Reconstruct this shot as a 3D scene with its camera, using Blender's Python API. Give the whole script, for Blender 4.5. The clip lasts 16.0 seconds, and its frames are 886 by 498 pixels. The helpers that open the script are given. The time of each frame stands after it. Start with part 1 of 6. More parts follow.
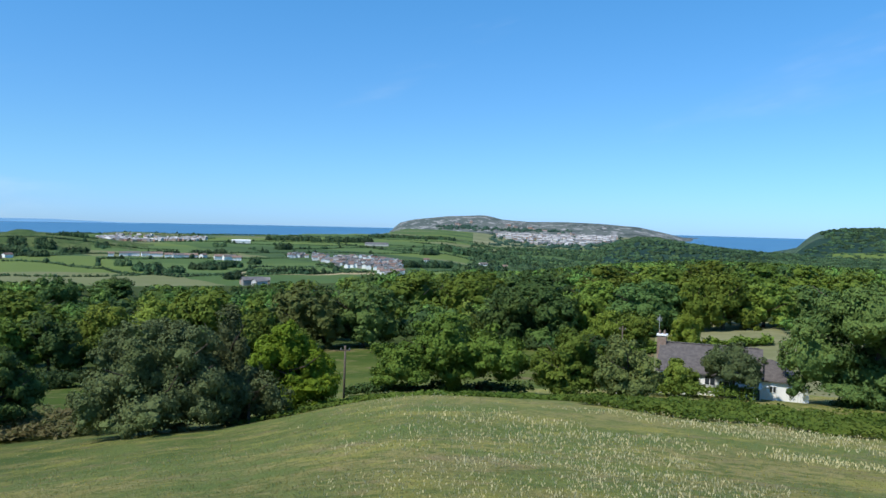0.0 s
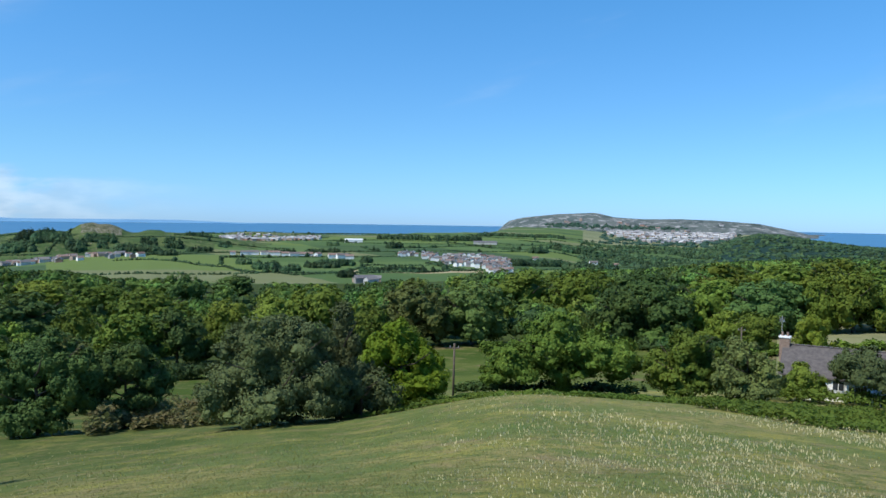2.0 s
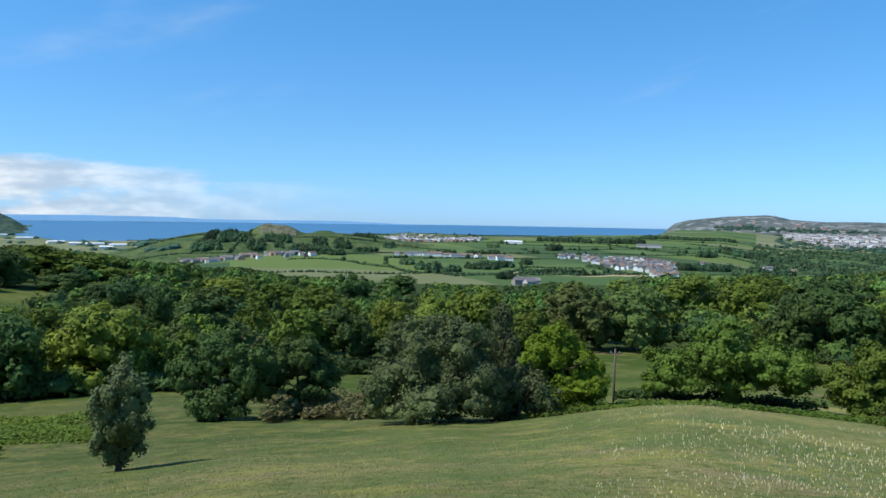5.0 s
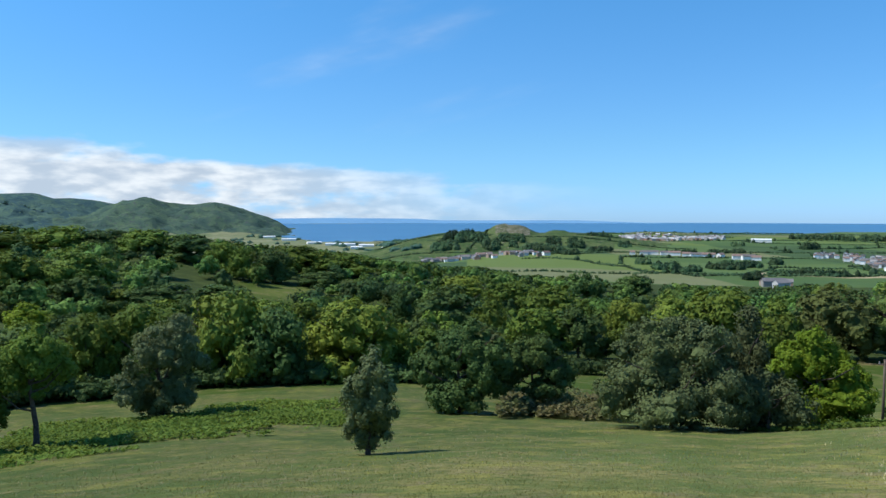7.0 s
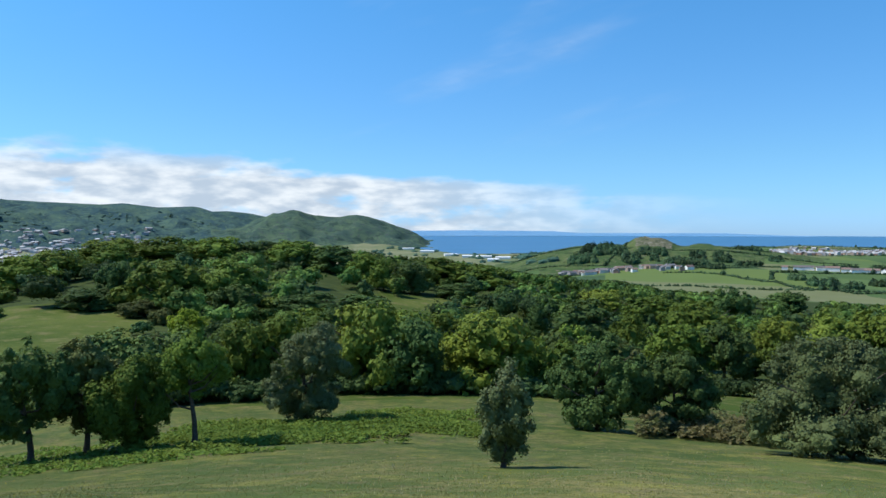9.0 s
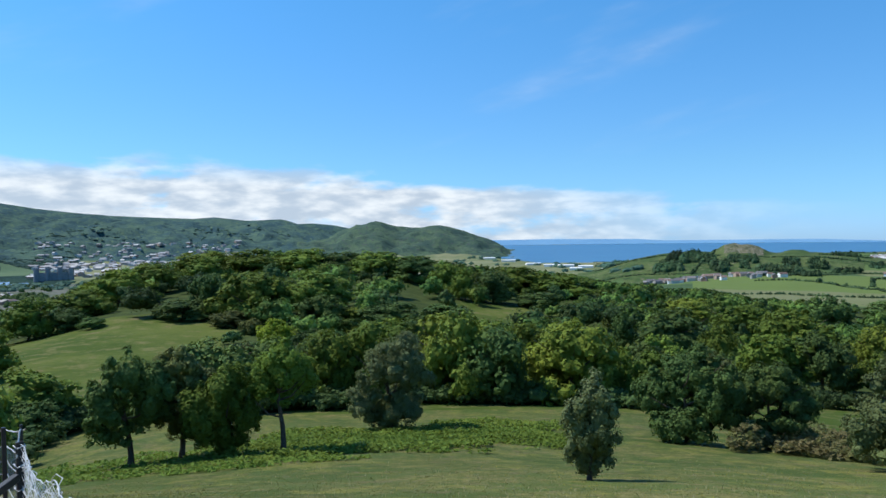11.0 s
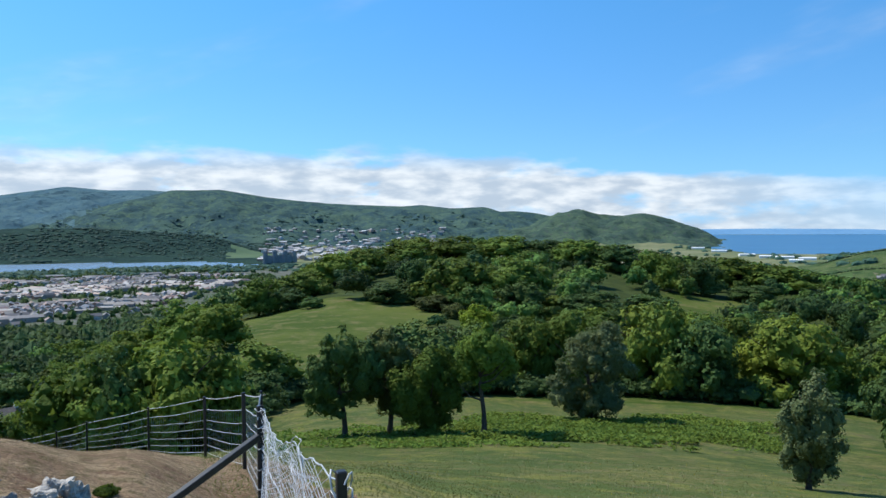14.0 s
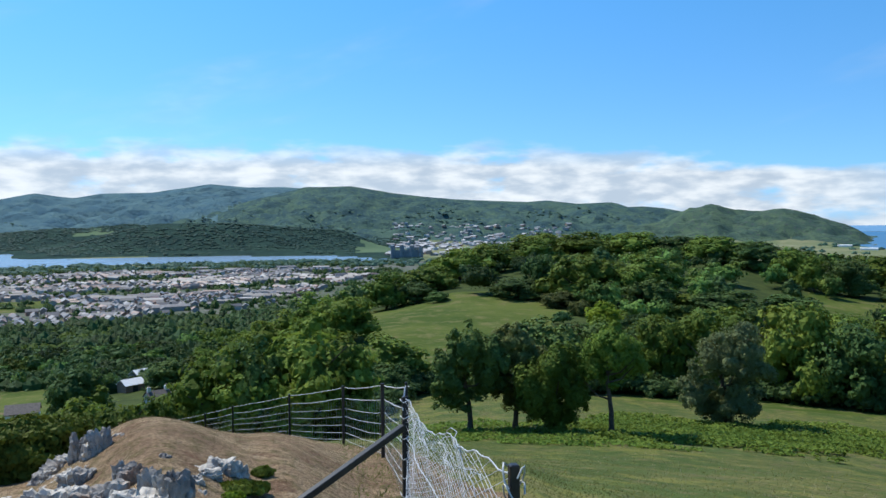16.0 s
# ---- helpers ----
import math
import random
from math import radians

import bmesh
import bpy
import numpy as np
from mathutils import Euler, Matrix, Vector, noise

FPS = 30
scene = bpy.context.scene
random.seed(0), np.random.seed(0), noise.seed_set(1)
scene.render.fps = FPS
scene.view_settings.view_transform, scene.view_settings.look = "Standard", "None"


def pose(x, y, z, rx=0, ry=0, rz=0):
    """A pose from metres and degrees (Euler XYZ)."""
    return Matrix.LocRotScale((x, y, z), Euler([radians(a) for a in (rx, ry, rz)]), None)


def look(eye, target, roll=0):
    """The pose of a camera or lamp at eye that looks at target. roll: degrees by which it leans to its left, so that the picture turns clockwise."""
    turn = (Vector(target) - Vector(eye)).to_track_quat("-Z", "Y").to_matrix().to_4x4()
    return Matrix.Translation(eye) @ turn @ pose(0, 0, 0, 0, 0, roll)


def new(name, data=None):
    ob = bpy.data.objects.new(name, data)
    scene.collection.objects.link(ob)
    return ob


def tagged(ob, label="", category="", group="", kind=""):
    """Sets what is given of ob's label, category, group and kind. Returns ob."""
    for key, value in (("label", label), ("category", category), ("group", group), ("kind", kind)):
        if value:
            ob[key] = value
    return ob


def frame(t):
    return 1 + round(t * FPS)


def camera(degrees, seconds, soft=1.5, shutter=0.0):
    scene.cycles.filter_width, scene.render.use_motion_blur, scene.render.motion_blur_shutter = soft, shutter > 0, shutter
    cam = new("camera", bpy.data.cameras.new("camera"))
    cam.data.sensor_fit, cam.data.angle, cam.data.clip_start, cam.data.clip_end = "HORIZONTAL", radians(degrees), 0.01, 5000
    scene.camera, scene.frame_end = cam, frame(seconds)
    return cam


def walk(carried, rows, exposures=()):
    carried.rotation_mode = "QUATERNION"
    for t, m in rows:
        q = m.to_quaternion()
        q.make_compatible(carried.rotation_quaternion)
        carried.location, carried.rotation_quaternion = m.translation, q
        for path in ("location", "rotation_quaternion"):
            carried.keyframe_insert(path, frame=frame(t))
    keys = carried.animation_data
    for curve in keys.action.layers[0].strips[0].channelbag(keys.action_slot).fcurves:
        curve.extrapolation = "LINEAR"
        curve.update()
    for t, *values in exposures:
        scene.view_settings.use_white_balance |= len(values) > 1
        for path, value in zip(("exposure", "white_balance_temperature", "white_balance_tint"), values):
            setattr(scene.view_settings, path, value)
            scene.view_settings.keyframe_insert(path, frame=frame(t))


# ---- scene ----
cam = camera(59.50, 16.0)
EYE = 75.0  # the lens above the sea, metres
PATH = [
    (0.0, pose(-0.000, -0.000, EYE, 87.656, -1.365, 0.056)),
    (0.5, pose(-0.000, -0.000, EYE, 87.486, -1.373, 1.815)),
    (1.0, pose(-0.000, -0.000, EYE, 87.392, -1.146, 3.388)),
    (1.5, pose(-0.000, -0.000, EYE, 87.370, -0.945, 5.241)),
    (2.0, pose(-0.000, -0.000, EYE, 87.384, -0.867, 8.057)),
    (2.5, pose(-0.000, -0.000, EYE, 87.409, -0.725, 10.415)),
    (3.0, pose(-0.000, -0.000, EYE, 87.385, -0.657, 13.662)),
    (5.5, pose(-0.000, -0.000, EYE, 87.346, -0.682, 23.668)),
    (6.0, pose(-0.000, -0.000, EYE, 87.117, -0.255, 29.616)),
    (6.5, pose(-0.001, -0.001, EYE, 86.952, -0.246, 34.726)),
    (7.0, pose(-0.004, -0.005, EYE, 87.173, 0.067, 36.946)),
    (7.5, pose(-0.009, -0.011, EYE, 87.334, -0.102, 38.897)),
    (8.0, pose(-0.014, -0.018, EYE, 87.920, -0.246, 41.434)),
    (8.5, pose(-0.020, -0.026, EYE, 88.210, -0.033, 44.075)),
    (9.0, pose(-0.027, -0.034, EYE, 88.099, 0.041, 47.017)),
    (11.5, pose(-0.047, -0.059, EYE, 88.944, 1.240, 55.129)),
    (12.0, pose(-0.038, -0.065, EYE, 89.025, 1.519, 57.536)),
    (12.5, pose(-0.025, -0.069, EYE, 89.730, 1.051, 59.195)),
    (13.0, pose(-0.015, -0.082, EYE, 90.131, 0.918, 65.367)),
    (13.5, pose(-0.020, -0.087, EYE, 89.094, 1.252, 67.355)),
    (14.0, pose(-0.030, -0.121, EYE, 88.119, 0.468, 67.793)),
    (14.5, pose(-0.054, -0.154, EYE, 87.998, 0.066, 69.102)),
    (15.0, pose(-0.065, -0.190, EYE, 87.891, -0.118, 71.245)),
    (15.5, pose(-0.068, -0.229, EYE, 87.890, -0.247, 74.219)),
    (16.0, pose(-0.067, -0.249, EYE, 87.861, 0.417, 77.004)),
]
walk(cam, PATH)

# ---- light ----
SUN_AZ, SUN_EL = 128.0, 53.0  # bearings run to the left of the first view
scene.view_settings.exposure = 0.0
world = bpy.data.worlds.new("sky")
scene.world = world
world.use_nodes = True


def link(tree, a, b):
    tree.links.new(a, b)


def node(tree, kind, **values):
    n = tree.nodes.new(kind)
    for key, value in values.items():
        if key.startswith("i_"):
            n.inputs[key[2:].replace("_", " ")].default_value = value
        else:
            setattr(n, key, value)
    return n


def maths(tree, op, a, b=0.0, clamp=False):
    n = tree.nodes.new("ShaderNodeMath")
    n.operation, n.use_clamp = op, clamp
    for slot, v in ((0, a), (1, b)):
        if isinstance(v, (int, float)):
            n.inputs[slot].default_value = v
        else:
            tree.links.new(v, n.inputs[slot])
    return n.outputs[0]


def smooth(tree, value, lo, hi, out_lo=0.0, out_hi=1.0):
    n = tree.nodes.new("ShaderNodeMapRange")
    n.interpolation_type = "SMOOTHSTEP"
    tree.links.new(value, n.inputs["Value"])
    for key, v in (("From Min", lo), ("From Max", hi), ("To Min", out_lo), ("To Max", out_hi)):
        n.inputs[key].default_value = v
    return n.outputs[0]


def mixed(tree, fac, a, b, blend="MIX"):
    n = tree.nodes.new("ShaderNodeMix")
    n.data_type, n.blend_type = "RGBA", blend
    for slot, v in ((0, fac), (6, a), (7, b)):
        if isinstance(v, (int, float)):
            n.inputs[slot].default_value = v
        elif isinstance(v, tuple):
            n.inputs[slot].default_value = (*v, 1)
        else:
            tree.links.new(v, n.inputs[slot])
    return n.outputs[2]


def noisy(tree, vector, scale, detail=4.0, rough=0.55):
    n = node(tree, "ShaderNodeTexNoise", i_Scale=scale, i_Detail=detail, i_Roughness=rough)
    if vector is not None:
        tree.links.new(vector, n.inputs["Vector"])
    return n.outputs["Fac"]


def build_sky():
    t = world.node_tree
    t.nodes.clear()
    sky = node(t, "ShaderNodeTexSky", sky_type="NISHITA", sun_disc=False, sun_elevation=radians(SUN_EL),
               sun_rotation=radians(360 - SUN_AZ), altitude=0.0, air_density=1.0, dust_density=0.35, ozone_density=3.0)
    where = node(t, "ShaderNodeTexCoord").outputs["Generated"]
    lift = node(t, "ShaderNodeVectorMath", operation="ADD")
    link(t, where, lift.inputs[0])
    lift.inputs[1].default_value = (0, 0, 0.02)
    link(t, lift.outputs[0], sky.inputs[0])
    split = node(t, "ShaderNodeSeparateXYZ")
    link(t, where, split.inputs[0])
    x, y, z = split.outputs
    # bearing to the left of the first view, in radians
    bearing = maths(t, "ARCTAN2", maths(t, "MULTIPLY", x, -1.0), y)
    plane = node(t, "ShaderNodeCombineXYZ")
    link(t, maths(t, "MULTIPLY", bearing, 6.4), plane.inputs[0])
    link(t, maths(t, "MULTIPLY", z, 19.0), plane.inputs[1])
    bank = noisy(t, plane.outputs[0], 1.9, 6.0, 0.5)
    top = smooth(t, bearing, 0.25, 1.35, 0.034, 0.114)
    low = smooth(t, maths(t, "DIVIDE", z, top), 0.55, 1.05, 1.0, 0.0)
    body = smooth(t, maths(t, "ADD", bank, maths(t, "MULTIPLY", low, smooth(t, bearing, 0.8, 1.4, 0.34, 0.46))), 0.62, 0.86)
    side = smooth(t, bearing, 0.40, 0.95, 0.0, 1.0)
    cloud = maths(t, "MULTIPLY", maths(t, "MULTIPLY", body, low), side)
    # thin high wisps
    wisp_plane = node(t, "ShaderNodeCombineXYZ")
    link(t, maths(t, "MULTIPLY", bearing, 2.2), wisp_plane.inputs[0])
    link(t, maths(t, "MULTIPLY", maths(t, "ADD", z, maths(t, "MULTIPLY", bearing, 0.25)), 9.0), wisp_plane.inputs[1])
    wisp = smooth(t, noisy(t, wisp_plane.outputs[0], 0.9, 5.0, 0.55), 0.55, 0.80, 0.0, 0.22)
    cloud = maths(t, "MAXIMUM", cloud, maths(t, "MULTIPLY", wisp, smooth(t, z, 0.0, 0.12)))
    shade = noisy(t, plane.outputs[0], 3.0, 4.0, 0.5)
    white = mixed(t, smooth(t, shade, 0.35, 0.7), (4.6, 5.4, 6.4), (8.2, 8.6, 8.9))
    cast = mixed(t, smooth(t, z, -0.03, 0.09), (0.58, 1.00, 1.90), (0.57, 1.01, 1.42))
    cast = mixed(t, smooth(t, z, 0.06, 0.36), cast, (0.505, 1.18, 1.57))
    tint = mixed(t, 1.0, sky.outputs[0], cast, "MULTIPLY")
    bg = node(t, "ShaderNodeBackground", i_Strength=0.115)
    link(t, mixed(t, maths(t, "MULTIPLY", cloud, 0.92), tint, white), bg.inputs[0])
    link(t, bg.outputs[0], node(t, "ShaderNodeOutputWorld").inputs[0])


build_sky()
sun = new("sun", bpy.data.lights.new("sun", "SUN"))
sun.data.energy, sun.data.angle, sun.data.color = 5.0, radians(0.55), (1.0, 0.96, 0.88)
a, e = radians(SUN_AZ), radians(SUN_EL)
sun.matrix_world = look((-math.sin(a) * math.cos(e) * 50, math.cos(a) * math.cos(e) * 50, 75 + math.sin(e) * 50), (0, 0, 75))


# ---- materials ----
def material(name):
    m = bpy.data.materials.new(name)
    m.use_nodes = True
    t = m.node_tree
    bsdf = t.nodes["Principled BSDF"]
    return m, t, bsdf


def place(t):
    return node(t, "ShaderNodeNewGeometry").outputs["Position"]


def bumped(t, bsdf, height, strength=0.4, distance=0.05):
    b = node(t, "ShaderNodeBump", i_Strength=strength, i_Distance=distance)
    link(t, height, b.inputs["Height"])
    link(t, b.outputs[0], bsdf.inputs["Normal"])


def plain(name, low, high, rough=0.7, scale=3.0, metal=0.0, bump=0.3, depth=0.01, spread=0.0):
    """A surface that varies between two colours at two scales."""
    m, t, b = material(name)
    p = node(t, "ShaderNodeTexCoord").outputs["Object"]
    f = maths(t, "ADD", maths(t, "MULTIPLY", noisy(t, p, scale), 0.6), maths(t, "MULTIPLY", noisy(t, p, scale * 7), 0.4))
    colour = mixed(t, smooth(t, f, 0.32, 0.68), low, high)
    if spread:
        r = node(t, "ShaderNodeObjectInfo").outputs["Random"]
        hsv = node(t, "ShaderNodeHueSaturation")
        link(t, maths(t, "ADD", maths(t, "MULTIPLY", r, 2 * spread), 1 - spread), hsv.inputs["Value"])
        link(t, colour, hsv.inputs["Color"])
        colour = hsv.outputs[0]
    link(t, colour, b.inputs["Base Color"])
    b.inputs["Roughness"].default_value, b.inputs["Metallic"].default_value = rough, metal
    if rough > 0.85:
        b.inputs["Specular IOR Level"].default_value = 0.08
    bumped(t, b, f, bump, depth)
    return m


def leafy(name, low, high, warm, glow=0.35, crowns=False):
    """Leaves: each one differs, each plant differs, and light comes through."""
    m, t, b = material(name)
    isle = node(t, "ShaderNodeNewGeometry").outputs["Random Per Island"]
    who = node(t, "ShaderNodeObjectInfo").outputs["Random"]
    big = noisy(t, place(t), 0.09, 3.0)
    mid = noisy(t, place(t), 0.7, 3.0)
    c = mixed(t, smooth(t, isle, -0.4, 1.4), low, high)
    c = mixed(t, smooth(t, maths(t, "ADD", maths(t, "MULTIPLY", big, 0.6), maths(t, "MULTIPLY", mid, 0.4)), 0.42, 0.62), c, warm)
    c = mixed(t, smooth(t, noisy(t, place(t), 0.13, 2.0), 0.42, 0.56, 0.0, 0.45), c, mixed(t, 0.5, low, (low[0] * 0.6, low[1] * 0.6, low[2] * 0.6)))
    hsv = node(t, "ShaderNodeHueSaturation")
    link(t, smooth(t, who, 0.0, 1.0, 0.72, 1.30), hsv.inputs["Value"])
    link(t, smooth(t, maths(t, "FRACT", maths(t, "MULTIPLY", who, 7.3)), 0.0, 1.0, 0.491, 0.509), hsv.inputs["Hue"])
    if crowns:
        # one tree of the canopy is paler or darker than the next
        cell = node(t, "ShaderNodeTexVoronoi", voronoi_dimensions="2D", i_Scale=0.075)
        link(t, place(t), cell.inputs["Vector"])
        tone = node(t, "ShaderNodeHueSaturation")
        parts = node(t, "ShaderNodeSeparateColor")
        link(t, cell.outputs["Color"], parts.inputs[0])
        link(t, smooth(t, parts.outputs[0], 0.0, 1.0, 0.62, 1.38), tone.inputs["Value"])
        link(t, smooth(t, parts.outputs[1], 0.0, 1.0, 0.488, 0.516), tone.inputs["Hue"])
        link(t, c, tone.inputs["Color"])
        c = tone.outputs[0]
    link(t, c, hsv.inputs["Color"])
    link(t, hsv.outputs[0], b.inputs["Base Color"])
    b.inputs["Roughness"].default_value = 0.65
    b.inputs["Specular IOR Level"].default_value = 0.08
    bumped(t, b, noisy(t, place(t), 2.6, 3.0, 0.7), 0.7, 0.3)
    tr = node(t, "ShaderNodeBsdfTranslucent")
    link(t, mixed(t, 0.5, hsv.outputs[0], warm), tr.inputs[0])
    mix = node(t, "ShaderNodeMixShader", i_Fac=glow)
    link(t, b.outputs[0], mix.inputs[1])
    link(t, tr.outputs[0], mix.inputs[2])
    link(t, mix.outputs[0], t.nodes["Material Output"].inputs[0])
    return m


def meadow_material():
    m, t, b = material("meadow_grass")
    p = place(t)
    patch = noisy(t, p, 0.07, 5.0, 0.6)
    patch2 = noisy(t, p, 0.35, 5.0, 0.65)
    clump = noisy(t, p, 1.6, 5.0, 0.7)
    fine = noisy(t, p, 5.0, 6.0, 0.75)
    # drier, paler grass on the brow, greener towards the wooded side
    split = node(t, "ShaderNodeSeparateXYZ")
    link(t, p, split.inputs[0])
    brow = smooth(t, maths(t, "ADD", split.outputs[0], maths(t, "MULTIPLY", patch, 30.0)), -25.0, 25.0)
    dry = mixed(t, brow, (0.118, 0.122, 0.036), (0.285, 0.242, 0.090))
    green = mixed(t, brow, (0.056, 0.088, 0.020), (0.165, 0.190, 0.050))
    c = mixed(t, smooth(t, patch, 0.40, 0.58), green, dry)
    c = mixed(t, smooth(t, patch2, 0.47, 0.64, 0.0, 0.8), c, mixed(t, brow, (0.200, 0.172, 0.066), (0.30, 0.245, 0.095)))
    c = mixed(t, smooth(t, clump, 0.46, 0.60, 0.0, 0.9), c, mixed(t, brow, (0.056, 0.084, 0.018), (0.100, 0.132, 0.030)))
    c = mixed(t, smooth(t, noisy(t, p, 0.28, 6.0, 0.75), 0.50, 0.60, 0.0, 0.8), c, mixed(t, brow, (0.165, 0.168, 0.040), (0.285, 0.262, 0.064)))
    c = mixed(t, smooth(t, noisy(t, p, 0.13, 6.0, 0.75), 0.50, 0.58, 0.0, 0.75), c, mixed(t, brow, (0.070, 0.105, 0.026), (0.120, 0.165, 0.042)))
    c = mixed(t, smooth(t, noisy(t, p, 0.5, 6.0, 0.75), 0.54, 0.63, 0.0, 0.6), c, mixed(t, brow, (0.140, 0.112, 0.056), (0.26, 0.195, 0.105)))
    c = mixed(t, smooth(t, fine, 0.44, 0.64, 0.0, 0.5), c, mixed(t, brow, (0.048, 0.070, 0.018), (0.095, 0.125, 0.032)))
    link(t, c, b.inputs["Base Color"])
    b.inputs["Roughness"].default_value = 0.9
    b.inputs["Specular IOR Level"].default_value = 0.1
    bumped(t, b, maths(t, "ADD", clump, maths(t, "MULTIPLY", fine, 0.5)), 1.0, 0.15)
    return m


def field_material():
    """Farm fields: each plot of the grid has its own green or straw colour."""
    m, t, b = material("farm_fields")
    p = place(t)
    rot = node(t, "ShaderNodeMapping")
    link(t, p, rot.inputs[0])
    rot.inputs["Rotation"].default_value = (0, 0, radians(-FIELD_TURN))
    rot.inputs["Scale"].default_value = (1 / FIELD_X, 1 / FIELD_Y, 0)
    cell = node(t, "ShaderNodeVectorMath", operation="FLOOR")
    link(t, rot.outputs[0], cell.inputs[0])
    rnd = node(t, "ShaderNodeTexWhiteNoise")
    link(t, cell.outputs[0], rnd.inputs[0])
    ramp = node(t, "ShaderNodeValToRGB")
    link(t, rnd.outputs["Value"], ramp.inputs[0])
    ramp.color_ramp.interpolation = "CONSTANT"
    # most of the greens hold a slight blue tint that stands for haze
    spots = ((0.0, (0.060, 0.108, 0.036)), (0.3, (0.085, 0.138, 0.046)), (0.55, (0.042, 0.080, 0.034)), (0.72, (0.112, 0.158, 0.042)), (0.88, (0.155, 0.165, 0.080)))
    while len(ramp.color_ramp.elements) < len(spots):
        ramp.color_ramp.elements.new(1.0)
    for el, (pos, col) in zip(ramp.color_ramp.elements, spots):
        el.position, el.color = pos, (*col, 1)
    c = mixed(t, smooth(t, noisy(t, p, 0.03, 5.0), 0.3, 0.75, 0.0, 0.4), ramp.outputs[0], (0.105, 0.145, 0.038))
    link(t, c, b.inputs["Base Color"])
    b.inputs["Roughness"].default_value = 0.95
    b.inputs["Specular IOR Level"].default_value = 0.1
    return m


def pasture_material():
    """Grazed grass with tussocks and worn brown patches."""
    m, t, b = material("pasture")
    p = place(t)
    big, mid, fine = noisy(t, p, 0.03, 5.0, 0.6), noisy(t, p, 0.22, 5.0, 0.65), noisy(t, p, 2.0, 4.0, 0.7)
    c = mixed(t, smooth(t, big, 0.38, 0.62), (0.050, 0.080, 0.015), (0.104, 0.126, 0.029))
    c = mixed(t, smooth(t, mid, 0.50, 0.68, 0.0, 0.8), c, (0.165, 0.150, 0.062))
    c = mixed(t, smooth(t, noisy(t, p, 0.06, 6.0, 0.7), 0.57, 0.66, 0.0, 0.8), c, (0.185, 0.130, 0.080))
    c = mixed(t, smooth(t, fine, 0.40, 0.72, 0.0, 0.5), c, (0.055, 0.082, 0.020))
    link(t, c, b.inputs["Base Color"])
    b.inputs["Roughness"].default_value = 0.95
    b.inputs["Specular IOR Level"].default_value = 0.05
    bumped(t, b, mid, 0.8, 0.5)
    return m


def hill_material(name, low, high, bare, bare_from=0.58, size=1.0):
    """A far hillside: woods, turf and bare ground in patches."""
    m, t, b = material(name)
    p = place(t)
    n1 = noisy(t, p, 0.006 / size, 8.0, 0.6)
    n2 = noisy(t, p, 0.03 / size, 6.0, 0.65)
    n3 = noisy(t, p, 0.011 / size, 7.0, 0.7)
    c = mixed(t, smooth(t, n1, 0.38, 0.62), low, high)
    c = mixed(t, smooth(t, n2, bare_from, bare_from + 0.12), c, bare)
    c = mixed(t, smooth(t, n3, 0.53, 0.60, 0.0, 0.7), c, (low[0] * 0.5, low[1] * 0.56, low[2] * 0.6))
    link(t, c, b.inputs["Base Color"])
    b.inputs["Roughness"].default_value = 1.0
    b.inputs["Specular IOR Level"].default_value = 0.05
    bumped(t, b, maths(t, "ADD", n2, n3), 1.0, 14.0 * size)
    return m


def water_material():
    m, t, b = material("sea_water")
    p = place(t)
    n = noisy(t, p, 0.004, 5.0)
    link(t, mixed(t, smooth(t, n, 0.35, 0.7), (0.032, 0.115, 0.22), (0.044, 0.14, 0.25)), b.inputs["Base Color"])
    b.inputs["Roughness"].default_value = 0.32
    b.inputs["Specular IOR Level"].default_value = 0.4
    bumped(t, b, noisy(t, p, 0.15, 4.0), 0.5, 0.6)
    return m


FIELD_TURN, FIELD_X, FIELD_Y = 24.0, 190.0, 120.0
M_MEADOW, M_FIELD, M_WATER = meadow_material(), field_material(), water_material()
M_RIVER = plain("river_water", (0.16, 0.21, 0.26), (0.21, 0.27, 0.32), 0.25, 0.004, bump=0.1)
M_FLOOR = plain("woodland_floor", (0.028, 0.044, 0.012), (0.060, 0.082, 0.022), 0.95, 0.2, bump=0.2)
M_PASTURE, M_STUBBLE = pasture_material(), plain("stubble_field", (0.24, 0.20, 0.11), (0.34, 0.29, 0.17), 0.95, 0.02)
# grass across the river, its base colour blued for haze
M_FARGRASS = plain("hazed_far_pasture", (0.070, 0.120, 0.062), (0.105, 0.155, 0.080), 0.95, 0.01)
M_HAY = plain("mown_hay_field", (0.15, 0.158, 0.070), (0.23, 0.22, 0.115), 0.95, 0.05)


def dry_turf():
    m, t, b = material("dry_turf")
    p = place(t)
    big, mid, fine = noisy(t, p, 1.1, 5.0, 0.65), noisy(t, p, 7.0, 5.0, 0.7), noisy(t, p, 38.0, 4.0, 0.7)
    c = mixed(t, smooth(t, big, 0.36, 0.62), (0.27, 0.175, 0.108), (0.42, 0.305, 0.185))
    c = mixed(t, smooth(t, mid, 0.46, 0.64, 0.0, 0.8), c, (0.130, 0.112, 0.046))
    c = mixed(t, smooth(t, noisy(t, p, 2.3, 4.0, 0.6), 0.56, 0.66, 0.0, 0.6), c, (0.165, 0.085, 0.055))
    c = mixed(t, smooth(t, fine, 0.44, 0.66, 0.0, 0.7), c, (0.085, 0.058, 0.038))
    c = mixed(t, smooth(t, fine, 0.34, 0.42, 0.6, 0.0), c, (0.46, 0.36, 0.22))
    link(t, c, b.inputs["Base Color"])
    b.inputs["Roughness"].default_value = 0.95
    b.inputs["Specular IOR Level"].default_value = 0.05
    bumped(t, b, maths(t, "ADD", mid, maths(t, "MULTIPLY", fine, 0.6)), 1.0, 0.06)
    return m


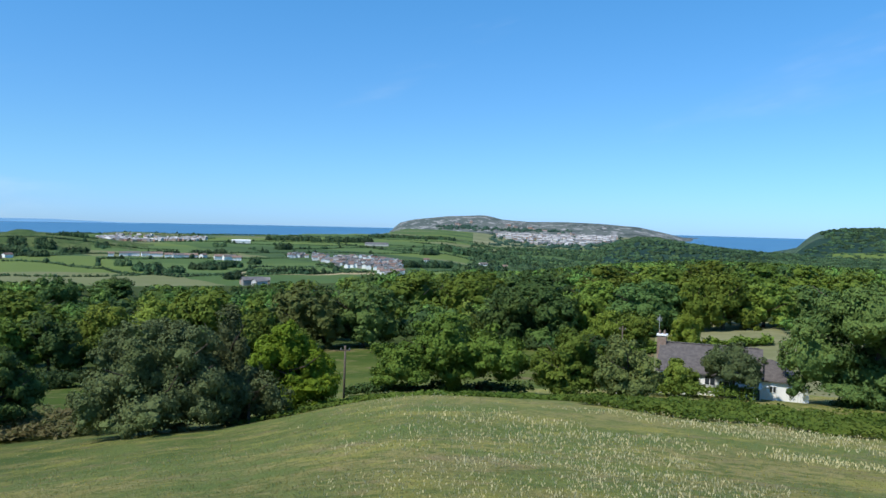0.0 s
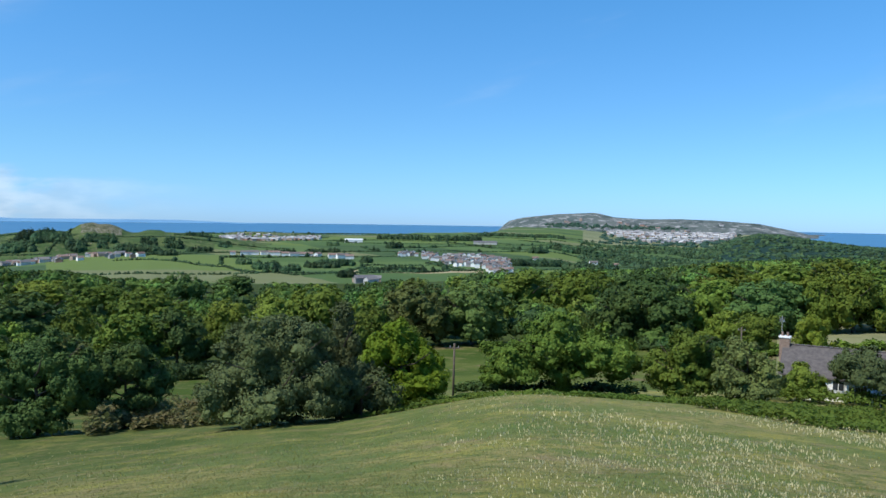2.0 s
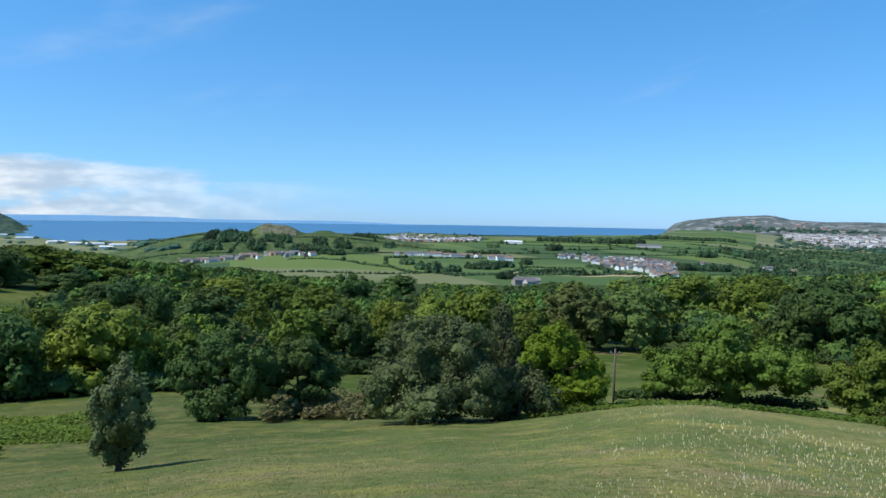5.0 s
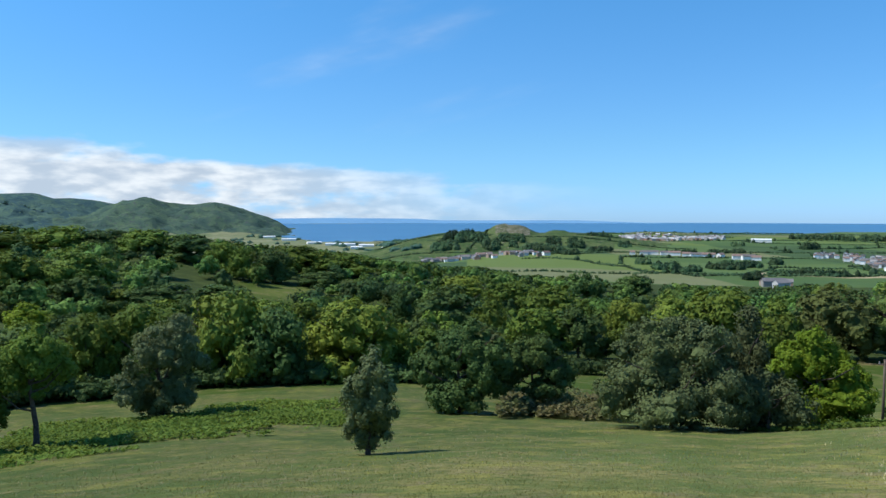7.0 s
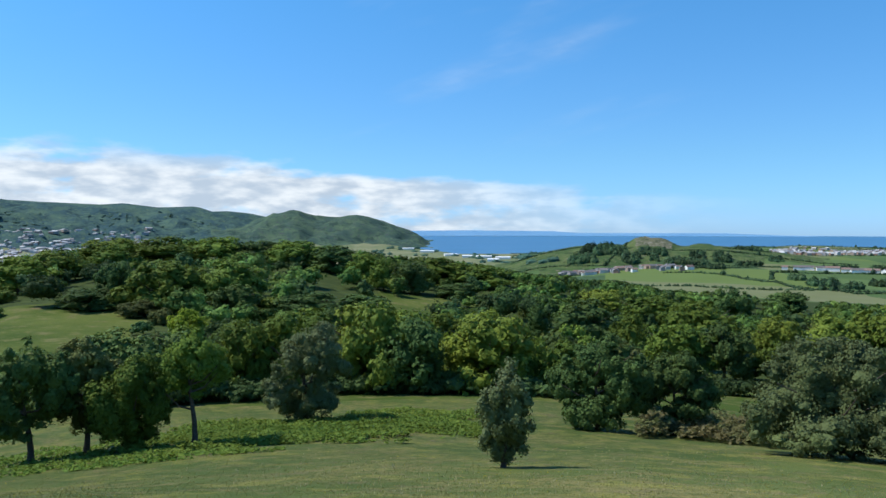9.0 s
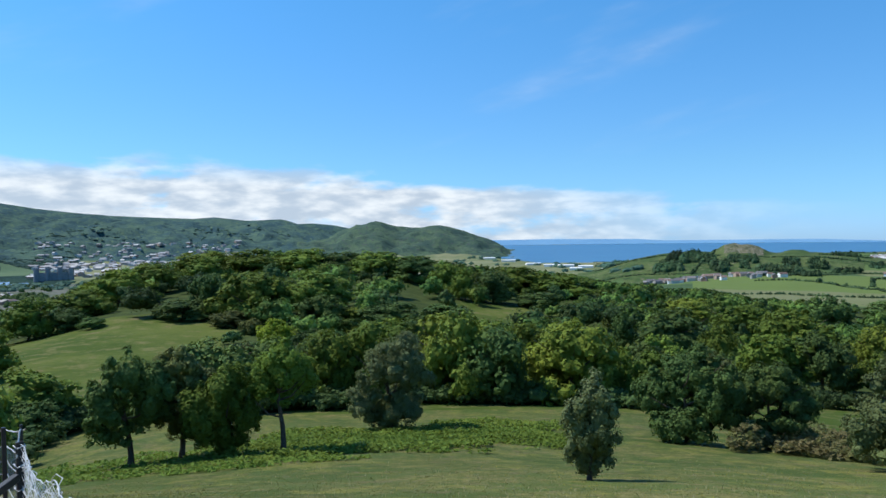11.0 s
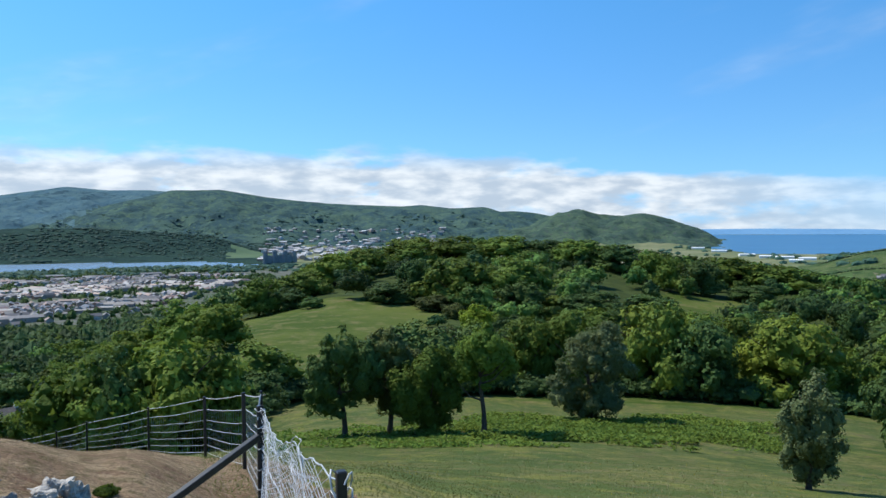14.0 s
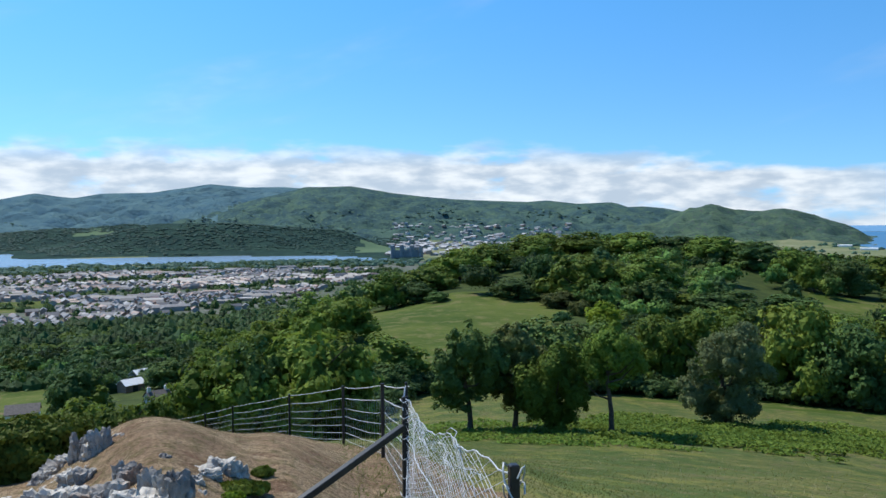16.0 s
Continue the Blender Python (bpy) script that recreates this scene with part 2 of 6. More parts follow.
M_DRY = dry_turf()
M_TOWN = plain("town_ground", (0.05, 0.08, 0.032), (0.15, 0.145, 0.13), 0.9, 0.02)
M_PLAIN = plain("estuary_flats", (0.09, 0.13, 0.05), (0.24, 0.23, 0.13), 0.9, 0.004)
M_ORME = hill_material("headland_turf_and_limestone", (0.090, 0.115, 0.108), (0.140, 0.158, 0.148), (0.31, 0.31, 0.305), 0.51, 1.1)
# dark wood green with the blue of haze mixed into it
M_WOODHILL = hill_material("hazed_wooded_hill", (0.021, 0.048, 0.040), (0.030, 0.062, 0.046), (0.055, 0.088, 0.046), 0.64, 0.5)
# distance haze is put into the blue of both mountain colours
M_MOUNTAIN = hill_material("hazed_heath", (0.041, 0.083, 0.090), (0.074, 0.126, 0.096), (0.104, 0.160, 0.094), 0.54, 0.5)
M_FARMOUNT = hill_material("hazed_far_heath", (0.072, 0.142, 0.172), (0.098, 0.172, 0.182), (0.064, 0.128, 0.168), 0.52, 1.0)
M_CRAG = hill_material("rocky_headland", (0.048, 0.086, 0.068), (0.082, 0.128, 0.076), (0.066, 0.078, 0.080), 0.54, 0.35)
M_KNOLL = hill_material("rough_knoll", (0.055, 0.095, 0.035), (0.10, 0.135, 0.05), (0.19, 0.165, 0.11), 0.56, 0.22)
M_KNOB = hill_material("bare_rocky_knob", (0.085, 0.098, 0.05), (0.14, 0.135, 0.08), (0.25, 0.23, 0.19), 0.50, 0.1)
# the island's pale blue is haze put into its colour
M_FARLAND = plain("hazed_island_land", (0.12, 0.26, 0.42), (0.15, 0.30, 0.46), 1.0, 0.005)
M_BARK = plain("bark", (0.06, 0.045, 0.035), (0.13, 0.105, 0.08), 0.9, 6.0, bump=0.8)
M_LEAF = {
    "oak": leafy("oak_leaves", (0.092, 0.146, 0.025), (0.146, 0.213, 0.036), (0.159, 0.215, 0.034), 0.2),
    "canopy_oak": leafy("canopy_mid_green_leaves", (0.081, 0.140, 0.032), (0.123, 0.199, 0.046), (0.132, 0.196, 0.040), 0.18, True),
    "canopy_dark": leafy("canopy_dark_leaves", (0.054, 0.102, 0.035), (0.086, 0.146, 0.046), (0.094, 0.148, 0.043), 0.18, True),
    "canopy_olive": leafy("canopy_olive_leaves", (0.101, 0.154, 0.031), (0.149, 0.208, 0.042), (0.154, 0.203, 0.038), 0.18, True),
    "dark": leafy("dark_leaves", (0.056, 0.105, 0.032), (0.094, 0.153, 0.041), (0.105, 0.156, 0.039), 0.18),
    "olive": leafy("olive_green_leaves", (0.110, 0.154, 0.023), (0.165, 0.217, 0.036), (0.165, 0.209, 0.030), 0.2),
    "bronze": leafy("bronze_green_leaves", (0.094, 0.120, 0.038), (0.149, 0.170, 0.055), (0.142, 0.166, 0.043), 0.2),
    "grey": leafy("grey_willow_leaves", (0.080, 0.104, 0.042), (0.130, 0.158, 0.068), (0.104, 0.132, 0.046), 0.18),
    "silver": leafy("silver_birch_leaves", (0.185, 0.236, 0.104), (0.290, 0.345, 0.158), (0.235, 0.290, 0.112), 0.25),
    "lime": leafy("bright_lime_leaves", (0.150, 0.235, 0.020), (0.240, 0.340, 0.034), (0.255, 0.340, 0.034)),
    "brown": leafy("rusty_scrub_leaves", (0.120, 0.105, 0.045), (0.205, 0.180, 0.080), (0.120, 0.150, 0.050)),
    "fern": leafy("bracken_fronds", (0.092, 0.152, 0.024), (0.150, 0.218, 0.040), (0.155, 0.205, 0.035)),
    "yellow": leafy("golden_shrub_leaves", (0.200, 0.260, 0.034), (0.300, 0.365, 0.051), (0.270, 0.350, 0.051)),
    "slope": leafy("hillside_scrub_leaves", (0.108, 0.175, 0.029), (0.175, 0.251, 0.044), (0.182, 0.241, 0.041)),
    # leaf greens blued to carry the haze over distant woods
    "far": leafy("hazed_woodland_leaves", (0.046, 0.098, 0.076), (0.062, 0.124, 0.088), (0.066, 0.124, 0.080), 0.2),
    "hillwood": leafy("coastal_hill_leaves", (0.032, 0.068, 0.034), (0.053, 0.095, 0.043), (0.056, 0.095, 0.037), 0.2, True),
    "grass": leafy("meadow_grass_blades", (0.22, 0.24, 0.060), (0.36, 0.33, 0.11), (0.40, 0.35, 0.14), 0.7),
    # a darker, greener copy of the grass colours for the wooded side
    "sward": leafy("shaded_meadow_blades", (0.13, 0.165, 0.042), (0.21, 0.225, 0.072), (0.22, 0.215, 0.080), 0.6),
    "cream": leafy("cream_seed_heads", (0.48, 0.43, 0.23), (0.64, 0.57, 0.33), (0.56, 0.50, 0.25), 0.35),
    "gold": leafy("yellow_meadow_flowers", (0.55, 0.45, 0.04), (0.70, 0.58, 0.06), (0.6, 0.5, 0.05), 0.3),
    "straw": leafy("dry_grass_blades", (0.21, 0.150, 0.085), (0.33, 0.245, 0.145), (0.26, 0.19, 0.11), 0.45),
}


# ---- the lie of the land ----
def at(az, d):
    """Plan place at a bearing (degrees to the left of the first view) and a distance."""
    return -math.sin(radians(az)) * d, math.cos(radians(az)) * d


STEPS = np.array((0, 8, 20, 40, 60, 90, 130, 200, 300, 450, 650, 1000), float)
PROFILES = {}


def profile(az, *drops):
    """How far the ground lies below the lens, step by step along a bearing."""
    PROFILES[az] = drops


profile(-40, 1.6, 3.2, 6.0, 10.0, 13.6, 18.2, 23.0, 25.0, 28.0, 31.0, 38.0, 45.0)
profile(-25, 1.6, 3.2, 6.1, 10.4, 14.2, 19.4, 24.4, 25.6, 29.0, 32.0, 38.0, 45.0)
profile(0, 1.6, 3.3, 6.2, 10.2, 14.0, 20.8, 27.0, 34.5, 38.0, 42.0, 46.0, 49.0)
profile(18, 1.6, 3.4, 6.8, 12.0, 16.4, 23.0, 29.5, 36.0, 42.0, 46.0, 48.0, 49.5)
profile(30, 1.6, 3.4, 7.0, 12.3, 17.0, 23.0, 29.0, 36.5, 41.0, 43.0, 48.0, 50.0)
profile(43, 1.6, 3.5, 7.1, 12.6, 17.4, 22.0, 27.5, 34.0, 36.0, 33.0, 48.0, 62.0)
profile(60, 1.6, 3.4, 7.1, 12.6, 17.1, 22.4, 27.5, 31.0, 27.0, 21.5, 45.0, 68.0)
profile(67, 1.6, 3.2, 6.9, 12.5, 17.1, 22.2, 27.0, 29.0, 25.5, 18.5, 45.0, 69.0)
profile(75, 1.6, 2.9, 6.3, 12.3, 17.1, 22.0, 26.3, 27.4, 25.6, 28.0, 55.0, 70.0)
profile(84, 1.6, 2.6, 5.6, 11.6, 17.0, 23.0, 26.0, 28.0, 35.0, 55.0, 69.0, 71.0)
profile(92, 1.6, 2.18, 5.8, 12.0, 19.0, 28.0, 36.0, 45.0, 56.0, 64.0, 70.0, 71.0)
profile(100, 1.6, 1.86, 6.3, 13.0, 20.0, 29.5, 37.0, 47.0, 57.0, 65.0, 70.0, 71.0)
profile(108, 1.6, 2.3, 6.8, 14.0, 21.0, 30.0, 38.0, 48.0, 58.0, 66.0, 70.0, 71.0)
profile(130, 1.6, 1.7, 2.5, 4.0, 7.0, 14.0, 22.0, 36.0, 50.0, 62.0, 70.0, 71.0)
profile(225, 1.6, 1.0, 0.0, -2.0, -4.0, -6.0, -7.0, -6.0, 0.0, 10.0, 25.0, 45.0)
profile(320, 1.6, 3.2, 6.0, 10.0, 13.6, 18.2, 23.0, 25.0, 28.0, 31.0, 38.0, 45.0)
BEARINGS = np.array(sorted(PROFILES), float)
DROPS = np.array([PROFILES[k] for k in sorted(PROFILES)], float)


def keyed(az, pairs):
    return np.interp(az, [p[0] for p in pairs], [p[1] for p in pairs])


SHORE = ((-40, 2600), (-26, 2600), (-23, 1950), (-17, 1950), (-15, 3400), (3, 3300), (4.5, 2300), (12, 2000), (38, 1850), (46, 1960), (50, 2480), (54, 4000), (120, 4800), (320, 2600))
PLATEAU = ((-40, 30), (-10, 8), (-4, 10), (0, 24), (10, 26), (30, 25), (40, 8), (46, 4), (120, 4), (225, 30), (320, 30))
RIVER_NEAR = ((79, 1330), (84, 1400), (96, 1420), (106, 1385), (120, 1380))
RIVER_FAR = ((79, 1331), (81, 1500), (85, 1690), (96, 1770), (100, 1920), (106, 2230), (120, 2430))

RIDGES = []


def ridge(name, far, front, back, mat, rough, *skyline):
    """A hill whose crest stands that far off; skyline: bearing and angle of sight in turn."""
    RIDGES.append((name, far, front, back, mat, rough, skyline[::2], skyline[1::2]))


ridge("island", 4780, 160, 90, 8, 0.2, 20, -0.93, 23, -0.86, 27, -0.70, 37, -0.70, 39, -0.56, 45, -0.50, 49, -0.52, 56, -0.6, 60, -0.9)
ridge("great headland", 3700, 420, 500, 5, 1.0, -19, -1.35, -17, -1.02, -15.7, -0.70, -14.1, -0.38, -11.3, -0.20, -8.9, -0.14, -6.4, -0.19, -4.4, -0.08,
      -3.1, 0.23, -0.2, 0.08, 2.3, -0.22, 3.3, -0.5, 3.9, -1.15, 4.6, -1.4)
ridge("wooded hill", 1500, 520, 420, 6, 0.7, -9, -3.0, -10.6, -2.5, -12.2, -1.70, -14.1, -1.15, -15.7, -1.18, -17.6, -1.5, -20.2, -1.8, -22.4, -1.95, -24.2, -2.0, -30, -2.2)
ridge("near headland", 1750, 450, 500, 6, 1.0, -22.5, -2.3, -23.1, -1.85, -24.5, -1.50, -25.2, -0.78, -25.8, -0.33, -27.5, -0.15, -29.7, -0.08, -36, 0.05, -44, -0.6)
ridge("farm rise", 1700, 420, 250, 3, 0.25, -7, -2.7, -3.5, -2.1, -1, -1.8, 2, -1.65, 5.2, -1.75, 6.4, -1.6, 9.5, -1.6, 11.5, -1.56, 12.7, -1.85, 14.3, -2.34, 18, -2.4, 24, -2.4)
ridge("knob", 1520, 160, 200, 10, 0.4, 25, -2.4, 24, -2.1, 23, -1.75, 21.7, -1.6, 20.5, -1.78, 18.8, -2.15, 16, -2.5)
ridge("knoll", 1150, 330, 260, 10, 0.6, 45, -3.7, 41.6, -2.8, 39.3, -2.05, 37.3, -1.65, 35.1, -1.42, 33.5, -1.6, 32.1, -1.6, 30.9, -1.6, 30.3, -1.62, 28.8, -1.55,
      27.2, -1.57, 25.5, -1.75, 23.6, -2.0, 20, -2.5, 16, -3.0)
ridge("rocky knob", 1130, 110, 90, 14, 3.0, 34.6, -2.4, 33.8, -1.55, 33.0, -1.05, 32.3, -0.95, 31.9, -1.12, 31.5, -1.02, 31.0, -1.15, 30.4, -1.45, 29.8, -1.75, 28.9, -1.38, 27.8, -1.4, 27.2, -2.2)
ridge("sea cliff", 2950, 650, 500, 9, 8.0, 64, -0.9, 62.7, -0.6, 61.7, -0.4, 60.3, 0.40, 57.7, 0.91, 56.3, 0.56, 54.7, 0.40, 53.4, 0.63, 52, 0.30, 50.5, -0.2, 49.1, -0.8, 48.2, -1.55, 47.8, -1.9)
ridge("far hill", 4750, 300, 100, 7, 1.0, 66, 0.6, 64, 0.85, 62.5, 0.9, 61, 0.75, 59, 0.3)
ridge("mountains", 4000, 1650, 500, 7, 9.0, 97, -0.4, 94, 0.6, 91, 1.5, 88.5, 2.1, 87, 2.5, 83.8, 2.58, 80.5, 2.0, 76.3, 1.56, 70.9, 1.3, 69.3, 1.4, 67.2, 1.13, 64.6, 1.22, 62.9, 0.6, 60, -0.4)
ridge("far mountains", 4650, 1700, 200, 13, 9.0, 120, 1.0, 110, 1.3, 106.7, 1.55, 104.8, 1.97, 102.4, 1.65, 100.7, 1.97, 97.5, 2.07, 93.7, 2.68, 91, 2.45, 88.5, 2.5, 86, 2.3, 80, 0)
ridge("river hill", 2150, 390, 500, 6, 1.0, 106.5, -2.05, 103, -1.6, 100, -0.7, 97.2, -0.1, 92.6, -0.12, 88.7, -0.42, 84.6, -0.70, 82.2, -1.55, 80.1, -2.1, 78, -2.9)
ridge("upper river hill", 2560, 440, 500, 6, 1.0, 125, -0.9, 106.8, -0.66, 103.5, -0.36, 101.8, -0.36, 99, -0.12, 96, -0.4, 93, -1.0)


def rumple(x, y, size, seed):
    """Smooth value noise in [-1, 1], from sums of turned sines."""
    out = np.zeros_like(x)
    rng = np.random.RandomState(seed)
    amp, total = 1.0, 0.0
    for octave in range(5):
        for k in range(3):
            th, ph = rng.uniform(0, math.pi), rng.uniform(0, 6.28)
            w = 2 ** octave * rng.uniform(0.8, 1.25) / size * 6.28
            out += amp * np.sin((x * math.cos(th) + y * math.sin(th)) * w + ph + 1.3 * np.sin((y * math.cos(th) - x * math.sin(th)) * w * 0.6))
        total += amp * 2.2
        amp *= 0.55
    return out / total


def land(x, y):
    """Height of the ground, and what it is (an index of GROUND_MATS)."""
    x, y = np.asarray(x, float), np.asarray(y, float)
    r = np.hypot(x, y)
    az = np.degrees(np.arctan2(-x, y))
    az = np.where(az < -40, az + 360, az)
    u = np.clip(np.interp(r, STEPS, np.arange(len(STEPS))), 0, len(STEPS) - 1.0001)
    v = np.clip(np.interp(az, BEARINGS, np.arange(len(BEARINGS))), 0, len(BEARINGS) - 1.0001)
    i, j = u.astype(int), v.astype(int)
    fu, fv = u - i, v - j
    fv = fv * fv * (3 - 2 * fv)
    def row(jj):
        # Catmull-Rom along the bearing
        p0, p1, p2, p3 = (DROPS[jj, np.clip(i + k, 0, len(STEPS) - 1)] for k in (-1, 0, 1, 2))
        s0, s1, s2, s3 = (STEPS[np.clip(i + k, 0, len(STEPS) - 1)] for k in (-1, 0, 1, 2))
        h = s2 - s1
        m1 = (p2 - p0) / np.maximum(s2 - s0, 1e-6) * h
        m2 = (p3 - p1) / np.maximum(s3 - s1, 1e-6) * h
        return (2 * fu ** 3 - 3 * fu ** 2 + 1) * p1 + (fu ** 3 - 2 * fu ** 2 + fu) * m1 + (3 * fu ** 2 - 2 * fu ** 3) * p2 + (fu ** 3 - fu ** 2) * m2
    drop = row(j) * (1 - fv) + row(np.minimum(j + 1, len(BEARINGS) - 1)) * fv
    z = EYE - drop + rumple(x, y, 22, 3) * 0.12 * np.clip(r / 12, 0.15, 1) + rumple(x, y, 90, 4) * np.clip((r - 60) / 300, 0, 1.2)
    plateau, shore = keyed(az, PLATEAU), keyed(az, SHORE)
    w = np.clip((r - 650) / 450, 0, 1)
    w = w * w * (3 - 2 * w)
    z = z * (1 - w) + (plateau + rumple(x, y, 400, 5) * np.where(plateau > 15, 3.0, 0.4)) * w
    s = np.clip((shore - r) / 160, 0, 1)
    z = np.where(r > 900, z * s * s * (3 - 2 * s) - 3.0 * (1 - s), z)
    kind = np.where((r > 500) & (plateau > 7), 3, np.where(r > 1000, 4, 1))
    kind = np.where((az > 76) & (az < 200) & (r > 380) & (r < 1330), np.where(r < 590, 1, 11), kind)
    kind = np.where((az > -14) & (az < -2) & (r > 1750), 4, kind)
    kind = np.where((r > keyed(az, RIVER_FAR) - 120) & (az > 79) & (az < 130), 6, kind)
    inside = (r > keyed(az, RIVER_NEAR)) & (r < keyed(az, RIVER_FAR)) & (az > 79) & (az < 200)
    z = np.where(inside, -2.0, z)
    for n, (name, far, front, back, mat, rough, azs, els) in enumerate(RIDGES):
        order = np.argsort(azs)
        el = np.interp(az, np.array(azs)[order], np.array(els)[order], left=-9, right=-9)
        crest = EYE + np.tan(np.radians(el)) * far
        q = np.where(r < far, (far - r) / front, (r - far) / back)
        s = np.clip(1 - q, 0, 1)
        shape = s ** 1.25 if "mountains" in name else s * s * (3 - 2 * s)
        top = crest * shape + rumple(x, y, 260, 20 + n) * 4.5 * rough * s * (1 - s) * 2.2
        if "mountains" in name or name == "sea cliff":
            fold = 1 - 2.4 * np.abs(rumple(x, y, 520 if "mountains" in name else 300, 60 + n))
            top = top + fold * s * (1 - s) * (95 if "mountains" in name else 55)
        hit = (top > z) & (s > 0) & (el > -8)
        z = np.where(hit, top, z)
        kind = np.where(hit, mat, kind)
        if name == "near headland":
            kind = np.where(hit & (az > -26.2) & (r > 1560), 9, kind)
    az_, r_ = az, r
    az, r = az + 0.8 * rumple(x, y, 190, 51), r + 45 * rumple(x, y, 160, 52)
    kind = np.where(((az > 100.5) & (az < 102.6) & (r > 2300) & (r < 2440)) | ((az > 80) & (az < 83.4) & (r > 1700) & (r < 2060)) | ((az > 95.5) & (az < 98) & (r > 2080) & (r < 2180)), 17, kind)
    az, r = az_, r_
    kind = np.where((az > 5.2) & (az < 15) & (r > 592) & (r < 640), 15, kind)
    # the near ground
    kind = np.where(r < np.where(az > 84, 45, 118), 0, kind)
    turf = np.hypot((x + 7.2) / 6.2, (y + 2.0) / 4.0) + 0.22 * rumple(x, y, 5, 12)
    kind = np.where(turf < 1.0, 2, kind)
    wild = az + 1.6 * rumple(x, y, 40, 57)
    pasture = ((r > 112) & (r < 268) & (wild > 68.5) & (wild < 87.5)) | ((r > 105) & (r < 205) & (az > -24) & (az < 14)) | ((r > 118) & (r < 225) & (az > -36) & (az < -16)) \
        | ((r > 278) & (r < 342) & (wild > 45) & (wild < 53)) | ((r > 215) & (r < 268) & (wild > 37) & (wild < 44)) | ((r > 110) & (r < 124) & (az > 34) & (az < 84)) | ((r > 188) & (r < 300) & (wild > 101.5) & (az < 125)) | ((r > 100) & (r < 162) & (wild > 22) & (wild < 32)) | ((az > 104) & (az < 112) & (r > 690) & (r < 795))
    kind = np.where(pasture, 12, kind)
    kind = np.where((r > 118) & (r < 225) & (az > -36) & (az < -15.5), 16, kind)
    return z, kind


def ground_z(x, y):
    return float(land(np.array([x]), np.array([y]))[0][0])


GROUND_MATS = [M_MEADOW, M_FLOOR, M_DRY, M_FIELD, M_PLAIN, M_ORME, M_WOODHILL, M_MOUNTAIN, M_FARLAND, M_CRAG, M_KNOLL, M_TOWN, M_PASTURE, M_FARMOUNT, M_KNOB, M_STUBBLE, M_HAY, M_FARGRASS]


def raw_mesh(name, verts, faces, mats, kinds=None, flat=True):
    """A mesh from arrays: faces is (n, 3) or (n, 4)."""
    me = bpy.data.meshes.new(name)
    n, k = faces.shape
    me.vertices.add(len(verts))
    me.vertices.foreach_set("co", np.ascontiguousarray(verts, np.float32).ravel())
    me.loops.add(n * k)
    me.loops.foreach_set("vertex_index", np.ascontiguousarray(faces, np.int32).ravel())
    me.polygons.add(n)
    me.polygons.foreach_set("loop_start", np.arange(0, n * k, k, dtype=np.int32))
    for m in mats:
        me.materials.append(m)
    if kinds is not None:
        me.polygons.foreach_set("material_index", np.ascontiguousarray(kinds, np.int32))
    me.polygons.foreach_set("use_smooth", np.full(n, not flat))
    me.update(calc_edges=True)
    return me


def sector(az0, az1, r0, r1, n, z=0.08):
    """A flat fan-shaped sheet."""
    az = np.radians(np.linspace(az0, az1, n + 1))
    inner = np.stack([-np.sin(az) * r0, np.cos(az) * r0, np.full(n + 1, z)], -1)
    outer = np.stack([-np.sin(az) * r1, np.cos(az) * r1, np.full(n + 1, z)], -1)
    k = np.arange(n)
    return np.concatenate([inner, outer]), np.stack([k, k + n + 1, k + n + 2, k + 1], -1)[:, ::-1]


def build_ground():
    azs = np.concatenate([np.arange(-40, 118, 0.36), np.arange(118, 320, 5.0)])
    rs = np.concatenate([[0.05], np.geomspace(0.6, 2380, 236), np.arange(2420, 4890, 41.0)])
    A, R = np.meshgrid(np.radians(azs), rs, indexing="ij")
    x, y = -np.sin(A) * R, np.cos(A) * R
    z, kind = land(x.ravel(), y.ravel())
    na, nr = len(azs), len(rs)
    idx = np.arange(na * nr).reshape(na, nr)
    nxt = np.roll(idx, -1, axis=0)
    faces = np.stack([idx[:, :-1], idx[:, 1:], nxt[:, 1:], nxt[:, :-1]], -1).reshape(-1, 4)[:, ::-1]
    me = raw_mesh("ground", np.stack([x.ravel(), y.ravel(), z], -1), faces, GROUND_MATS, kind[faces[:, 0]], flat=False)
    tagged(new("ground", me), "grassy hillside falling to woods, fields and far hills", "ground", kind="structure")
    n = 96
    ring = [(math.cos(6.2832 * k / n) * 4900, math.sin(6.2832 * k / n) * 4900, 0) for k in range(n)]
    bm = bmesh.new()
    bm.faces.new([bm.verts.new(p) for p in ring])
    me = bpy.data.meshes.new("water")
    bm.to_mesh(me)
    bm.free()
    me.materials.append(M_WATER)
    me_river = raw_mesh("river", *sector(78, 126, 1290, 2450, 40), [M_RIVER])
    tagged(new("river", me_river), "pale grey-blue tidal river water", "water", kind="structure")
    tagged(new("water", me), "calm deep blue sea and river water", "water", kind="structure")


build_ground()


# ---- plants ----
def unit(v):
    return v / np.maximum(np.linalg.norm(v, axis=-1, keepdims=True), 1e-9)


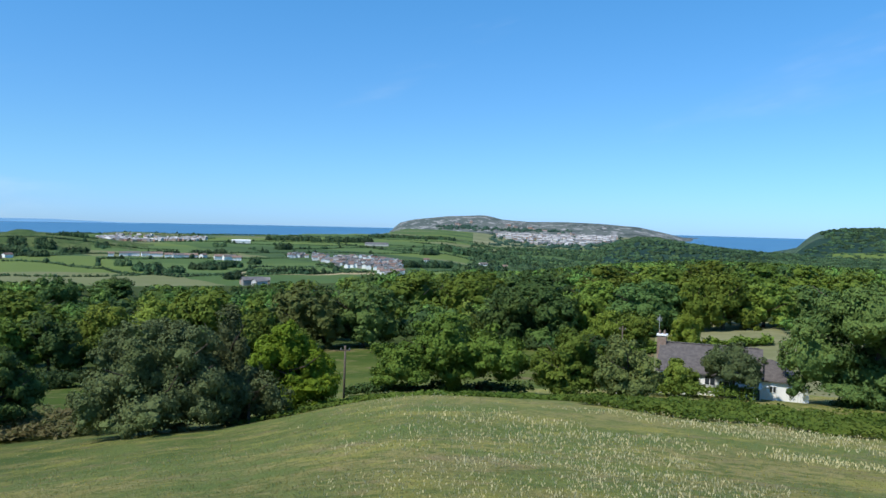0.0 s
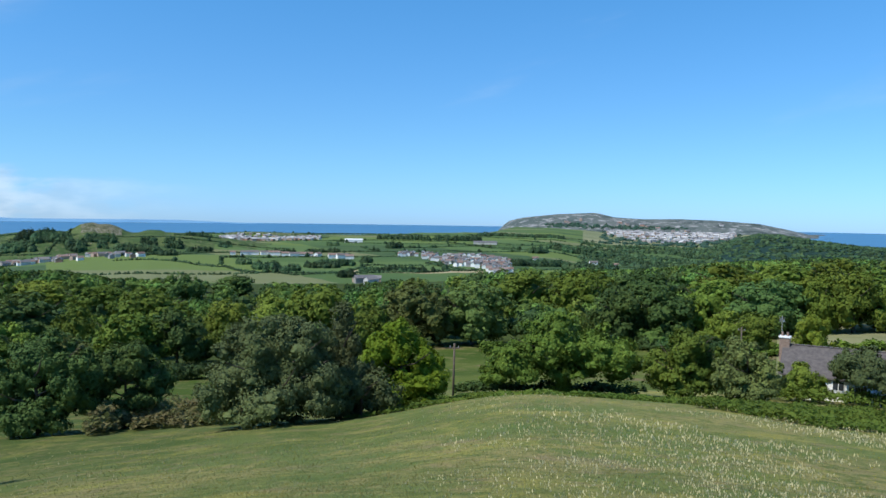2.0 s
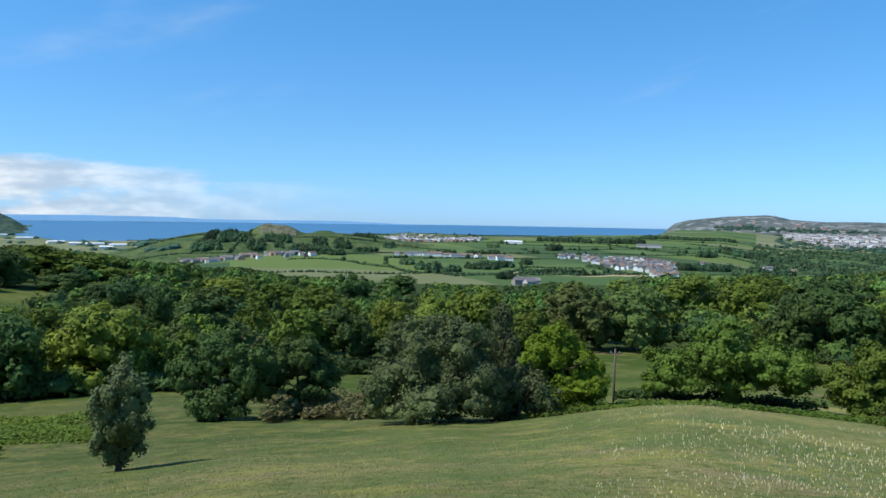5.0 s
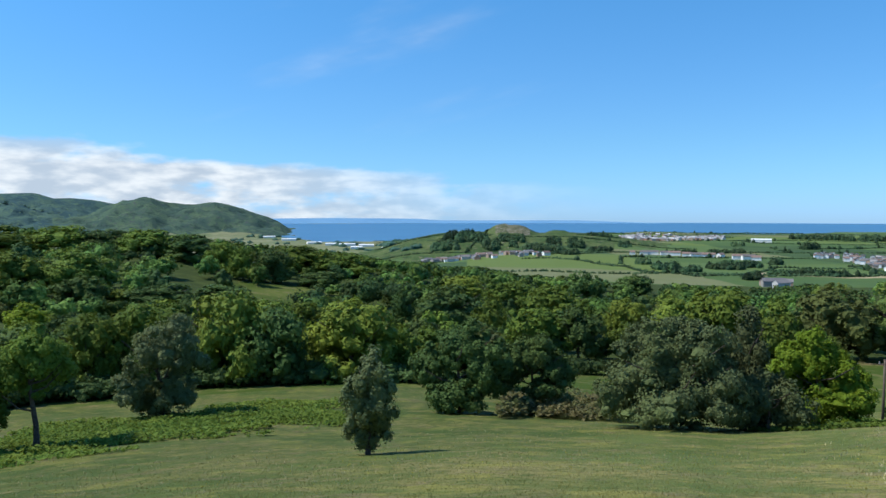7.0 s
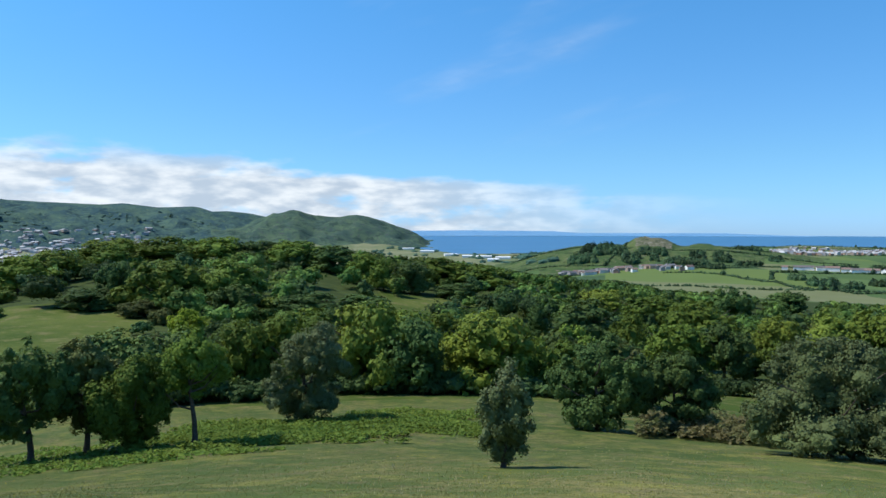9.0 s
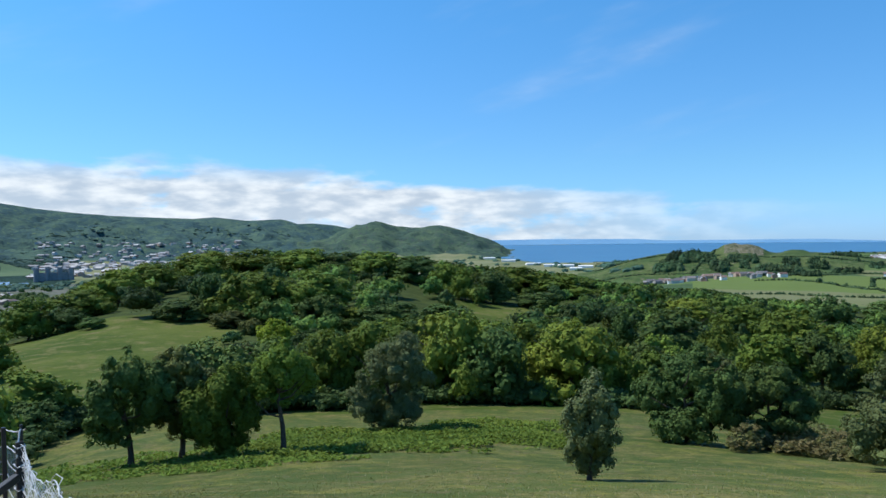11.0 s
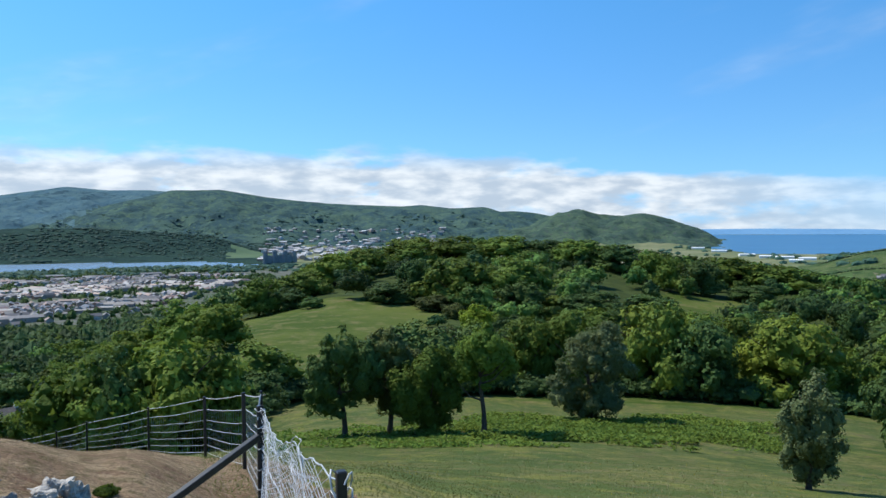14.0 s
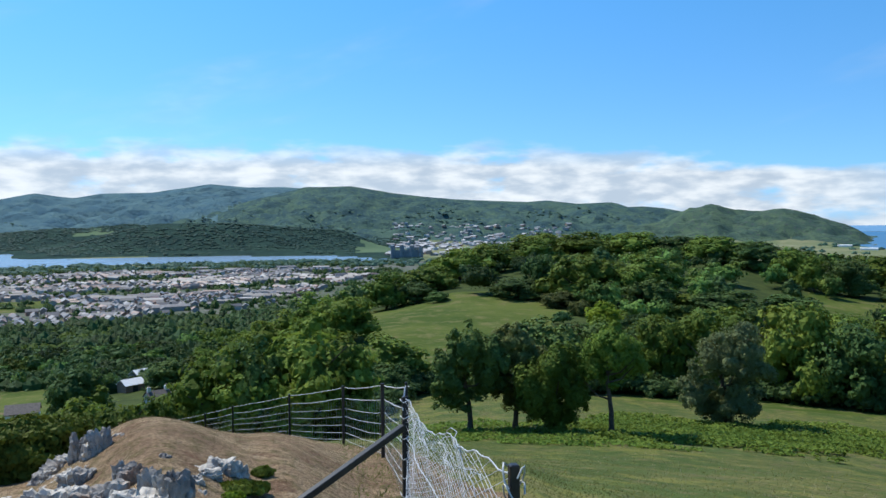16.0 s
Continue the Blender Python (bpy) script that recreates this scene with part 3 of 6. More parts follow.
def leaves(rng, pos, nrm, size, jitter=0.24, droop=0.0, kite=True):
    """Leaf sprays, kites or single triangles, at those places, facing roughly along nrm."""
    n = len(pos)
    w = unit(nrm + rng.normal(0, jitter, (n, 3)))
    u = unit(np.cross(w, rng.normal(0, 1, (n, 3))))
    u[:, 2] -= droop
    u = unit(u)
    v = unit(np.cross(w, u))
    s = size * rng.uniform(0.6, 1.4, (n, 1))
    tip, side = u * s * 0.62, v * s * 0.42
    if kite:
        verts = np.stack([pos - tip, pos + side - tip * 0.1 + w * s * 0.08, pos + tip, pos - side - tip * 0.1 + w * s * 0.08], 1)
        return verts.reshape(-1, 3), np.arange(n * 4).reshape(n, 4)
    verts = np.stack([pos + tip, pos - tip * 0.7 + side * 1.1, pos - tip * 0.7 - side * 1.1], 1)
    return verts.reshape(-1, 3), np.arange(n * 3).reshape(n, 3)


def ball(cuts):
    """Points and triangles of a unit icosphere."""
    bm = bmesh.new()
    bmesh.ops.create_icosphere(bm, subdivisions=cuts, radius=1.0)
    v = np.array([p.co for p in bm.verts])
    f = np.array([[p.index for p in q.verts] for q in bm.faces])
    bm.free()
    return v, f


BALLS = {1: ball(1), 2: ball(2)}


def masses(rng, height, width, low):
    """A crown is several bodies of foliage at unequal heights: centres and half axes."""
    tall = height - low
    out = [((0, 0, low + tall * 0.55), (width * 0.36, width * 0.36, tall * 0.45))]
    for k in range(7):
        a = 2.4 * k + rng.uniform(0, 1.2)
        half = tall * rng.uniform(0.20, 0.33)
        w = width * rng.uniform(0.17, 0.27)
        z = low + half + (tall - 2 * half) * (rng.uniform(0.35, 0.85) if k % 2 else rng.uniform(0.0, 0.12))
        q = width / 2 - w
        out.append(((q * math.cos(a), q * math.sin(a), z), (w, w, half)))
    return out


def crown_leaves(rng, bodies, boughs, count, size, bough=0.34, under=-0.6, jitter=0.35, droop=0.0, tufts=7, fill=2, ragged=1.0):
    """Triangles of a crown: solid hearts of the boughs, and leaf sprays in tufts all over them."""
    area = np.array([b[1][0] * (b[1][0] + 2 * b[1][2]) for b in bodies])
    share = area / area.sum()
    C, Rd, D, O = [], [], [], []
    for (c, r), f in zip(bodies, share):
        n = max(4, int(round(boughs * f)))
        k = np.arange(n) + 0.5
        zz = 1 - (1 - under) * k / n
        th = k * 2.39996 + rng.uniform(0, 6.28)
        q = np.sqrt(np.maximum(1 - zz * zz, 0))
        d = unit(np.stack([q * np.cos(th), q * np.sin(th), zz], -1) + rng.normal(0, 0.2, (n, 3)))
        rad = bough * rng.uniform(0.5, 1.45, n) * (20 / max(n, 8)) ** 0.25
        r = np.array(r)
        off = (1.0 - rad * 0.9) * rng.uniform(0.72, 1.1 + 0.08 * ragged, n)
        C.append(np.array(c) + d * off[:, None] * r)
        Rd.append(rad[:, None] * r * np.array([1, 1, 0.85]))
        D.append(d)
        O.append(np.tile(np.array(c), (n, 1)))
    C, Rd, D, O = (np.concatenate(q) for q in (C, Rd, D, O))
    n = len(C)
    bv, bf = BALLS[fill]
    hearts = C[:, None] + bv[None] * Rd[:, None] * 0.64 * rng.uniform(0.8, 1.12, (n, len(bv), 1))
    mid = np.array([b[0] for b in bodies])
    deep = mid[:, None] + bv[None] * np.array([b[1] for b in bodies])[:, None] * 0.50 * rng.uniform(0.9, 1.1, (len(bodies), len(bv), 1))
    hearts = np.concatenate([hearts, deep])
    solid = (hearts[:, bf]).reshape(-1, 3)
    weight = np.repeat(Rd[:, 0] * Rd[:, 2], tufts)
    td = unit(rng.normal(0, 1, (n * tufts, 3)) + np.repeat(D, tufts, 0) * 0.9 + np.array([0, 0, 0.25]))
    tr = np.repeat(Rd, tufts, 0) * rng.uniform(0.3, 0.6, (n * tufts, 1))
    tc = np.repeat(C, tufts, 0) + td * np.repeat(Rd, tufts, 0) * 0.72
    pick = rng.choice(n * tufts, count, p=weight / weight.sum())
    dirs = unit(rng.normal(0, 1, (count, 3)) + td[pick] * 0.8 + np.array([0, 0, 0.25]))
    p = tc[pick] + dirs * tr[pick] * rng.uniform(0.55, 1.0 + 0.28 * ragged, (count, 1))
    face = 0.8 * dirs + 0.6 * unit(p - O[pick // tufts])
    # sprays between the boughs
    extra = count // 4
    which = rng.choice(len(bodies), extra, p=share)
    way = unit(rng.normal(0, 1, (extra, 3)) + np.array([0, 0, 0.2]))
    half = np.array([b[1] for b in bodies])
    p = np.concatenate([p, mid[which] + way * half[which] * rng.uniform(0.48, 0.8, (extra, 1))])
    v, f = leaves(rng, p, np.concatenate([face, way]), size, jitter, droop, False)
    return np.concatenate([solid, v])


def leaf_mesh(name, tris, leaf):
    return raw_mesh(name, tris, np.arange(len(tris)).reshape(-1, 3), [M_LEAF[leaf]])


def limb_tubes(rng, height, spread, base, limbs=6, sides=7):
    """Trunk and limbs as tapered tubes: vertices and quads."""
    V, F = [], []

    def tube(pts, radii):
        start = sum(len(v) for v in V)
        rows = []
        for k, (p, r) in enumerate(zip(pts, radii)):
            way = unit((pts[min(k + 1, len(pts) - 1)] - pts[max(k - 1, 0)])[None])[0]
            u = unit(np.cross(way, [0.3, 1, 0.2])[None])[0]
            w = np.cross(way, u)
            a = np.arange(sides) * 6.2832 / sides
            rows.append(p + r * (np.cos(a)[:, None] * u + np.sin(a)[:, None] * w))
        V.append(np.concatenate(rows))
        for k in range(len(pts) - 1):
            for q in range(sides):
                F.append((start + k * sides + q, start + k * sides + (q + 1) % sides, start + (k + 1) * sides + (q + 1) % sides, start + (k + 1) * sides + q))

    lean = rng.normal(0, 0.03, 2)
    hs = np.linspace(-0.3, height * 0.72, 7)
    trunk = np.stack([lean[0] * hs + 0.04 * height * np.sin(hs * 0.9) * 0.3, lean[1] * hs, hs], -1)
    tube(trunk, base * np.array([1.45, 1.0, 0.88, 0.76, 0.6, 0.42, 0.2]))
    for k in range(limbs):
        f = rng.uniform(0.45, 0.85)
        p0 = np.array([np.interp(f, np.linspace(0, 1, 7), trunk[:, i]) for i in range(3)])
        a = 2.4 * k + rng.uniform(-0.4, 0.4)
        end = p0 + np.array([math.cos(a) * spread * 0.7, math.sin(a) * spread * 0.7, height * rng.uniform(0.12, 0.3)])
        midp = (p0 + end) / 2 + np.array([0, 0, -height * 0.04])
        tube(np.stack([p0, midp, end]), base * np.array([0.42, 0.28, 0.1]))
    return np.concatenate(V), np.array(F)


def tree_parts(seed, height, width, leaf, count, size, clear=0.05, lobes=20, lobe=0.34, droop=0.0, jitter=0.35, base=None, under=-0.6, bodies=None, fill=2, ragged=1.0):
    """Meshes of one tree that stands at the origin: trunk and crown. bodies: side, low, high and width of each mass, as shares of the tree's size."""
    rng = np.random.RandomState(seed)
    tv, tf = limb_tubes(rng, height, width / 2, base or height * 0.024)
    trunk = raw_mesh("trunk", tv, tf, [M_BARK], flat=False)
    if bodies:
        made = [((u * width, 0.12 * width * math.sin(7 * k + seed), height * (lo + hi) / 2), (w * width / 2, w * width / 2, height * (hi - lo) / 2)) for k, (u, lo, hi, w) in enumerate(bodies)]
    else:
        made = masses(rng, height, width, height * clear)
    return trunk, leaf_mesh("crown", crown_leaves(rng, made, lobes, count, size, lobe, under, jitter, droop, fill=fill, ragged=ragged), leaf)


def plant(name, meshes, x, y, turn=0.0, scale=1.0, label="", category="tree", group="", sink=0.1):
    ob = new(name)
    ob.empty_display_size = 0.5
    ob.matrix_basis = pose(x, y, ground_z(x, y) - sink, 0, 0, turn) @ Matrix.Diagonal((scale, scale, scale, 1))
    for part_name, me in zip(("trunk", "crown"), meshes):
        child = new(part_name, me)
        child.parent = ob
    return tagged(ob, label, category, group)


def survey(az, d, el):
    """Height over the sea of what stands that far off at that angle of sight."""
    return EYE + math.tan(radians(el)) * d


def heights(xy):
    return land(xy[:, 0], xy[:, 1])[0]


def polar(rng, n, az0, az1, r0, r1):
    az, r = rng.uniform(az0, az1, n), np.sqrt(rng.uniform(r0 * r0, r1 * r1, n))
    return np.stack([-np.sin(np.radians(az)) * r, np.cos(np.radians(az)) * r], -1), az, r


def part(name, bm, mat, parent=None, label="", smooth_faces=False):
    """Link a bmesh as one mesh object under a thing."""
    me = bpy.data.meshes.new(name)
    bmesh.ops.recalc_face_normals(bm, faces=bm.faces)
    bm.to_mesh(me)
    bm.free()
    me.materials.append(mat)
    if smooth_faces:
        me.polygons.foreach_set("use_smooth", np.full(len(me.polygons), True))
    ob = new(name, me)
    ob.parent = parent
    return tagged(ob, label)


def thing(name, m, label, category, group=""):
    ob = new(name)
    ob.matrix_basis = m
    ob.empty_display_size = 0.3
    return tagged(ob, label, category, group)


def box(bm, x0, x1, y0, y1, z0, z1, bevel=0.0):
    m = Matrix.Translation(((x0 + x1) / 2, (y0 + y1) / 2, (z0 + z1) / 2)) @ Matrix.Diagonal((x1 - x0, y1 - y0, z1 - z0, 1))
    made = bmesh.ops.create_cube(bm, size=1, matrix=m)
    if bevel:
        edges = list({e for v in made["verts"] for e in v.link_edges})
        bmesh.ops.bevel(bm, geom=edges, offset=bevel, segments=1, affect="EDGES")
    return bm


def boxed(*args, **more):
    return box(bmesh.new(), *args, **more)


def prism(points, thick):
    """A plate: a polygon in space given thickness downwards."""
    bm = bmesh.new()
    top = [bm.verts.new(p) for p in points]
    low = [bm.verts.new((p[0], p[1], p[2] - thick)) for p in points]
    bm.faces.new(top)
    bm.faces.new(low[::-1])
    for k in range(len(points)):
        q = (k + 1) % len(points)
        bm.faces.new((top[k], low[k], low[q], top[q]))
    return bm


def tubes(strands, radius, sides=4):
    """Round wires along polylines: vertices and faces for raw_mesh."""
    V, F, base = [], [], 0
    a = np.arange(sides) * 6.2832 / sides
    for pts in strands:
        pts = np.asarray(pts, float)
        way = unit(np.gradient(pts, axis=0))
        u = unit(np.cross(way, np.array([0.31, 0.17, 0.93])))
        w = np.cross(way, u)
        V.append((pts[:, None] + radius * (np.cos(a)[None, :, None] * u[:, None] + np.sin(a)[None, :, None] * w[:, None])).reshape(-1, 3))
        n = len(pts)
        k, q = np.meshgrid(np.arange(n - 1), np.arange(sides), indexing="ij")
        q2 = (q + 1) % sides
        F.append(np.stack([base + k * sides + q, base + k * sides + q2, base + (k + 1) * sides + q2, base + (k + 1) * sides + q], -1).reshape(-1, 4))
        base += n * sides
    return np.concatenate(V), np.concatenate(F)


def wire_part(name, strands, radius, mat, parent, label="", sides=4):
    v, f = tubes(strands, radius, sides)
    ob = new(name, raw_mesh(name, v, f, [mat], flat=False))
    ob.parent = parent
    return tagged(ob, label)


# ---- trees in and round the meadow ----
def lone(name, az0, az1, top, d, leaf, label, count=6000, size=0.36, **more):
    """A tree between two bearings, its top at that angle of sight."""
    az = (az0 + az1) / 2
    x, y = at(az, d)
    width = 2.1 * d * math.tan(radians(abs(az1 - az0) / 2))
    height = survey(az, d, top) - ground_z(x, y) + 0.1
    return plant(name, tree_parts(int(abs(az) * 10 + d), height, width, leaf, count, size, **more), x, y, az, label=label)


lone("willow_tree", 15.0, 25.6, -7.3, 62, "grey", "large grey-green bushy willow with foliage down to the grass", 30000, 0.19, lobes=80, lobe=0.30, droop=0.6, under=-0.9,
     bodies=((-0.06, 0.25, 1.0, 0.60), (-0.26, -0.03, 0.72, 0.46), (0.16, 0.3, 0.95, 0.5), (0.24, -0.03, 0.62, 0.48), (-0.05, -0.05, 0.5, 0.6), (-0.38, 0.05, 0.5, 0.24)))
lone("willow_tree", 13.2, 18.0, -6.75, 67, "grey", "narrow grey-green willow rising behind the bushy one", 11000, 0.19, lobes=36, droop=0.6, under=-0.9,
     bodies=((0.05, 0.3, 1.0, 0.6), (-0.2, 0.1, 0.75, 0.6), (0.2, 0.0, 0.66, 0.6), (0, -0.05, 0.5, 0.9)))
lone("willow_bush", 10.9, 17.0, -10.6, 64, "grey", "low grey-green willow bush at the meadow edge", 7000, 0.18, lobes=26, under=-0.9,
     bodies=((-0.1, -0.1, 1.0, 0.6), (0.25, -0.1, 0.8, 0.5), (-0.35, -0.1, 0.7, 0.35)))
lone("maple_tree", 7.6, 14.3, -7.85, 74, "lime", "bright yellow-green maple with a full crown", 20000, 0.23, lobes=60, lobe=0.28, under=-0.8,
     bodies=((-0.05, 0.3, 1.0, 0.6), (0.25, 0.0, 0.72, 0.5), (-0.25, 0.05, 0.8, 0.5), (0.05, -0.03, 0.5, 0.8), (0.38, 0.1, 0.45, 0.26)))
lone("oak_tree", -6.3, 5.0, -7.2, 92, "oak", "broad dark green oak with a spreading crown", 28000, 0.28, lobes=80, lobe=0.26, under=-0.8,
     bodies=((-0.02, 0.3, 1.0, 0.5), (-0.28, 0.08, 0.72, 0.44), (0.26, 0.18, 0.9, 0.46), (0.38, 0.12, 0.6, 0.24), (0.02, 0.06, 0.7, 0.55), (-0.4, 0.0, 0.45, 0.2)))
lone("ash_tree", -12.2, -6.6, -7.6, 88, "oak", "mid-green ash tree beside the house garden", 15000, 0.25, lobes=46, lobe=0.28, under=-0.8,
     bodies=((0.05, 0.3, 1.0, 0.55), (-0.25, 0.0, 0.75, 0.5), (0.28, 0.05, 0.82, 0.44), (0.0, -0.04, 0.6, 0.9)))
lone("ash_tree", -16.0, -11.2, -8.0, 86, "bronze", "dull bronze-green ash tree in front of the house", 12000, 0.24, lobes=40, lobe=0.3, under=-0.8,
     bodies=((-0.1, 0.25, 1.0, 0.5), (0.25, 0.05, 0.8, 0.5), (-0.25, 0.0, 0.7, 0.5), (0.1, -0.04, 0.5, 0.7)))
lone("oak_tree", 32.0, 39.4, -8.1, 78, "dark", "tall dark green oak at the meadow edge", 20000, 0.24, lobes=56, lobe=0.3, under=-0.85,
     bodies=((0.0, 0.35, 1.0, 0.56), (-0.28, 0.15, 0.78, 0.46), (0.24, 0.12, 0.86, 0.5), (-0.05, -0.03, 0.45, 0.56), (-0.22, 0.0, 0.4, 0.3)))
lone("oak_tree", 27.2, 33.4, -9.0, 82, "dark", "spreading dark green oak with a raised crown", 12500, 0.25, lobes=36, lobe=0.32, under=-0.6,
     bodies=((0.0, 0.4, 1.0, 0.6), (0.26, 0.22, 0.78, 0.46), (-0.25, 0.2, 0.85, 0.5), (0.1, 0.12, 0.5, 0.5)))
lone("young_tree", 40.4, 44.8, -10.0, 38, "silver", "small upright young tree alone in the meadow", 9500, 0.12, lobes=50, lobe=0.30, under=-0.9, ragged=1.8,
     bodies=((0.04, 0.5, 1.0, 0.5), (0.16, 0.3, 0.84, 0.6), (-0.16, 0.22, 0.78, 0.62), (0.18, 0.1, 0.58, 0.6), (-0.14, 0.06, 0.5, 0.55), (0.0, -0.03, 0.36, 0.5)))
lone("birch_tree", 54.0, 60.4, -7.1, 85, "silver", "grey-green drooping birch standing on open grass", 19000, 0.21, lobes=64, lobe=0.28, droop=0.8, under=-0.9, ragged=1.4,
     bodies=((0.06, 0.45, 1.0, 0.62), (-0.1, 0.4, 0.86, 0.5), (0.26, 0.36, 0.8, 0.42), (-0.26, 0.1, 0.48, 0.46), (0.12, -0.02, 0.5, 0.62), (-0.08, -0.03, 0.34, 0.4)))
lone("rowan_tree", 62.4, 67.6, -7.4, 66, "slope", "slim tree with a bare trunk and airy crown", 7000, 0.20, lobes=34, ragged=1.8,
     bodies=((0.0, 0.52, 1.0, 0.6), (-0.26, 0.40, 0.78, 0.42), (0.26, 0.42, 0.84, 0.44), (0.02, 0.36, 0.66, 0.5)))
lone("ash_tree", 72.4, 78.2, -7.3, 68, "dark", "dark ash tree with a bare lower trunk", 12000, 0.22, lobes=44, lobe=0.3, under=-0.7, ragged=1.6,
     bodies=((0.0, 0.5, 1.0, 0.56), (-0.26, 0.25, 0.8, 0.46), (0.26, 0.3, 0.86, 0.44), (-0.2, 0.13, 0.42, 0.5), (0.14, 0.2, 0.6, 0.5)))
lone("ash_tree", 69.4, 74.6, -7.5, 70, "bronze", "dark ash tree in a small group on the grass", 9500, 0.22, lobes=38, lobe=0.3, under=-0.7, ragged=1.6,
     bodies=((-0.02, 0.5, 1.0, 0.6), (0.26, 0.3, 0.84, 0.44), (-0.26, 0.28, 0.78, 0.44), (0.05, 0.08, 0.5, 0.44)))
lone("hazel_tree", 66.3, 72.0, -8.9, 67, "oak", "rounded green hazel growing from the ground up", 14000, 0.21, lobes=48, under=-0.9, ragged=1.4,
     bodies=((0.05, 0.3, 1.0, 0.55), (-0.22, 0.1, 0.86, 0.5), (0.28, 0.16, 0.7, 0.42), (0.0, -0.05, 0.5, 0.5), (-0.28, 0.12, 0.5, 0.36)))
lone("chestnut_tree", -35.6, -24.0, -2.8, 102, "dark", "tall dense dark tree beside the white house", 34000, 0.31, lobes=80, lobe=0.28, under=-0.9,
     bodies=((-0.02, 0.4, 1.0, 0.6), (-0.3, 0.0, 0.70, 0.40), (0.25, 0.1, 0.9, 0.5), (-0.38, 0.3, 0.62, 0.24), (0.0, -0.06, 0.5, 0.8), (-0.2, 0.35, 0.86, 0.4)))
lone("pear_tree", -23.0, -18.7, -7.9, 97, "grey", "small grey-green tree before the white house", 8000, 0.21, clear=0.2, lobes=30)
lone("golden_shrub", -24.9, -22.7, -8.9, 122, "yellow", "golden-leaved garden shrub beside the house", 4000, 0.24, clear=-0.1, lobes=18, under=-0.9)
lone("golden_tree", -18.9, -16.4, -6.2, 172, "yellow", "yellow-green tree at the front of the wood", 4900, 0.34, clear=-0.05, lobes=24, under=-0.9)
lone("apple_tree", -18.9, -15.7, -9.5, 96, "oak", "low garden apple tree beneath the roof", 6500, 0.21, clear=-0.05, lobes=24, under=-0.9)


# ---- woods ----
NEAR_EDGE = ((-36, 226), (-23, 186), (-16, 172), (-13, 168), (-5, 203), (2, 200), (12, 192), (13.5, 120), (22, 150), (31, 150), (34, 112), (43, 118), (50, 118), (57, 122), (62, 118), (70, 114), (79, 110), (81, 100), (84, 78), (88, 66), (93, 62), (112, 60))
FAR_EDGE = ((-36, 900), (-12, 760), (-6, 560), (0, 470), (8, 430), (14, 420), (23, 520), (30, 620), (40, 620), (48, 560), (60, 540), (75, 470), (86, 430), (95, 420), (112, 420))


WOOD_KINDS = ("oak", "dark", "olive", "lime", "bronze", "slope")
WOOD_WORDS = {"oak": "full mid-green oak standing in the wood", "dark": "dense dark green tree standing in the wood", "olive": "sunlit olive-green tree standing in the wood",
              "lime": "bright yellow-green tree at the pasture edge", "bronze": "dull bronze-green tree among the wood", "slope": "bright green scrub tree on the steep slope"}
WOOD_STOCK = {kind: [tree_parts(300 + 10 * k + q, 11.0, 12.0, kind, 2900, 0.51, clear=-0.04, lobes=40, lobe=0.36, under=-0.75, fill=1) for q in range(2)] for k, kind in enumerate(WOOD_KINDS)}
STANDING = []  # bearing, half width in degrees, distance, angle of sight of the middle, reach in metres


def wood_tree(az0, az1, top, d, kind):
    """A tree of the wood between two bearings, its top at that angle of sight."""
    az = (az0 + az1) / 2
    x, y = at(az, d)
    g = ground_z(x, y)
    width, height = 2.7 * d * math.tan(radians((az1 - az0) / 2)), survey(az, d, top) - g + 0.4
    width = max(width, height * (1.0 if kind == "slope" else 0.8))
    turn = (az * 137 + d * 31) % 360
    ob = plant("woodland_tree", WOOD_STOCK[kind][int(az * 10 + d) % 2], x, y, turn, 1.0, WOOD_WORDS[kind], group="scrub trees" if kind == "slope" else "woodland edge trees", sink=0.3)
    ob.matrix_basis = ob.matrix_basis @ Matrix.Diagonal((width / 12.0, width / 12.0, height / 11.0, 1))
    STANDING.append((az, (az1 - az0) / 2, d, math.degrees(math.atan2(g + height * 0.55 - EYE, d)), width / 2))


wood_tree(7.6, 12.5, -5.09, 206, "bronze")
wood_tree(3.5, 8.0, -4.84, 208, "dark")
wood_tree(-0.7, 4.3, -3.93, 271, "oak")
wood_tree(-3.6, 0.5, -3.93, 261, "olive")
wood_tree(-7.0, -2.8, -4.67, 206, "dark")
wood_tree(-10.2, -6.2, -4.69, 206, "dark")
wood_tree(-13.4, -9.4, -3.95, 212, "oak")
wood_tree(-17.1, -12.4, -3.90, 205, "dark")
wood_tree(-19.4, -16.8, -3.75, 205, "olive")
wood_tree(-21.9, -18.3, -3.18, 208, "olive")
wood_tree(-24.6, -20.7, -3.72, 216, "oak")
wood_tree(-27.2, -23.7, -3.75, 226, "dark")
wood_tree(-14.2, -9.8, -3.11, 300, "olive")
wood_tree(-17.7, -13.4, -2.74, 300, "oak")
wood_tree(-21.0, -16.9, -2.52, 300, "olive")
wood_tree(-24.2, -20.3, -2.62, 300, "oak")
wood_tree(-26.9, -23.5, -2.63, 300, "olive")
wood_tree(-29.8, -26.3, -2.79, 300, "oak")
wood_tree(-4.9, -0.7, -3.65, 300, "oak")
wood_tree(-9.0, -4.5, -3.74, 300, "dark")
wood_tree(11.6, 15.0, -6.61, 165, "oak")
wood_tree(14.4, 19.4, -5.12, 188, "olive")
wood_tree(50.5, 53.5, -5.38, 122, "oak")
wood_tree(46.8, 51.5, -6.60, 120, "dark")
wood_tree(40.8, 46.7, -6.21, 122, "olive")
wood_tree(38.9, 41.6, -8.09, 128, "oak")
wood_tree(22.1, 24.6, -4.61, 420, "dark")
wood_tree(59.8, 63.7, -6.69, 124, "olive")
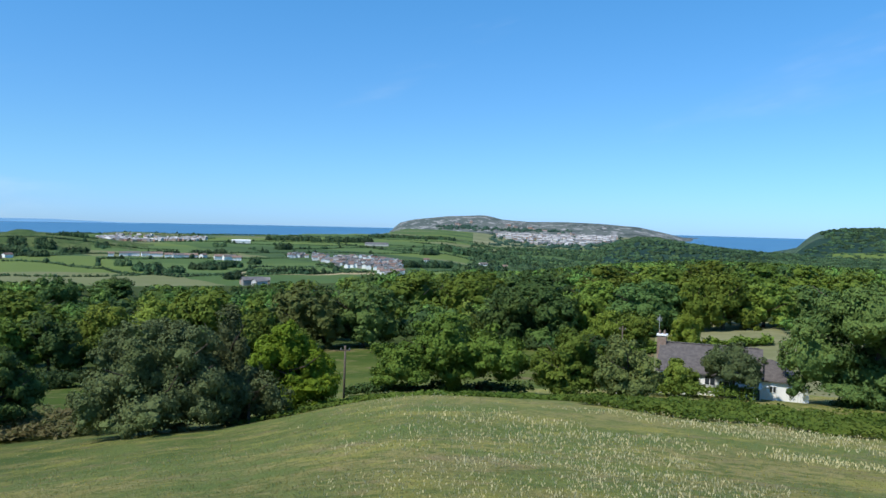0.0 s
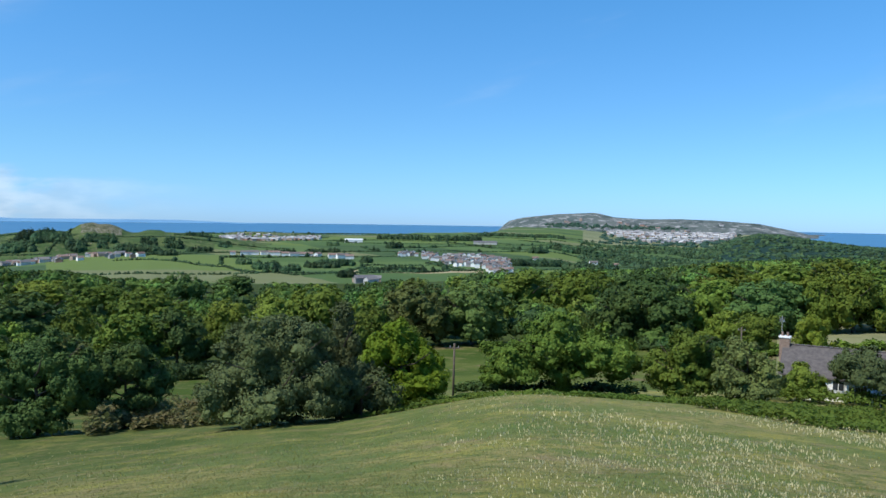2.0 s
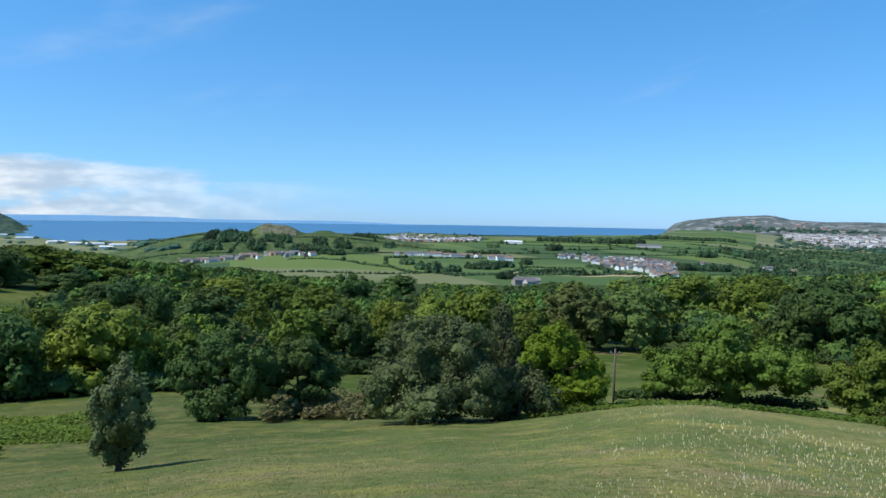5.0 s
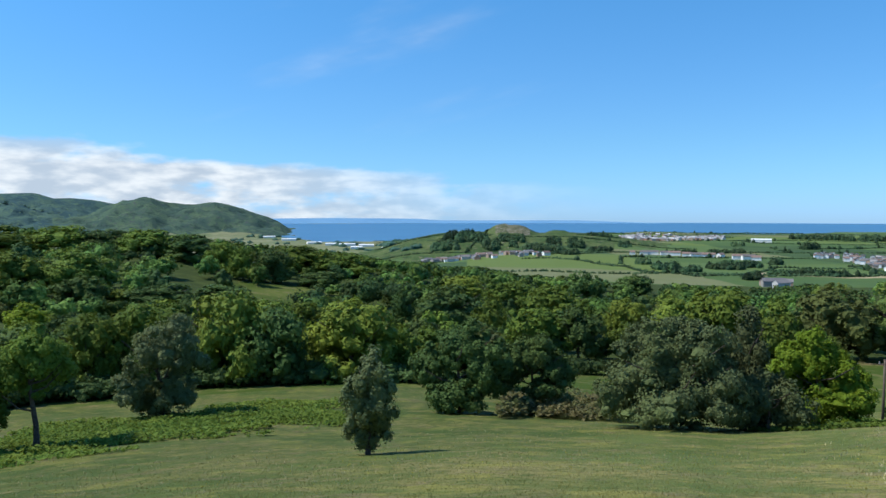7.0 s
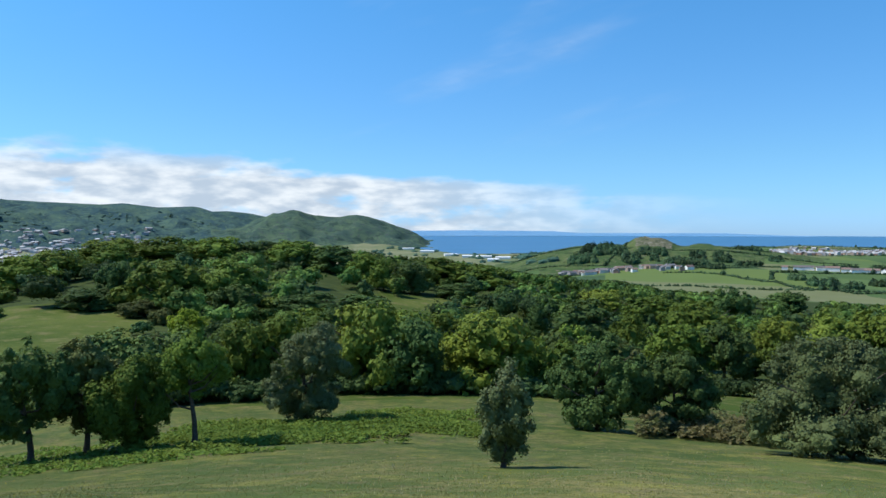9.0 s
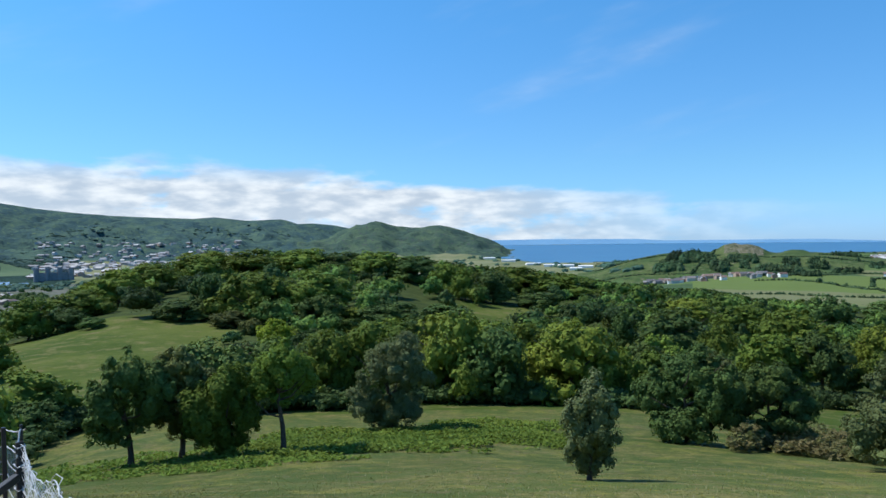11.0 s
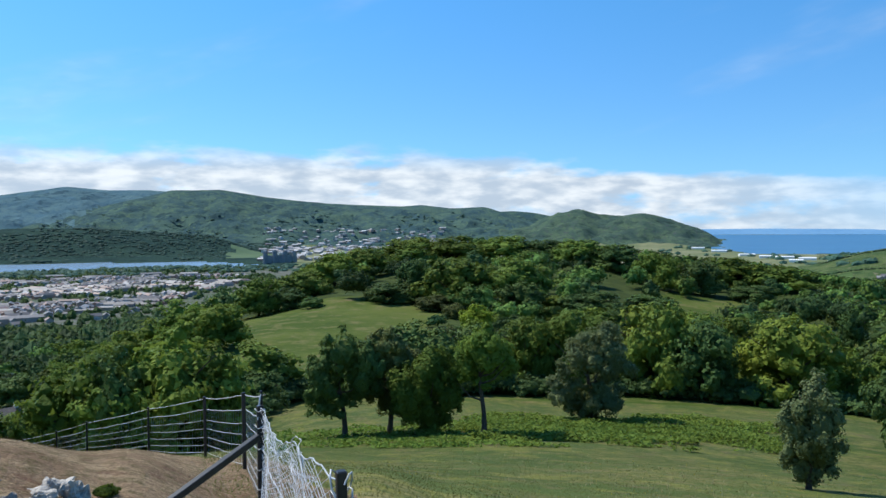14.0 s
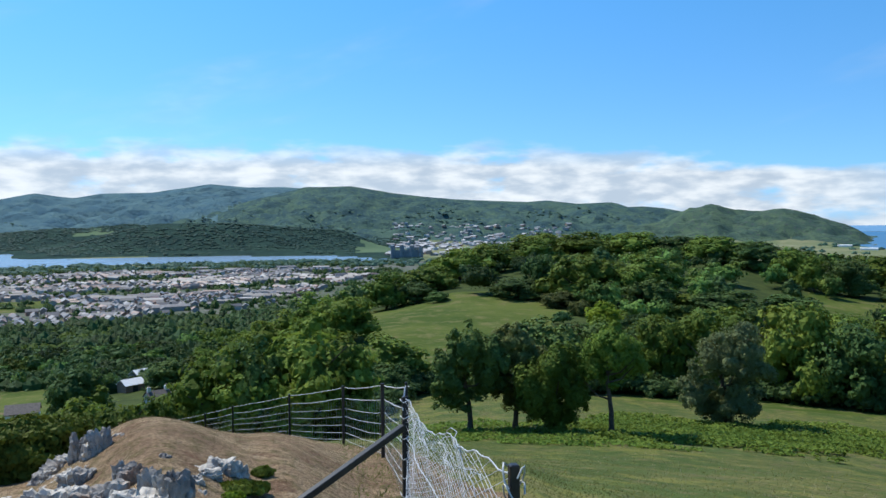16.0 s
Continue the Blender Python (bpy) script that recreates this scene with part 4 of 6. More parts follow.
wood_tree(56.1, 60.9, -6.21, 126, "oak")
wood_tree(50.7, 56.1, -5.84, 130, "olive")
wood_tree(47.4, 51.9, -6.06, 150, "oak")
wood_tree(63.8, 66.5, -5.98, 205, "lime")
wood_tree(67.0, 69.7, -5.28, 247, "bronze")
wood_tree(66.2, 67.7, -5.90, 231, "bronze")
wood_tree(64.6, 69.4, -2.25, 262, "oak")
wood_tree(60.2, 64.9, -2.46, 266, "oak")
wood_tree(60.5, 63.6, -4.14, 250, "dark")
wood_tree(68.8, 71.2, -2.46, 272, "dark")
wood_tree(54.9, 59.0, -4.96, 252, "dark")
wood_tree(51.3, 54.9, -5.11, 275, "dark")
wood_tree(58.6, 60.7, -5.26, 255, "olive")
wood_tree(68.4, 71.5, -1.32, 380, "oak")
wood_tree(64.8, 68.9, -0.89, 400, "olive")
wood_tree(61.2, 65.5, -0.90, 410, "oak")
wood_tree(59.0, 62.0, -1.14, 410, "dark")
wood_tree(55.9, 59.7, -1.14, 400, "oak")
wood_tree(53.1, 57.1, -1.55, 390, "dark")
wood_tree(51.7, 54.0, -2.05, 360, "oak")
wood_tree(50.4, 52.5, -2.46, 345, "oak")
wood_tree(48.0, 50.7, -2.67, 350, "dark")
wood_tree(45.3, 49.5, -2.47, 400, "olive")
wood_tree(42.2, 46.6, -2.97, 400, "oak")
wood_tree(44.7, 47.4, -4.34, 345, "dark")
wood_tree(34.0, 39.3, -5.34, 215, "dark")
wood_tree(32.1, 34.7, -6.36, 205, "oak")
wood_tree(39.1, 40.8, -5.70, 236, "dark")
wood_tree(28.0, 32.4, -6.78, 180, "oak")
wood_tree(25.2, 28.8, -6.60, 180, "dark")
wood_tree(26.4, 31.2, -5.19, 240, "oak")
wood_tree(22.1, 25.3, -6.16, 210, "olive")
wood_tree(25.2, 28.0, -4.25, 330, "dark")
wood_tree(21.9, 23.6, -4.50, 420, "dark")
wood_tree(18.9, 22.2, -5.91, 230, "oak")
wood_tree(12.3, 15.1, -5.86, 200, "oak")
wood_tree(30.0, 34.1, -5.02, 300, "oak")
wood_tree(34.0, 37.4, -4.70, 330, "olive")
wood_tree(79.8, 82.8, -3.73, 272, "oak")
wood_tree(77.8, 80.3, -4.50, 272, "dark")
wood_tree(76.4, 79.9, -3.26, 300, "oak")
wood_tree(73.8, 77.9, -2.11, 330, "olive")
wood_tree(76.7, 78.3, -5.22, 259, "dark")
wood_tree(71.8, 75.5, -1.62, 370, "oak")
wood_tree(69.6, 73.5, -4.21, 264, "dark")
wood_tree(67.9, 72.0, -0.89, 420, "olive")
wood_tree(78.7, 84.7, -8.36, 112, "oak")
wood_tree(83.7, 87.2, -8.6, 46, "slope")
wood_tree(84.7, 89.2, -6.92, 46, "slope")
wood_tree(86.0, 89.6, -10.34, 46, "slope")
wood_tree(89.3, 93.1, -7.99, 46, "dark")
wood_tree(82.0, 86.3, -5.13, 180, "slope")
wood_tree(83.9, 88.6, -5.3, 200, "slope")
wood_tree(87.0, 91.2, -6.53, 215, "slope")
wood_tree(91.8, 93.9, -9.03, 46, "slope")
wood_tree(95.4, 98.3, -9.34, 262, "dark")
wood_tree(100.8, 104.5, -9.21, 190, "dark")
wood_tree(88.8, 92.8, -10.0, 45, "slope")
wood_tree(99.0, 102.7, -11.23, 45, "slope")
wood_tree(95.1, 98.9, -11.56, 130, "oak")
wood_tree(92.1, 95.9, -11.4, 120, "slope")

# grass that shows between the trees: bearings, distances
GLADES = ((69.8, 85, 132, 261), (46.6, 51.6, 292, 330), (39.2, 42.2, 222, 262), (2.5, 8.6, 118, 205), (-24, -16, 118, 196), (25, 28.5, 128, 158), (103.5, 112, 190, 300))


# how high the wood may stand against what lies behind it: bearing, angle of sight
WOOD_TOP = ((-29.8, -2.7), (-24.2, -2.61), (-18.8, -2.53), (-13.0, -2.99), (-5.0, -3.86), (-1.0, -3.64), (3.2, -3.74), (5.2, -4.11), (7.3, -4.44), (11.5, -4.83), (15.6, -5.31), (19.7, -5.15), (23.7, -5.2), (27.5, -4.76), (31.1, -4.74), (34.6, -4.11), (37.4, -4.1), (37.8, -3.83), (40.7, -3.71), (44.9, -2.88), (47.4, -2.55), (51.5, -2.26), (53.9, -1.72), (56.4, -1.33), (60.1, -0.93), (64.0, -0.92), (68.1, -0.69), (72.2, -1.08), (75.5, -1.9), (78.0, -2.72), (80.5, -3.32), (83.0, -3.79), (86.3, -4.56), (88.8, -5.64), (92.8, -7.12), (96.6, -8.12), (100.2, -8.27), (106.9, -7.93))


def open_view(r, az, top, half):
    """False where a tree would stand in a glade or hide one, or hide a tree that is placed on purpose."""
    for a0, a1, r0, r1 in GLADES:
        if a0 - half < az < a1 + half:
            if r0 - 2 < r < r1:
                return False
            if r <= r0 and a0 + 0.3 < az < a1 - 0.3:
                x, y = at(az, (r0 + r1) / 2)
                if top > math.degrees(math.atan2(ground_z(x, y) - EYE, (r0 + r1) / 2)):
                    return False
    for a, h, d, mid, reach in STANDING:
        if abs(a - az) < h + half * 0.6:
            if r < d and top > mid:
                return False
            if abs(r - d) < reach * 0.7:
                return False
    return True


def woods():
    rng = np.random.RandomState(11)
    spots = []
    for az0, az1, r0, r1, gap in ((-36, 42, 110, 900, 13.0), (42, 84, 100, 560, 12.2), (84, 112, 60, 430, 9.0)):
        n = int(radians(az1 - az0) * (r1 * r1 - r0 * r0) / 2 / (gap * gap))
        xy, az, r = polar(rng, n, az0, az1, r0, r1)
        keep = (r > keyed(az, NEAR_EDGE)) & (r < keyed(az, FAR_EDGE))
        keep &= ~((az > 96) & (r > 165) & (r < 400) & (rng.uniform(0, 1, n) > 0.72))
        keep &= ~((az > 95.6) & (az < 100.4) & (r > 190) & (r < 300))
        for p, a, q in zip(xy[keep], az[keep], r[keep]):
            spots.append((q, a, p[0], p[1]))
    for az in np.arange(-36, 84, 2.2):
        r = float(keyed(az, NEAR_EDGE)) + rng.uniform(1, 7)
        spots.append((r, az, *at(az, r)))
    for az in np.arange(69.5, 84, 1.3):
        r = 264 + rng.uniform(0, 6)
        spots.append((r, az, *at(az, r)))
    spots.sort()
    spots = np.array(spots)
    z = heights(spots[:, 2:])
    front = np.full(160, -90.0)
    edge, mass = 0, {k: [] for k in ("canopy_oak", "canopy_dark", "canopy_olive", "slope")}
    kinds = ("oak", "dark", "olive", "dark", "oak", "bronze", "oak", "dark")
    for k, (r, az, x, y) in enumerate(spots):
        h = rng.uniform(7.5, 13.5)
        w = h * rng.uniform(1.0, 1.4)
        if az > 84:
            h, w = h * 0.62, w * 0.75
        room = EYE + math.tan(radians(float(keyed(az, WOOD_TOP)))) * r - z[k]
        if room < 3.5:
            continue
        if h > room:
            h, w = room, max(w * 0.6, w * room / h)
        top = math.degrees(math.atan2(z[k] + h - EYE, r))
        half = math.degrees(w / 2 / r)
        if not open_view(r, az, top, half):
            if rng.uniform() < 0.5:
                continue
            h, w = h * 0.45, w * 0.6
            top = math.degrees(math.atan2(z[k] + h - EYE, r))
            if not open_view(r, az, top, half):
                continue
        b = int(az + 40)
        # far back on slopes that fall away, the wood stands thinner
        if top < front[b] and rng.uniform() < (0.93 if r > 300 else 0.8):
            continue
        front[b] = max(front[b], math.degrees(math.atan2(z[k] + h * 0.72 - EYE, r)))
        steep = az > 84
        if r < 290 and edge < 130:
            edge += 1
            kind = "slope" if steep and rng.uniform() < 0.7 else kinds[rng.randint(8)]
            ob = plant("woodland_tree", WOOD_STOCK[kind][rng.randint(2)], x, y, rng.uniform(0, 360), 1.0, "low green scrub tree on the steep slope" if steep else "tall leafy tree at the edge of the dense wood",
                       group="scrub trees" if steep else "woodland edge trees")
            ob.matrix_basis = ob.matrix_basis @ Matrix.Diagonal((w / 12.0, w / 12.0, h / 11.0, 1))
            continue
        n = 340 if r < 300 else 260 if r < 420 else 170 if r < 520 else 110
        c = np.array([x, y, z[k]])
        bodies = [(c + np.array([0, 0, h * 0.52]), np.array([w * 0.42, w * 0.42, h * 0.48]))]
        a = rng.uniform(0, 6.28)
        bodies.append((c + np.array([w * 0.24 * math.cos(a), w * 0.24 * math.sin(a), h * 0.4]), np.array([w * 0.32, w * 0.32, h * 0.36])))
        v = crown_leaves(rng, bodies, 10, n, 0.78 if r < 300 else 1.0 if r < 420 else 1.28 if r < 520 else 1.65, 0.42, -0.3, 0.3, tufts=3, fill=1)
        kind = "slope" if 84 < az < 95 and rng.uniform() < 0.88 else "canopy_dark" if az > 95 and rng.uniform() < 0.5 else ("canopy_oak", "canopy_dark", "canopy_olive")[int(rng.choice(3, p=(0.40, 0.36, 0.24)))]
        mass[kind].append(v)
    # bushes that close the foot of the wood
    for az in np.arange(-14, 84, 0.75):
        r = float(keyed(az, NEAR_EDGE)) + rng.uniform(-1, 3)
        x, y = at(az, r)
        h = rng.uniform(1.6, 3.6)
        w = h * rng.uniform(1.5, 2.4)
        if 2.5 < az < 8.8:
            continue
        bodies = [(np.array([x, y, ground_z(x, y) + h * 0.4]), np.array([w / 2, w / 2, h * 0.6]))]
        mass["canopy_dark"].append(crown_leaves(rng, bodies, 8, 260, 0.42, 0.4, -0.2, 0.35, tufts=4, fill=1))
    words = {"canopy_oak": "dense mid-green broadleaf woodland canopy", "canopy_dark": "dense dark green woodland canopy", "canopy_olive": "lighter olive-green trees among the woodland", "slope": "sunlit green scrub covering the steep hillside"}
    for kind, vs in mass.items():
        tagged(new("woodland", leaf_mesh("woodland", np.concatenate(vs), kind)), words[kind], "woodland", kind="stuff")


woods()


def clumps(name, label, leaf, xy, h, w, tris, size, seed, category="woodland"):
    """Far trees and bushes as small tufted masses in one mesh."""
    rng = np.random.RandomState(seed)
    z = heights(xy)
    n = len(xy)
    tris = max(4, int(tris * 0.6))
    d = unit(rng.normal(0, 1, (n, tris, 3)) + np.array([0, 0, 0.5]))
    d[..., 2] = np.abs(d[..., 2])
    hh = (h * rng.uniform(0.65, 1.3, n))[:, None, None]
    ww = (w * rng.uniform(0.65, 1.3, n))[:, None, None]
    foot = np.stack([xy[:, 0], xy[:, 1], z], -1)[:, None]
    half = np.concatenate([ww / 2, ww / 2, hh], -1)
    p = foot + d * rng.uniform(0.75, 1.1, (n, tris, 1)) * half
    v, f = leaves(rng, p.reshape(-1, 3), d.reshape(-1, 3) * 0.7 + np.array([0, 0, 0.6]), size * 0.8, 0.3, kite=False)
    bv, bf = BALLS[1]
    hearts = foot + bv[None] * half * 0.92 * rng.uniform(0.8, 1.1, (n, len(bv), 1))
    return tagged(new(name, leaf_mesh(name, np.concatenate([hearts[:, bf].reshape(-1, 3), v]), leaf)), label, category, kind="stuff")


def far_green():
    rng = np.random.RandomState(21)
    # woods on the hills
    xy, az, r = polar(rng, 6000, 78, 112, 1600, 2560)
    el = np.degrees(np.arctan2(heights(xy) - EYE, r))
    clear = ((az > 100.5) & (az < 102.5) & (r > 2300) & (r < 2420)) | ((az > 95.5) & (az < 98) & (r > 2080) & (r < 2190)) | ((az > 80) & (az < 83.5) & (r < 2060)) | ((el > -0.45) & (rumple(xy[:, 0], xy[:, 1], 200, 35) > 0.1))
    keep = (heights(xy) > 4) & ~clear
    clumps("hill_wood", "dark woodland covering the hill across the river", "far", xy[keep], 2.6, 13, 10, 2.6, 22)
    xy, az, r = polar(rng, 4200, -36, -9, 1000, 1760)
    keep = (heights(xy) > 14) & ~((az > -26.0) & (az < -22) & (r > 1560))
    clumps("hill_wood", "dark green woodland over a rounded coastal hill", "hillwood", xy[keep], 3.4, 11, 14, 2.2, 23)
    # woods and hedges on the lower mountain slopes
    xy, az, r = polar(rng, 3600, 58, 112, 2350, 3500)
    z = heights(xy)
    keep = (z > 5) & (az > 63.5) & (z < 130 + rumple(xy[:, 0], xy[:, 1], 700, 9) * 60) & (rumple(xy[:, 0], xy[:, 1], 420, 8) > 0.02)
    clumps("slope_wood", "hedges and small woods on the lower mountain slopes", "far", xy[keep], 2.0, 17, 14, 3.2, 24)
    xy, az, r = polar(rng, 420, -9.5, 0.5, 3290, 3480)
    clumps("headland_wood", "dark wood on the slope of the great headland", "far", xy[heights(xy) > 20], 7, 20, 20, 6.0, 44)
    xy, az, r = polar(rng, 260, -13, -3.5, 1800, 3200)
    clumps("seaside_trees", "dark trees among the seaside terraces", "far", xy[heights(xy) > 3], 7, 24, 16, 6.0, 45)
    xy, az, r = polar(rng, 1100, -12, -2.0, 850, 1700)
    keep = (rumple(xy[:, 0], xy[:, 1], 260, 40) > -0.15) & (heights(xy) > 4)
    clumps("valley_wood", "dark woods in the valley before the seaside town", "hillwood", xy[keep], 5.5, 10, 24, 2.2, 41)
    # trees about the towns and flats
    xy, az, r = polar(rng, 2600, 80, 112, 400, 1330)
    keep = (rumple(xy[:, 0], xy[:, 1], 200, 33) > 0.05) | (r < 600) | (rng.uniform(0, 1, len(xy)) < 0.25)
    clumps("town_trees", "garden and street trees among the town roofs", "dark", xy[keep], 5, 8, 24, 2.2, 27)
    xy, az, r = polar(rng, 1500, 85, 112, 270, 575)
    keep = r > np.where(az > 101, 305, 270)
    lush = rumple(xy[:, 0], xy[:, 1], 90, 47)
    clumps("slope_scrub", "dark green scrub and small trees below the slope", "canopy_dark", xy[keep & (lush > -0.05)], 5.5, 9, 34, 1.4, 46)
    clumps("slope_scrub", "bright green bushes below the slope", "slope", xy[keep & (lush < -0.12)], 3.0, 7, 34, 1.2, 47)
    xy, az, r = polar(rng, 420, 78, 112, 1210, 1400)
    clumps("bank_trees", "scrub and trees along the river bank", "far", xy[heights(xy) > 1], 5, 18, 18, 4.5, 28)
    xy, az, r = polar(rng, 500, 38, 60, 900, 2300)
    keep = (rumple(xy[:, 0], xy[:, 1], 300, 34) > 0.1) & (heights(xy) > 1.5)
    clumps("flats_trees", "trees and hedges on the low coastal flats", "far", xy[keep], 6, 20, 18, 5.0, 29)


far_green()
HEDGE = []


def copse(az0, az1, r, tall):
    """A stand of far trees between two bearings."""
    rng = np.random.RandomState(int(r + az0 * 10 + 500))
    n = max(10, int(radians(az1 - az0) * r / 1.1))
    xy, az, rr = polar(rng, 2 * n, az0, az1, r, r * 1.035)
    clumps("copse", "dark copse of trees among the green fields", "hillwood", xy, tall * 0.9, tall * 1.2, 36, tall * 0.30, int(r))


def hedge_line(*way):
    """A hedge along bearings and distances."""
    HEDGE.append(np.stack([np.array(at(a, r)) for a, r in zip(way[::2], way[1::2])]))


copse(34.5, 36.8, 1052, 9.0)
copse(33.7, 35.9, 1034, 8.5)
copse(32.9, 33.9, 996, 9.0)
copse(30.9, 32.8, 1045, 7.4)
copse(36.0, 37.8, 995, 9.0)
copse(31.5, 32.0, 1011, 5.0)
copse(28.2, 30.9, 978, 8.6)
copse(28.4, 29.3, 1026, 5.6)
copse(26.7, 27.7, 1006, 9.0)
copse(27.1, 28.2, 867, 6.2)
copse(27.5, 30.9, 879, 3.5)
copse(24.6, 26.2, 974, 5.3)
copse(23.3, 24.1, 1039, 5.1)
copse(24.7, 26.2, 1115, 4.3)
copse(22.1, 22.9, 709, 6.2)
copse(19.9, 21.7, 656, 6.5)
copse(18.5, 19.7, 622, 5.4)
copse(15.7, 18.1, 670, 5.5)
copse(14.6, 17.3, 695, 5.3)
copse(14.6, 15.6, 566, 5.3)
copse(13.3, 14.0, 737, 6.5)
copse(9.2, 14.0, 608, 4.7)
copse(18.9, 20.9, 969, 4.2)
copse(15.7, 18.1, 964, 5.3)
copse(15.7, 16.5, 1129, 4.9)
copse(9.0, 12.8, 1408, 7.7)
copse(5.3, 8.6, 1442, 9.0)
copse(11.2, 12.1, 1074, 9.0)
copse(9.9, 11.5, 903, 3.5)
copse(-0.9, 5.3, 1758, 7.7)
copse(-3.8, 0.3, 1174, 9.0)
copse(0.5, 1.5, 1008, 9.0)
copse(-1.0, 2.9, 710, 6.6)
copse(-4.0, -1.0, 637, 7.0)
copse(-7.0, -3.4, 1008, 9.0)
hedge_line(31.1, 807, 28.6, 807, 26.4, 756, 23.7, 669, 21.7, 610, 18.9, 589)
hedge_line(27.5, 876, 25.2, 954, 21.7, 981)
hedge_line(23.7, 1071, 21.7, 1080, 18.9, 1064)
hedge_line(14.0, 601, 9.0, 612, 5.2, 628)
hedge_line(11.5, 1084, 7.4, 1172, 3.2, 1186, 0.7, 1026)
hedge_line(37.2, 1071, 34.2, 1031, 33.7, 1010)
hedge_line(18.9, 589, 15.6, 608, 13.6, 697)
hedge_line(13.6, 697, 9.0, 710)
hedge_line(27.1, 1109, 24.1, 1129)
hedge_line(5.3, 1717, -0.9, 1588)
hedge_line(4.0, 1363, -0.9, 1268)


def farm_hedges():
    """Hedges drawn along the plots, with gaps, and those that stand out on the slope."""
    rng = np.random.RandomState(27)
    c, s = math.cos(radians(FIELD_TURN)), math.sin(radians(FIELD_TURN))
    lines = list(HEDGE)
    for axis, size, other in ((0, FIELD_X, FIELD_Y), (1, FIELD_Y, FIELD_X)):
        for k in range(-14, 22):
            for m in range(-14, 22):
                if rng.uniform() < 0.45:
                    continue
                ends = [(k * size, m * other), (k * size, (m + 1) * other)]
                if axis:
                    ends = [(q, p) for p, q in ends]
                lines.append(np.array([(u * c - v * s, u * s + v * c) for u, v in ends]))
    pts = []
    for line in lines:
        for p, q in zip(line[:-1], line[1:]):
            n = max(2, int(np.hypot(*(q - p)) / 3.0))
            pts.append(p + (q - p) * np.linspace(0, 1, n)[:, None])
    xy = np.concatenate(pts) + rng.normal(0, 0.5, (sum(len(p) for p in pts), 2))
    r, az = np.hypot(xy[:, 0], xy[:, 1]), np.degrees(np.arctan2(-xy[:, 0], xy[:, 1]))
    z = heights(xy)
    keep = (az > -10) & (az < 42) & (r > 540) & (r < 1900) & (z > 3)
    clumps("hedge", "dark hedges dividing the green farm fields", "hillwood", xy[keep], 1.9, 4.4, 10, 1.3, 25, "hedge")
    # single trees in the hedges
    some = keep & (rng.uniform(0, 1, len(xy)) < 0.035)
    clumps("hedge_trees", "round dark trees standing in the field hedges", "hillwood", xy[some], 5.0, 6.5, 40, 1.6, 26)


farm_hedges()


def low_growth(name, label, leaf, az0, az1, inner, outer, tall, per_m2, size, seed, category):
    """Bracken, scrub or hedge bottom between two bearings and two distances (given at both ends)."""
    rng = np.random.RandomState(seed)
    mean = (inner[0] + inner[1] + outer[0] + outer[1]) / 4
    n = int(radians(abs(az1 - az0)) * mean * (outer[0] + outer[1] - inner[0] - inner[1]) / 2 * per_m2)
    t = rng.uniform(0, 1, n)
    f = rng.uniform(0, 1, n)
    az = az0 + (az1 - az0) * t
    lo, hi = inner[0] + (inner[1] - inner[0]) * t, outer[0] + (outer[1] - outer[0]) * t
    r = lo + (hi - lo) * f
    xy = np.stack([-np.sin(np.radians(az)) * r, np.cos(np.radians(az)) * r], -1)
    lump = rumple(xy[:, 0], xy[:, 1], 6, seed + 1) * 0.5 + 0.6
    inside = np.minimum(np.minimum(f, 1 - f) * 2.6, np.minimum(t, 1 - t) * 5) + 0.85 * rumple(xy[:, 0], xy[:, 1], 17, seed + 2) + 0.25 * rumple(xy[:, 0], xy[:, 1], 5, seed + 3)
    keep = inside > 0.24
    z = heights(xy) + tall * lump * np.clip(inside * 2.2, 0.15, 1) * rng.uniform(0.35, 1.0, n)
    nrm = np.stack([rng.normal(0, 0.3, n), rng.normal(0, 0.3, n), np.ones(n)], -1)
    v, fc = leaves(rng, np.concatenate([xy, z[:, None]], 1)[keep], nrm[keep], size, 0.4)
    return tagged(new(name, raw_mesh(name, v, fc, [M_LEAF[leaf]])), label, category, kind="stuff")


low_growth("bracken", "bright green bracken bank below the white house", "fern", -34, -9, (44, 58), (92, 84), 0.85, 26, 0.29, 51, "bracken")
low_growth("bracken", "patch of green bracken spread across the meadow", "fern", 42, 68, (64, 54), (96, 88), 0.8, 26, 0.29, 52, "bracken")
low_growth("bracken", "green weeds along the meadow edge", "fern", -13, 11, (66, 64), (92, 92), 0.6, 22, 0.30, 53, "bracken")
low_growth("bracken", "rough green growth under the grey willow", "fern", 8, 16, (64, 60), (76, 70), 0.5, 16, 0.27, 54, "bracken")
low_growth("scrub", "rusty brown scrub beside the grey willow", "brown", 22.5, 33, (66, 72), (102, 106), 2.2, 26, 0.40, 55, "scrub")
low_growth("hedge", "dark hedge along the edge of the field", "dark", -7, 7, (90, 92), (97, 98), 2.0, 30, 0.45, 56, "hedge")
low_growth("garden_shrubs", "leafy shrubs along the front of the house", "oak", -22.5, -14.5, (92, 92), (100, 100), 2.4, 26, 0.30, 59, "shrub")
low_growth("hedge", "trimmed hedge beyond the house", "oak", -24, -13, (178, 164), (184, 170), 2.2, 24, 0.6, 57, "hedge")
low_growth("bracken", "rough green growth at the foot of the trees", "fern", 58, 84, (56, 54), (82, 80), 0.4, 14, 0.27, 58, "bracken")


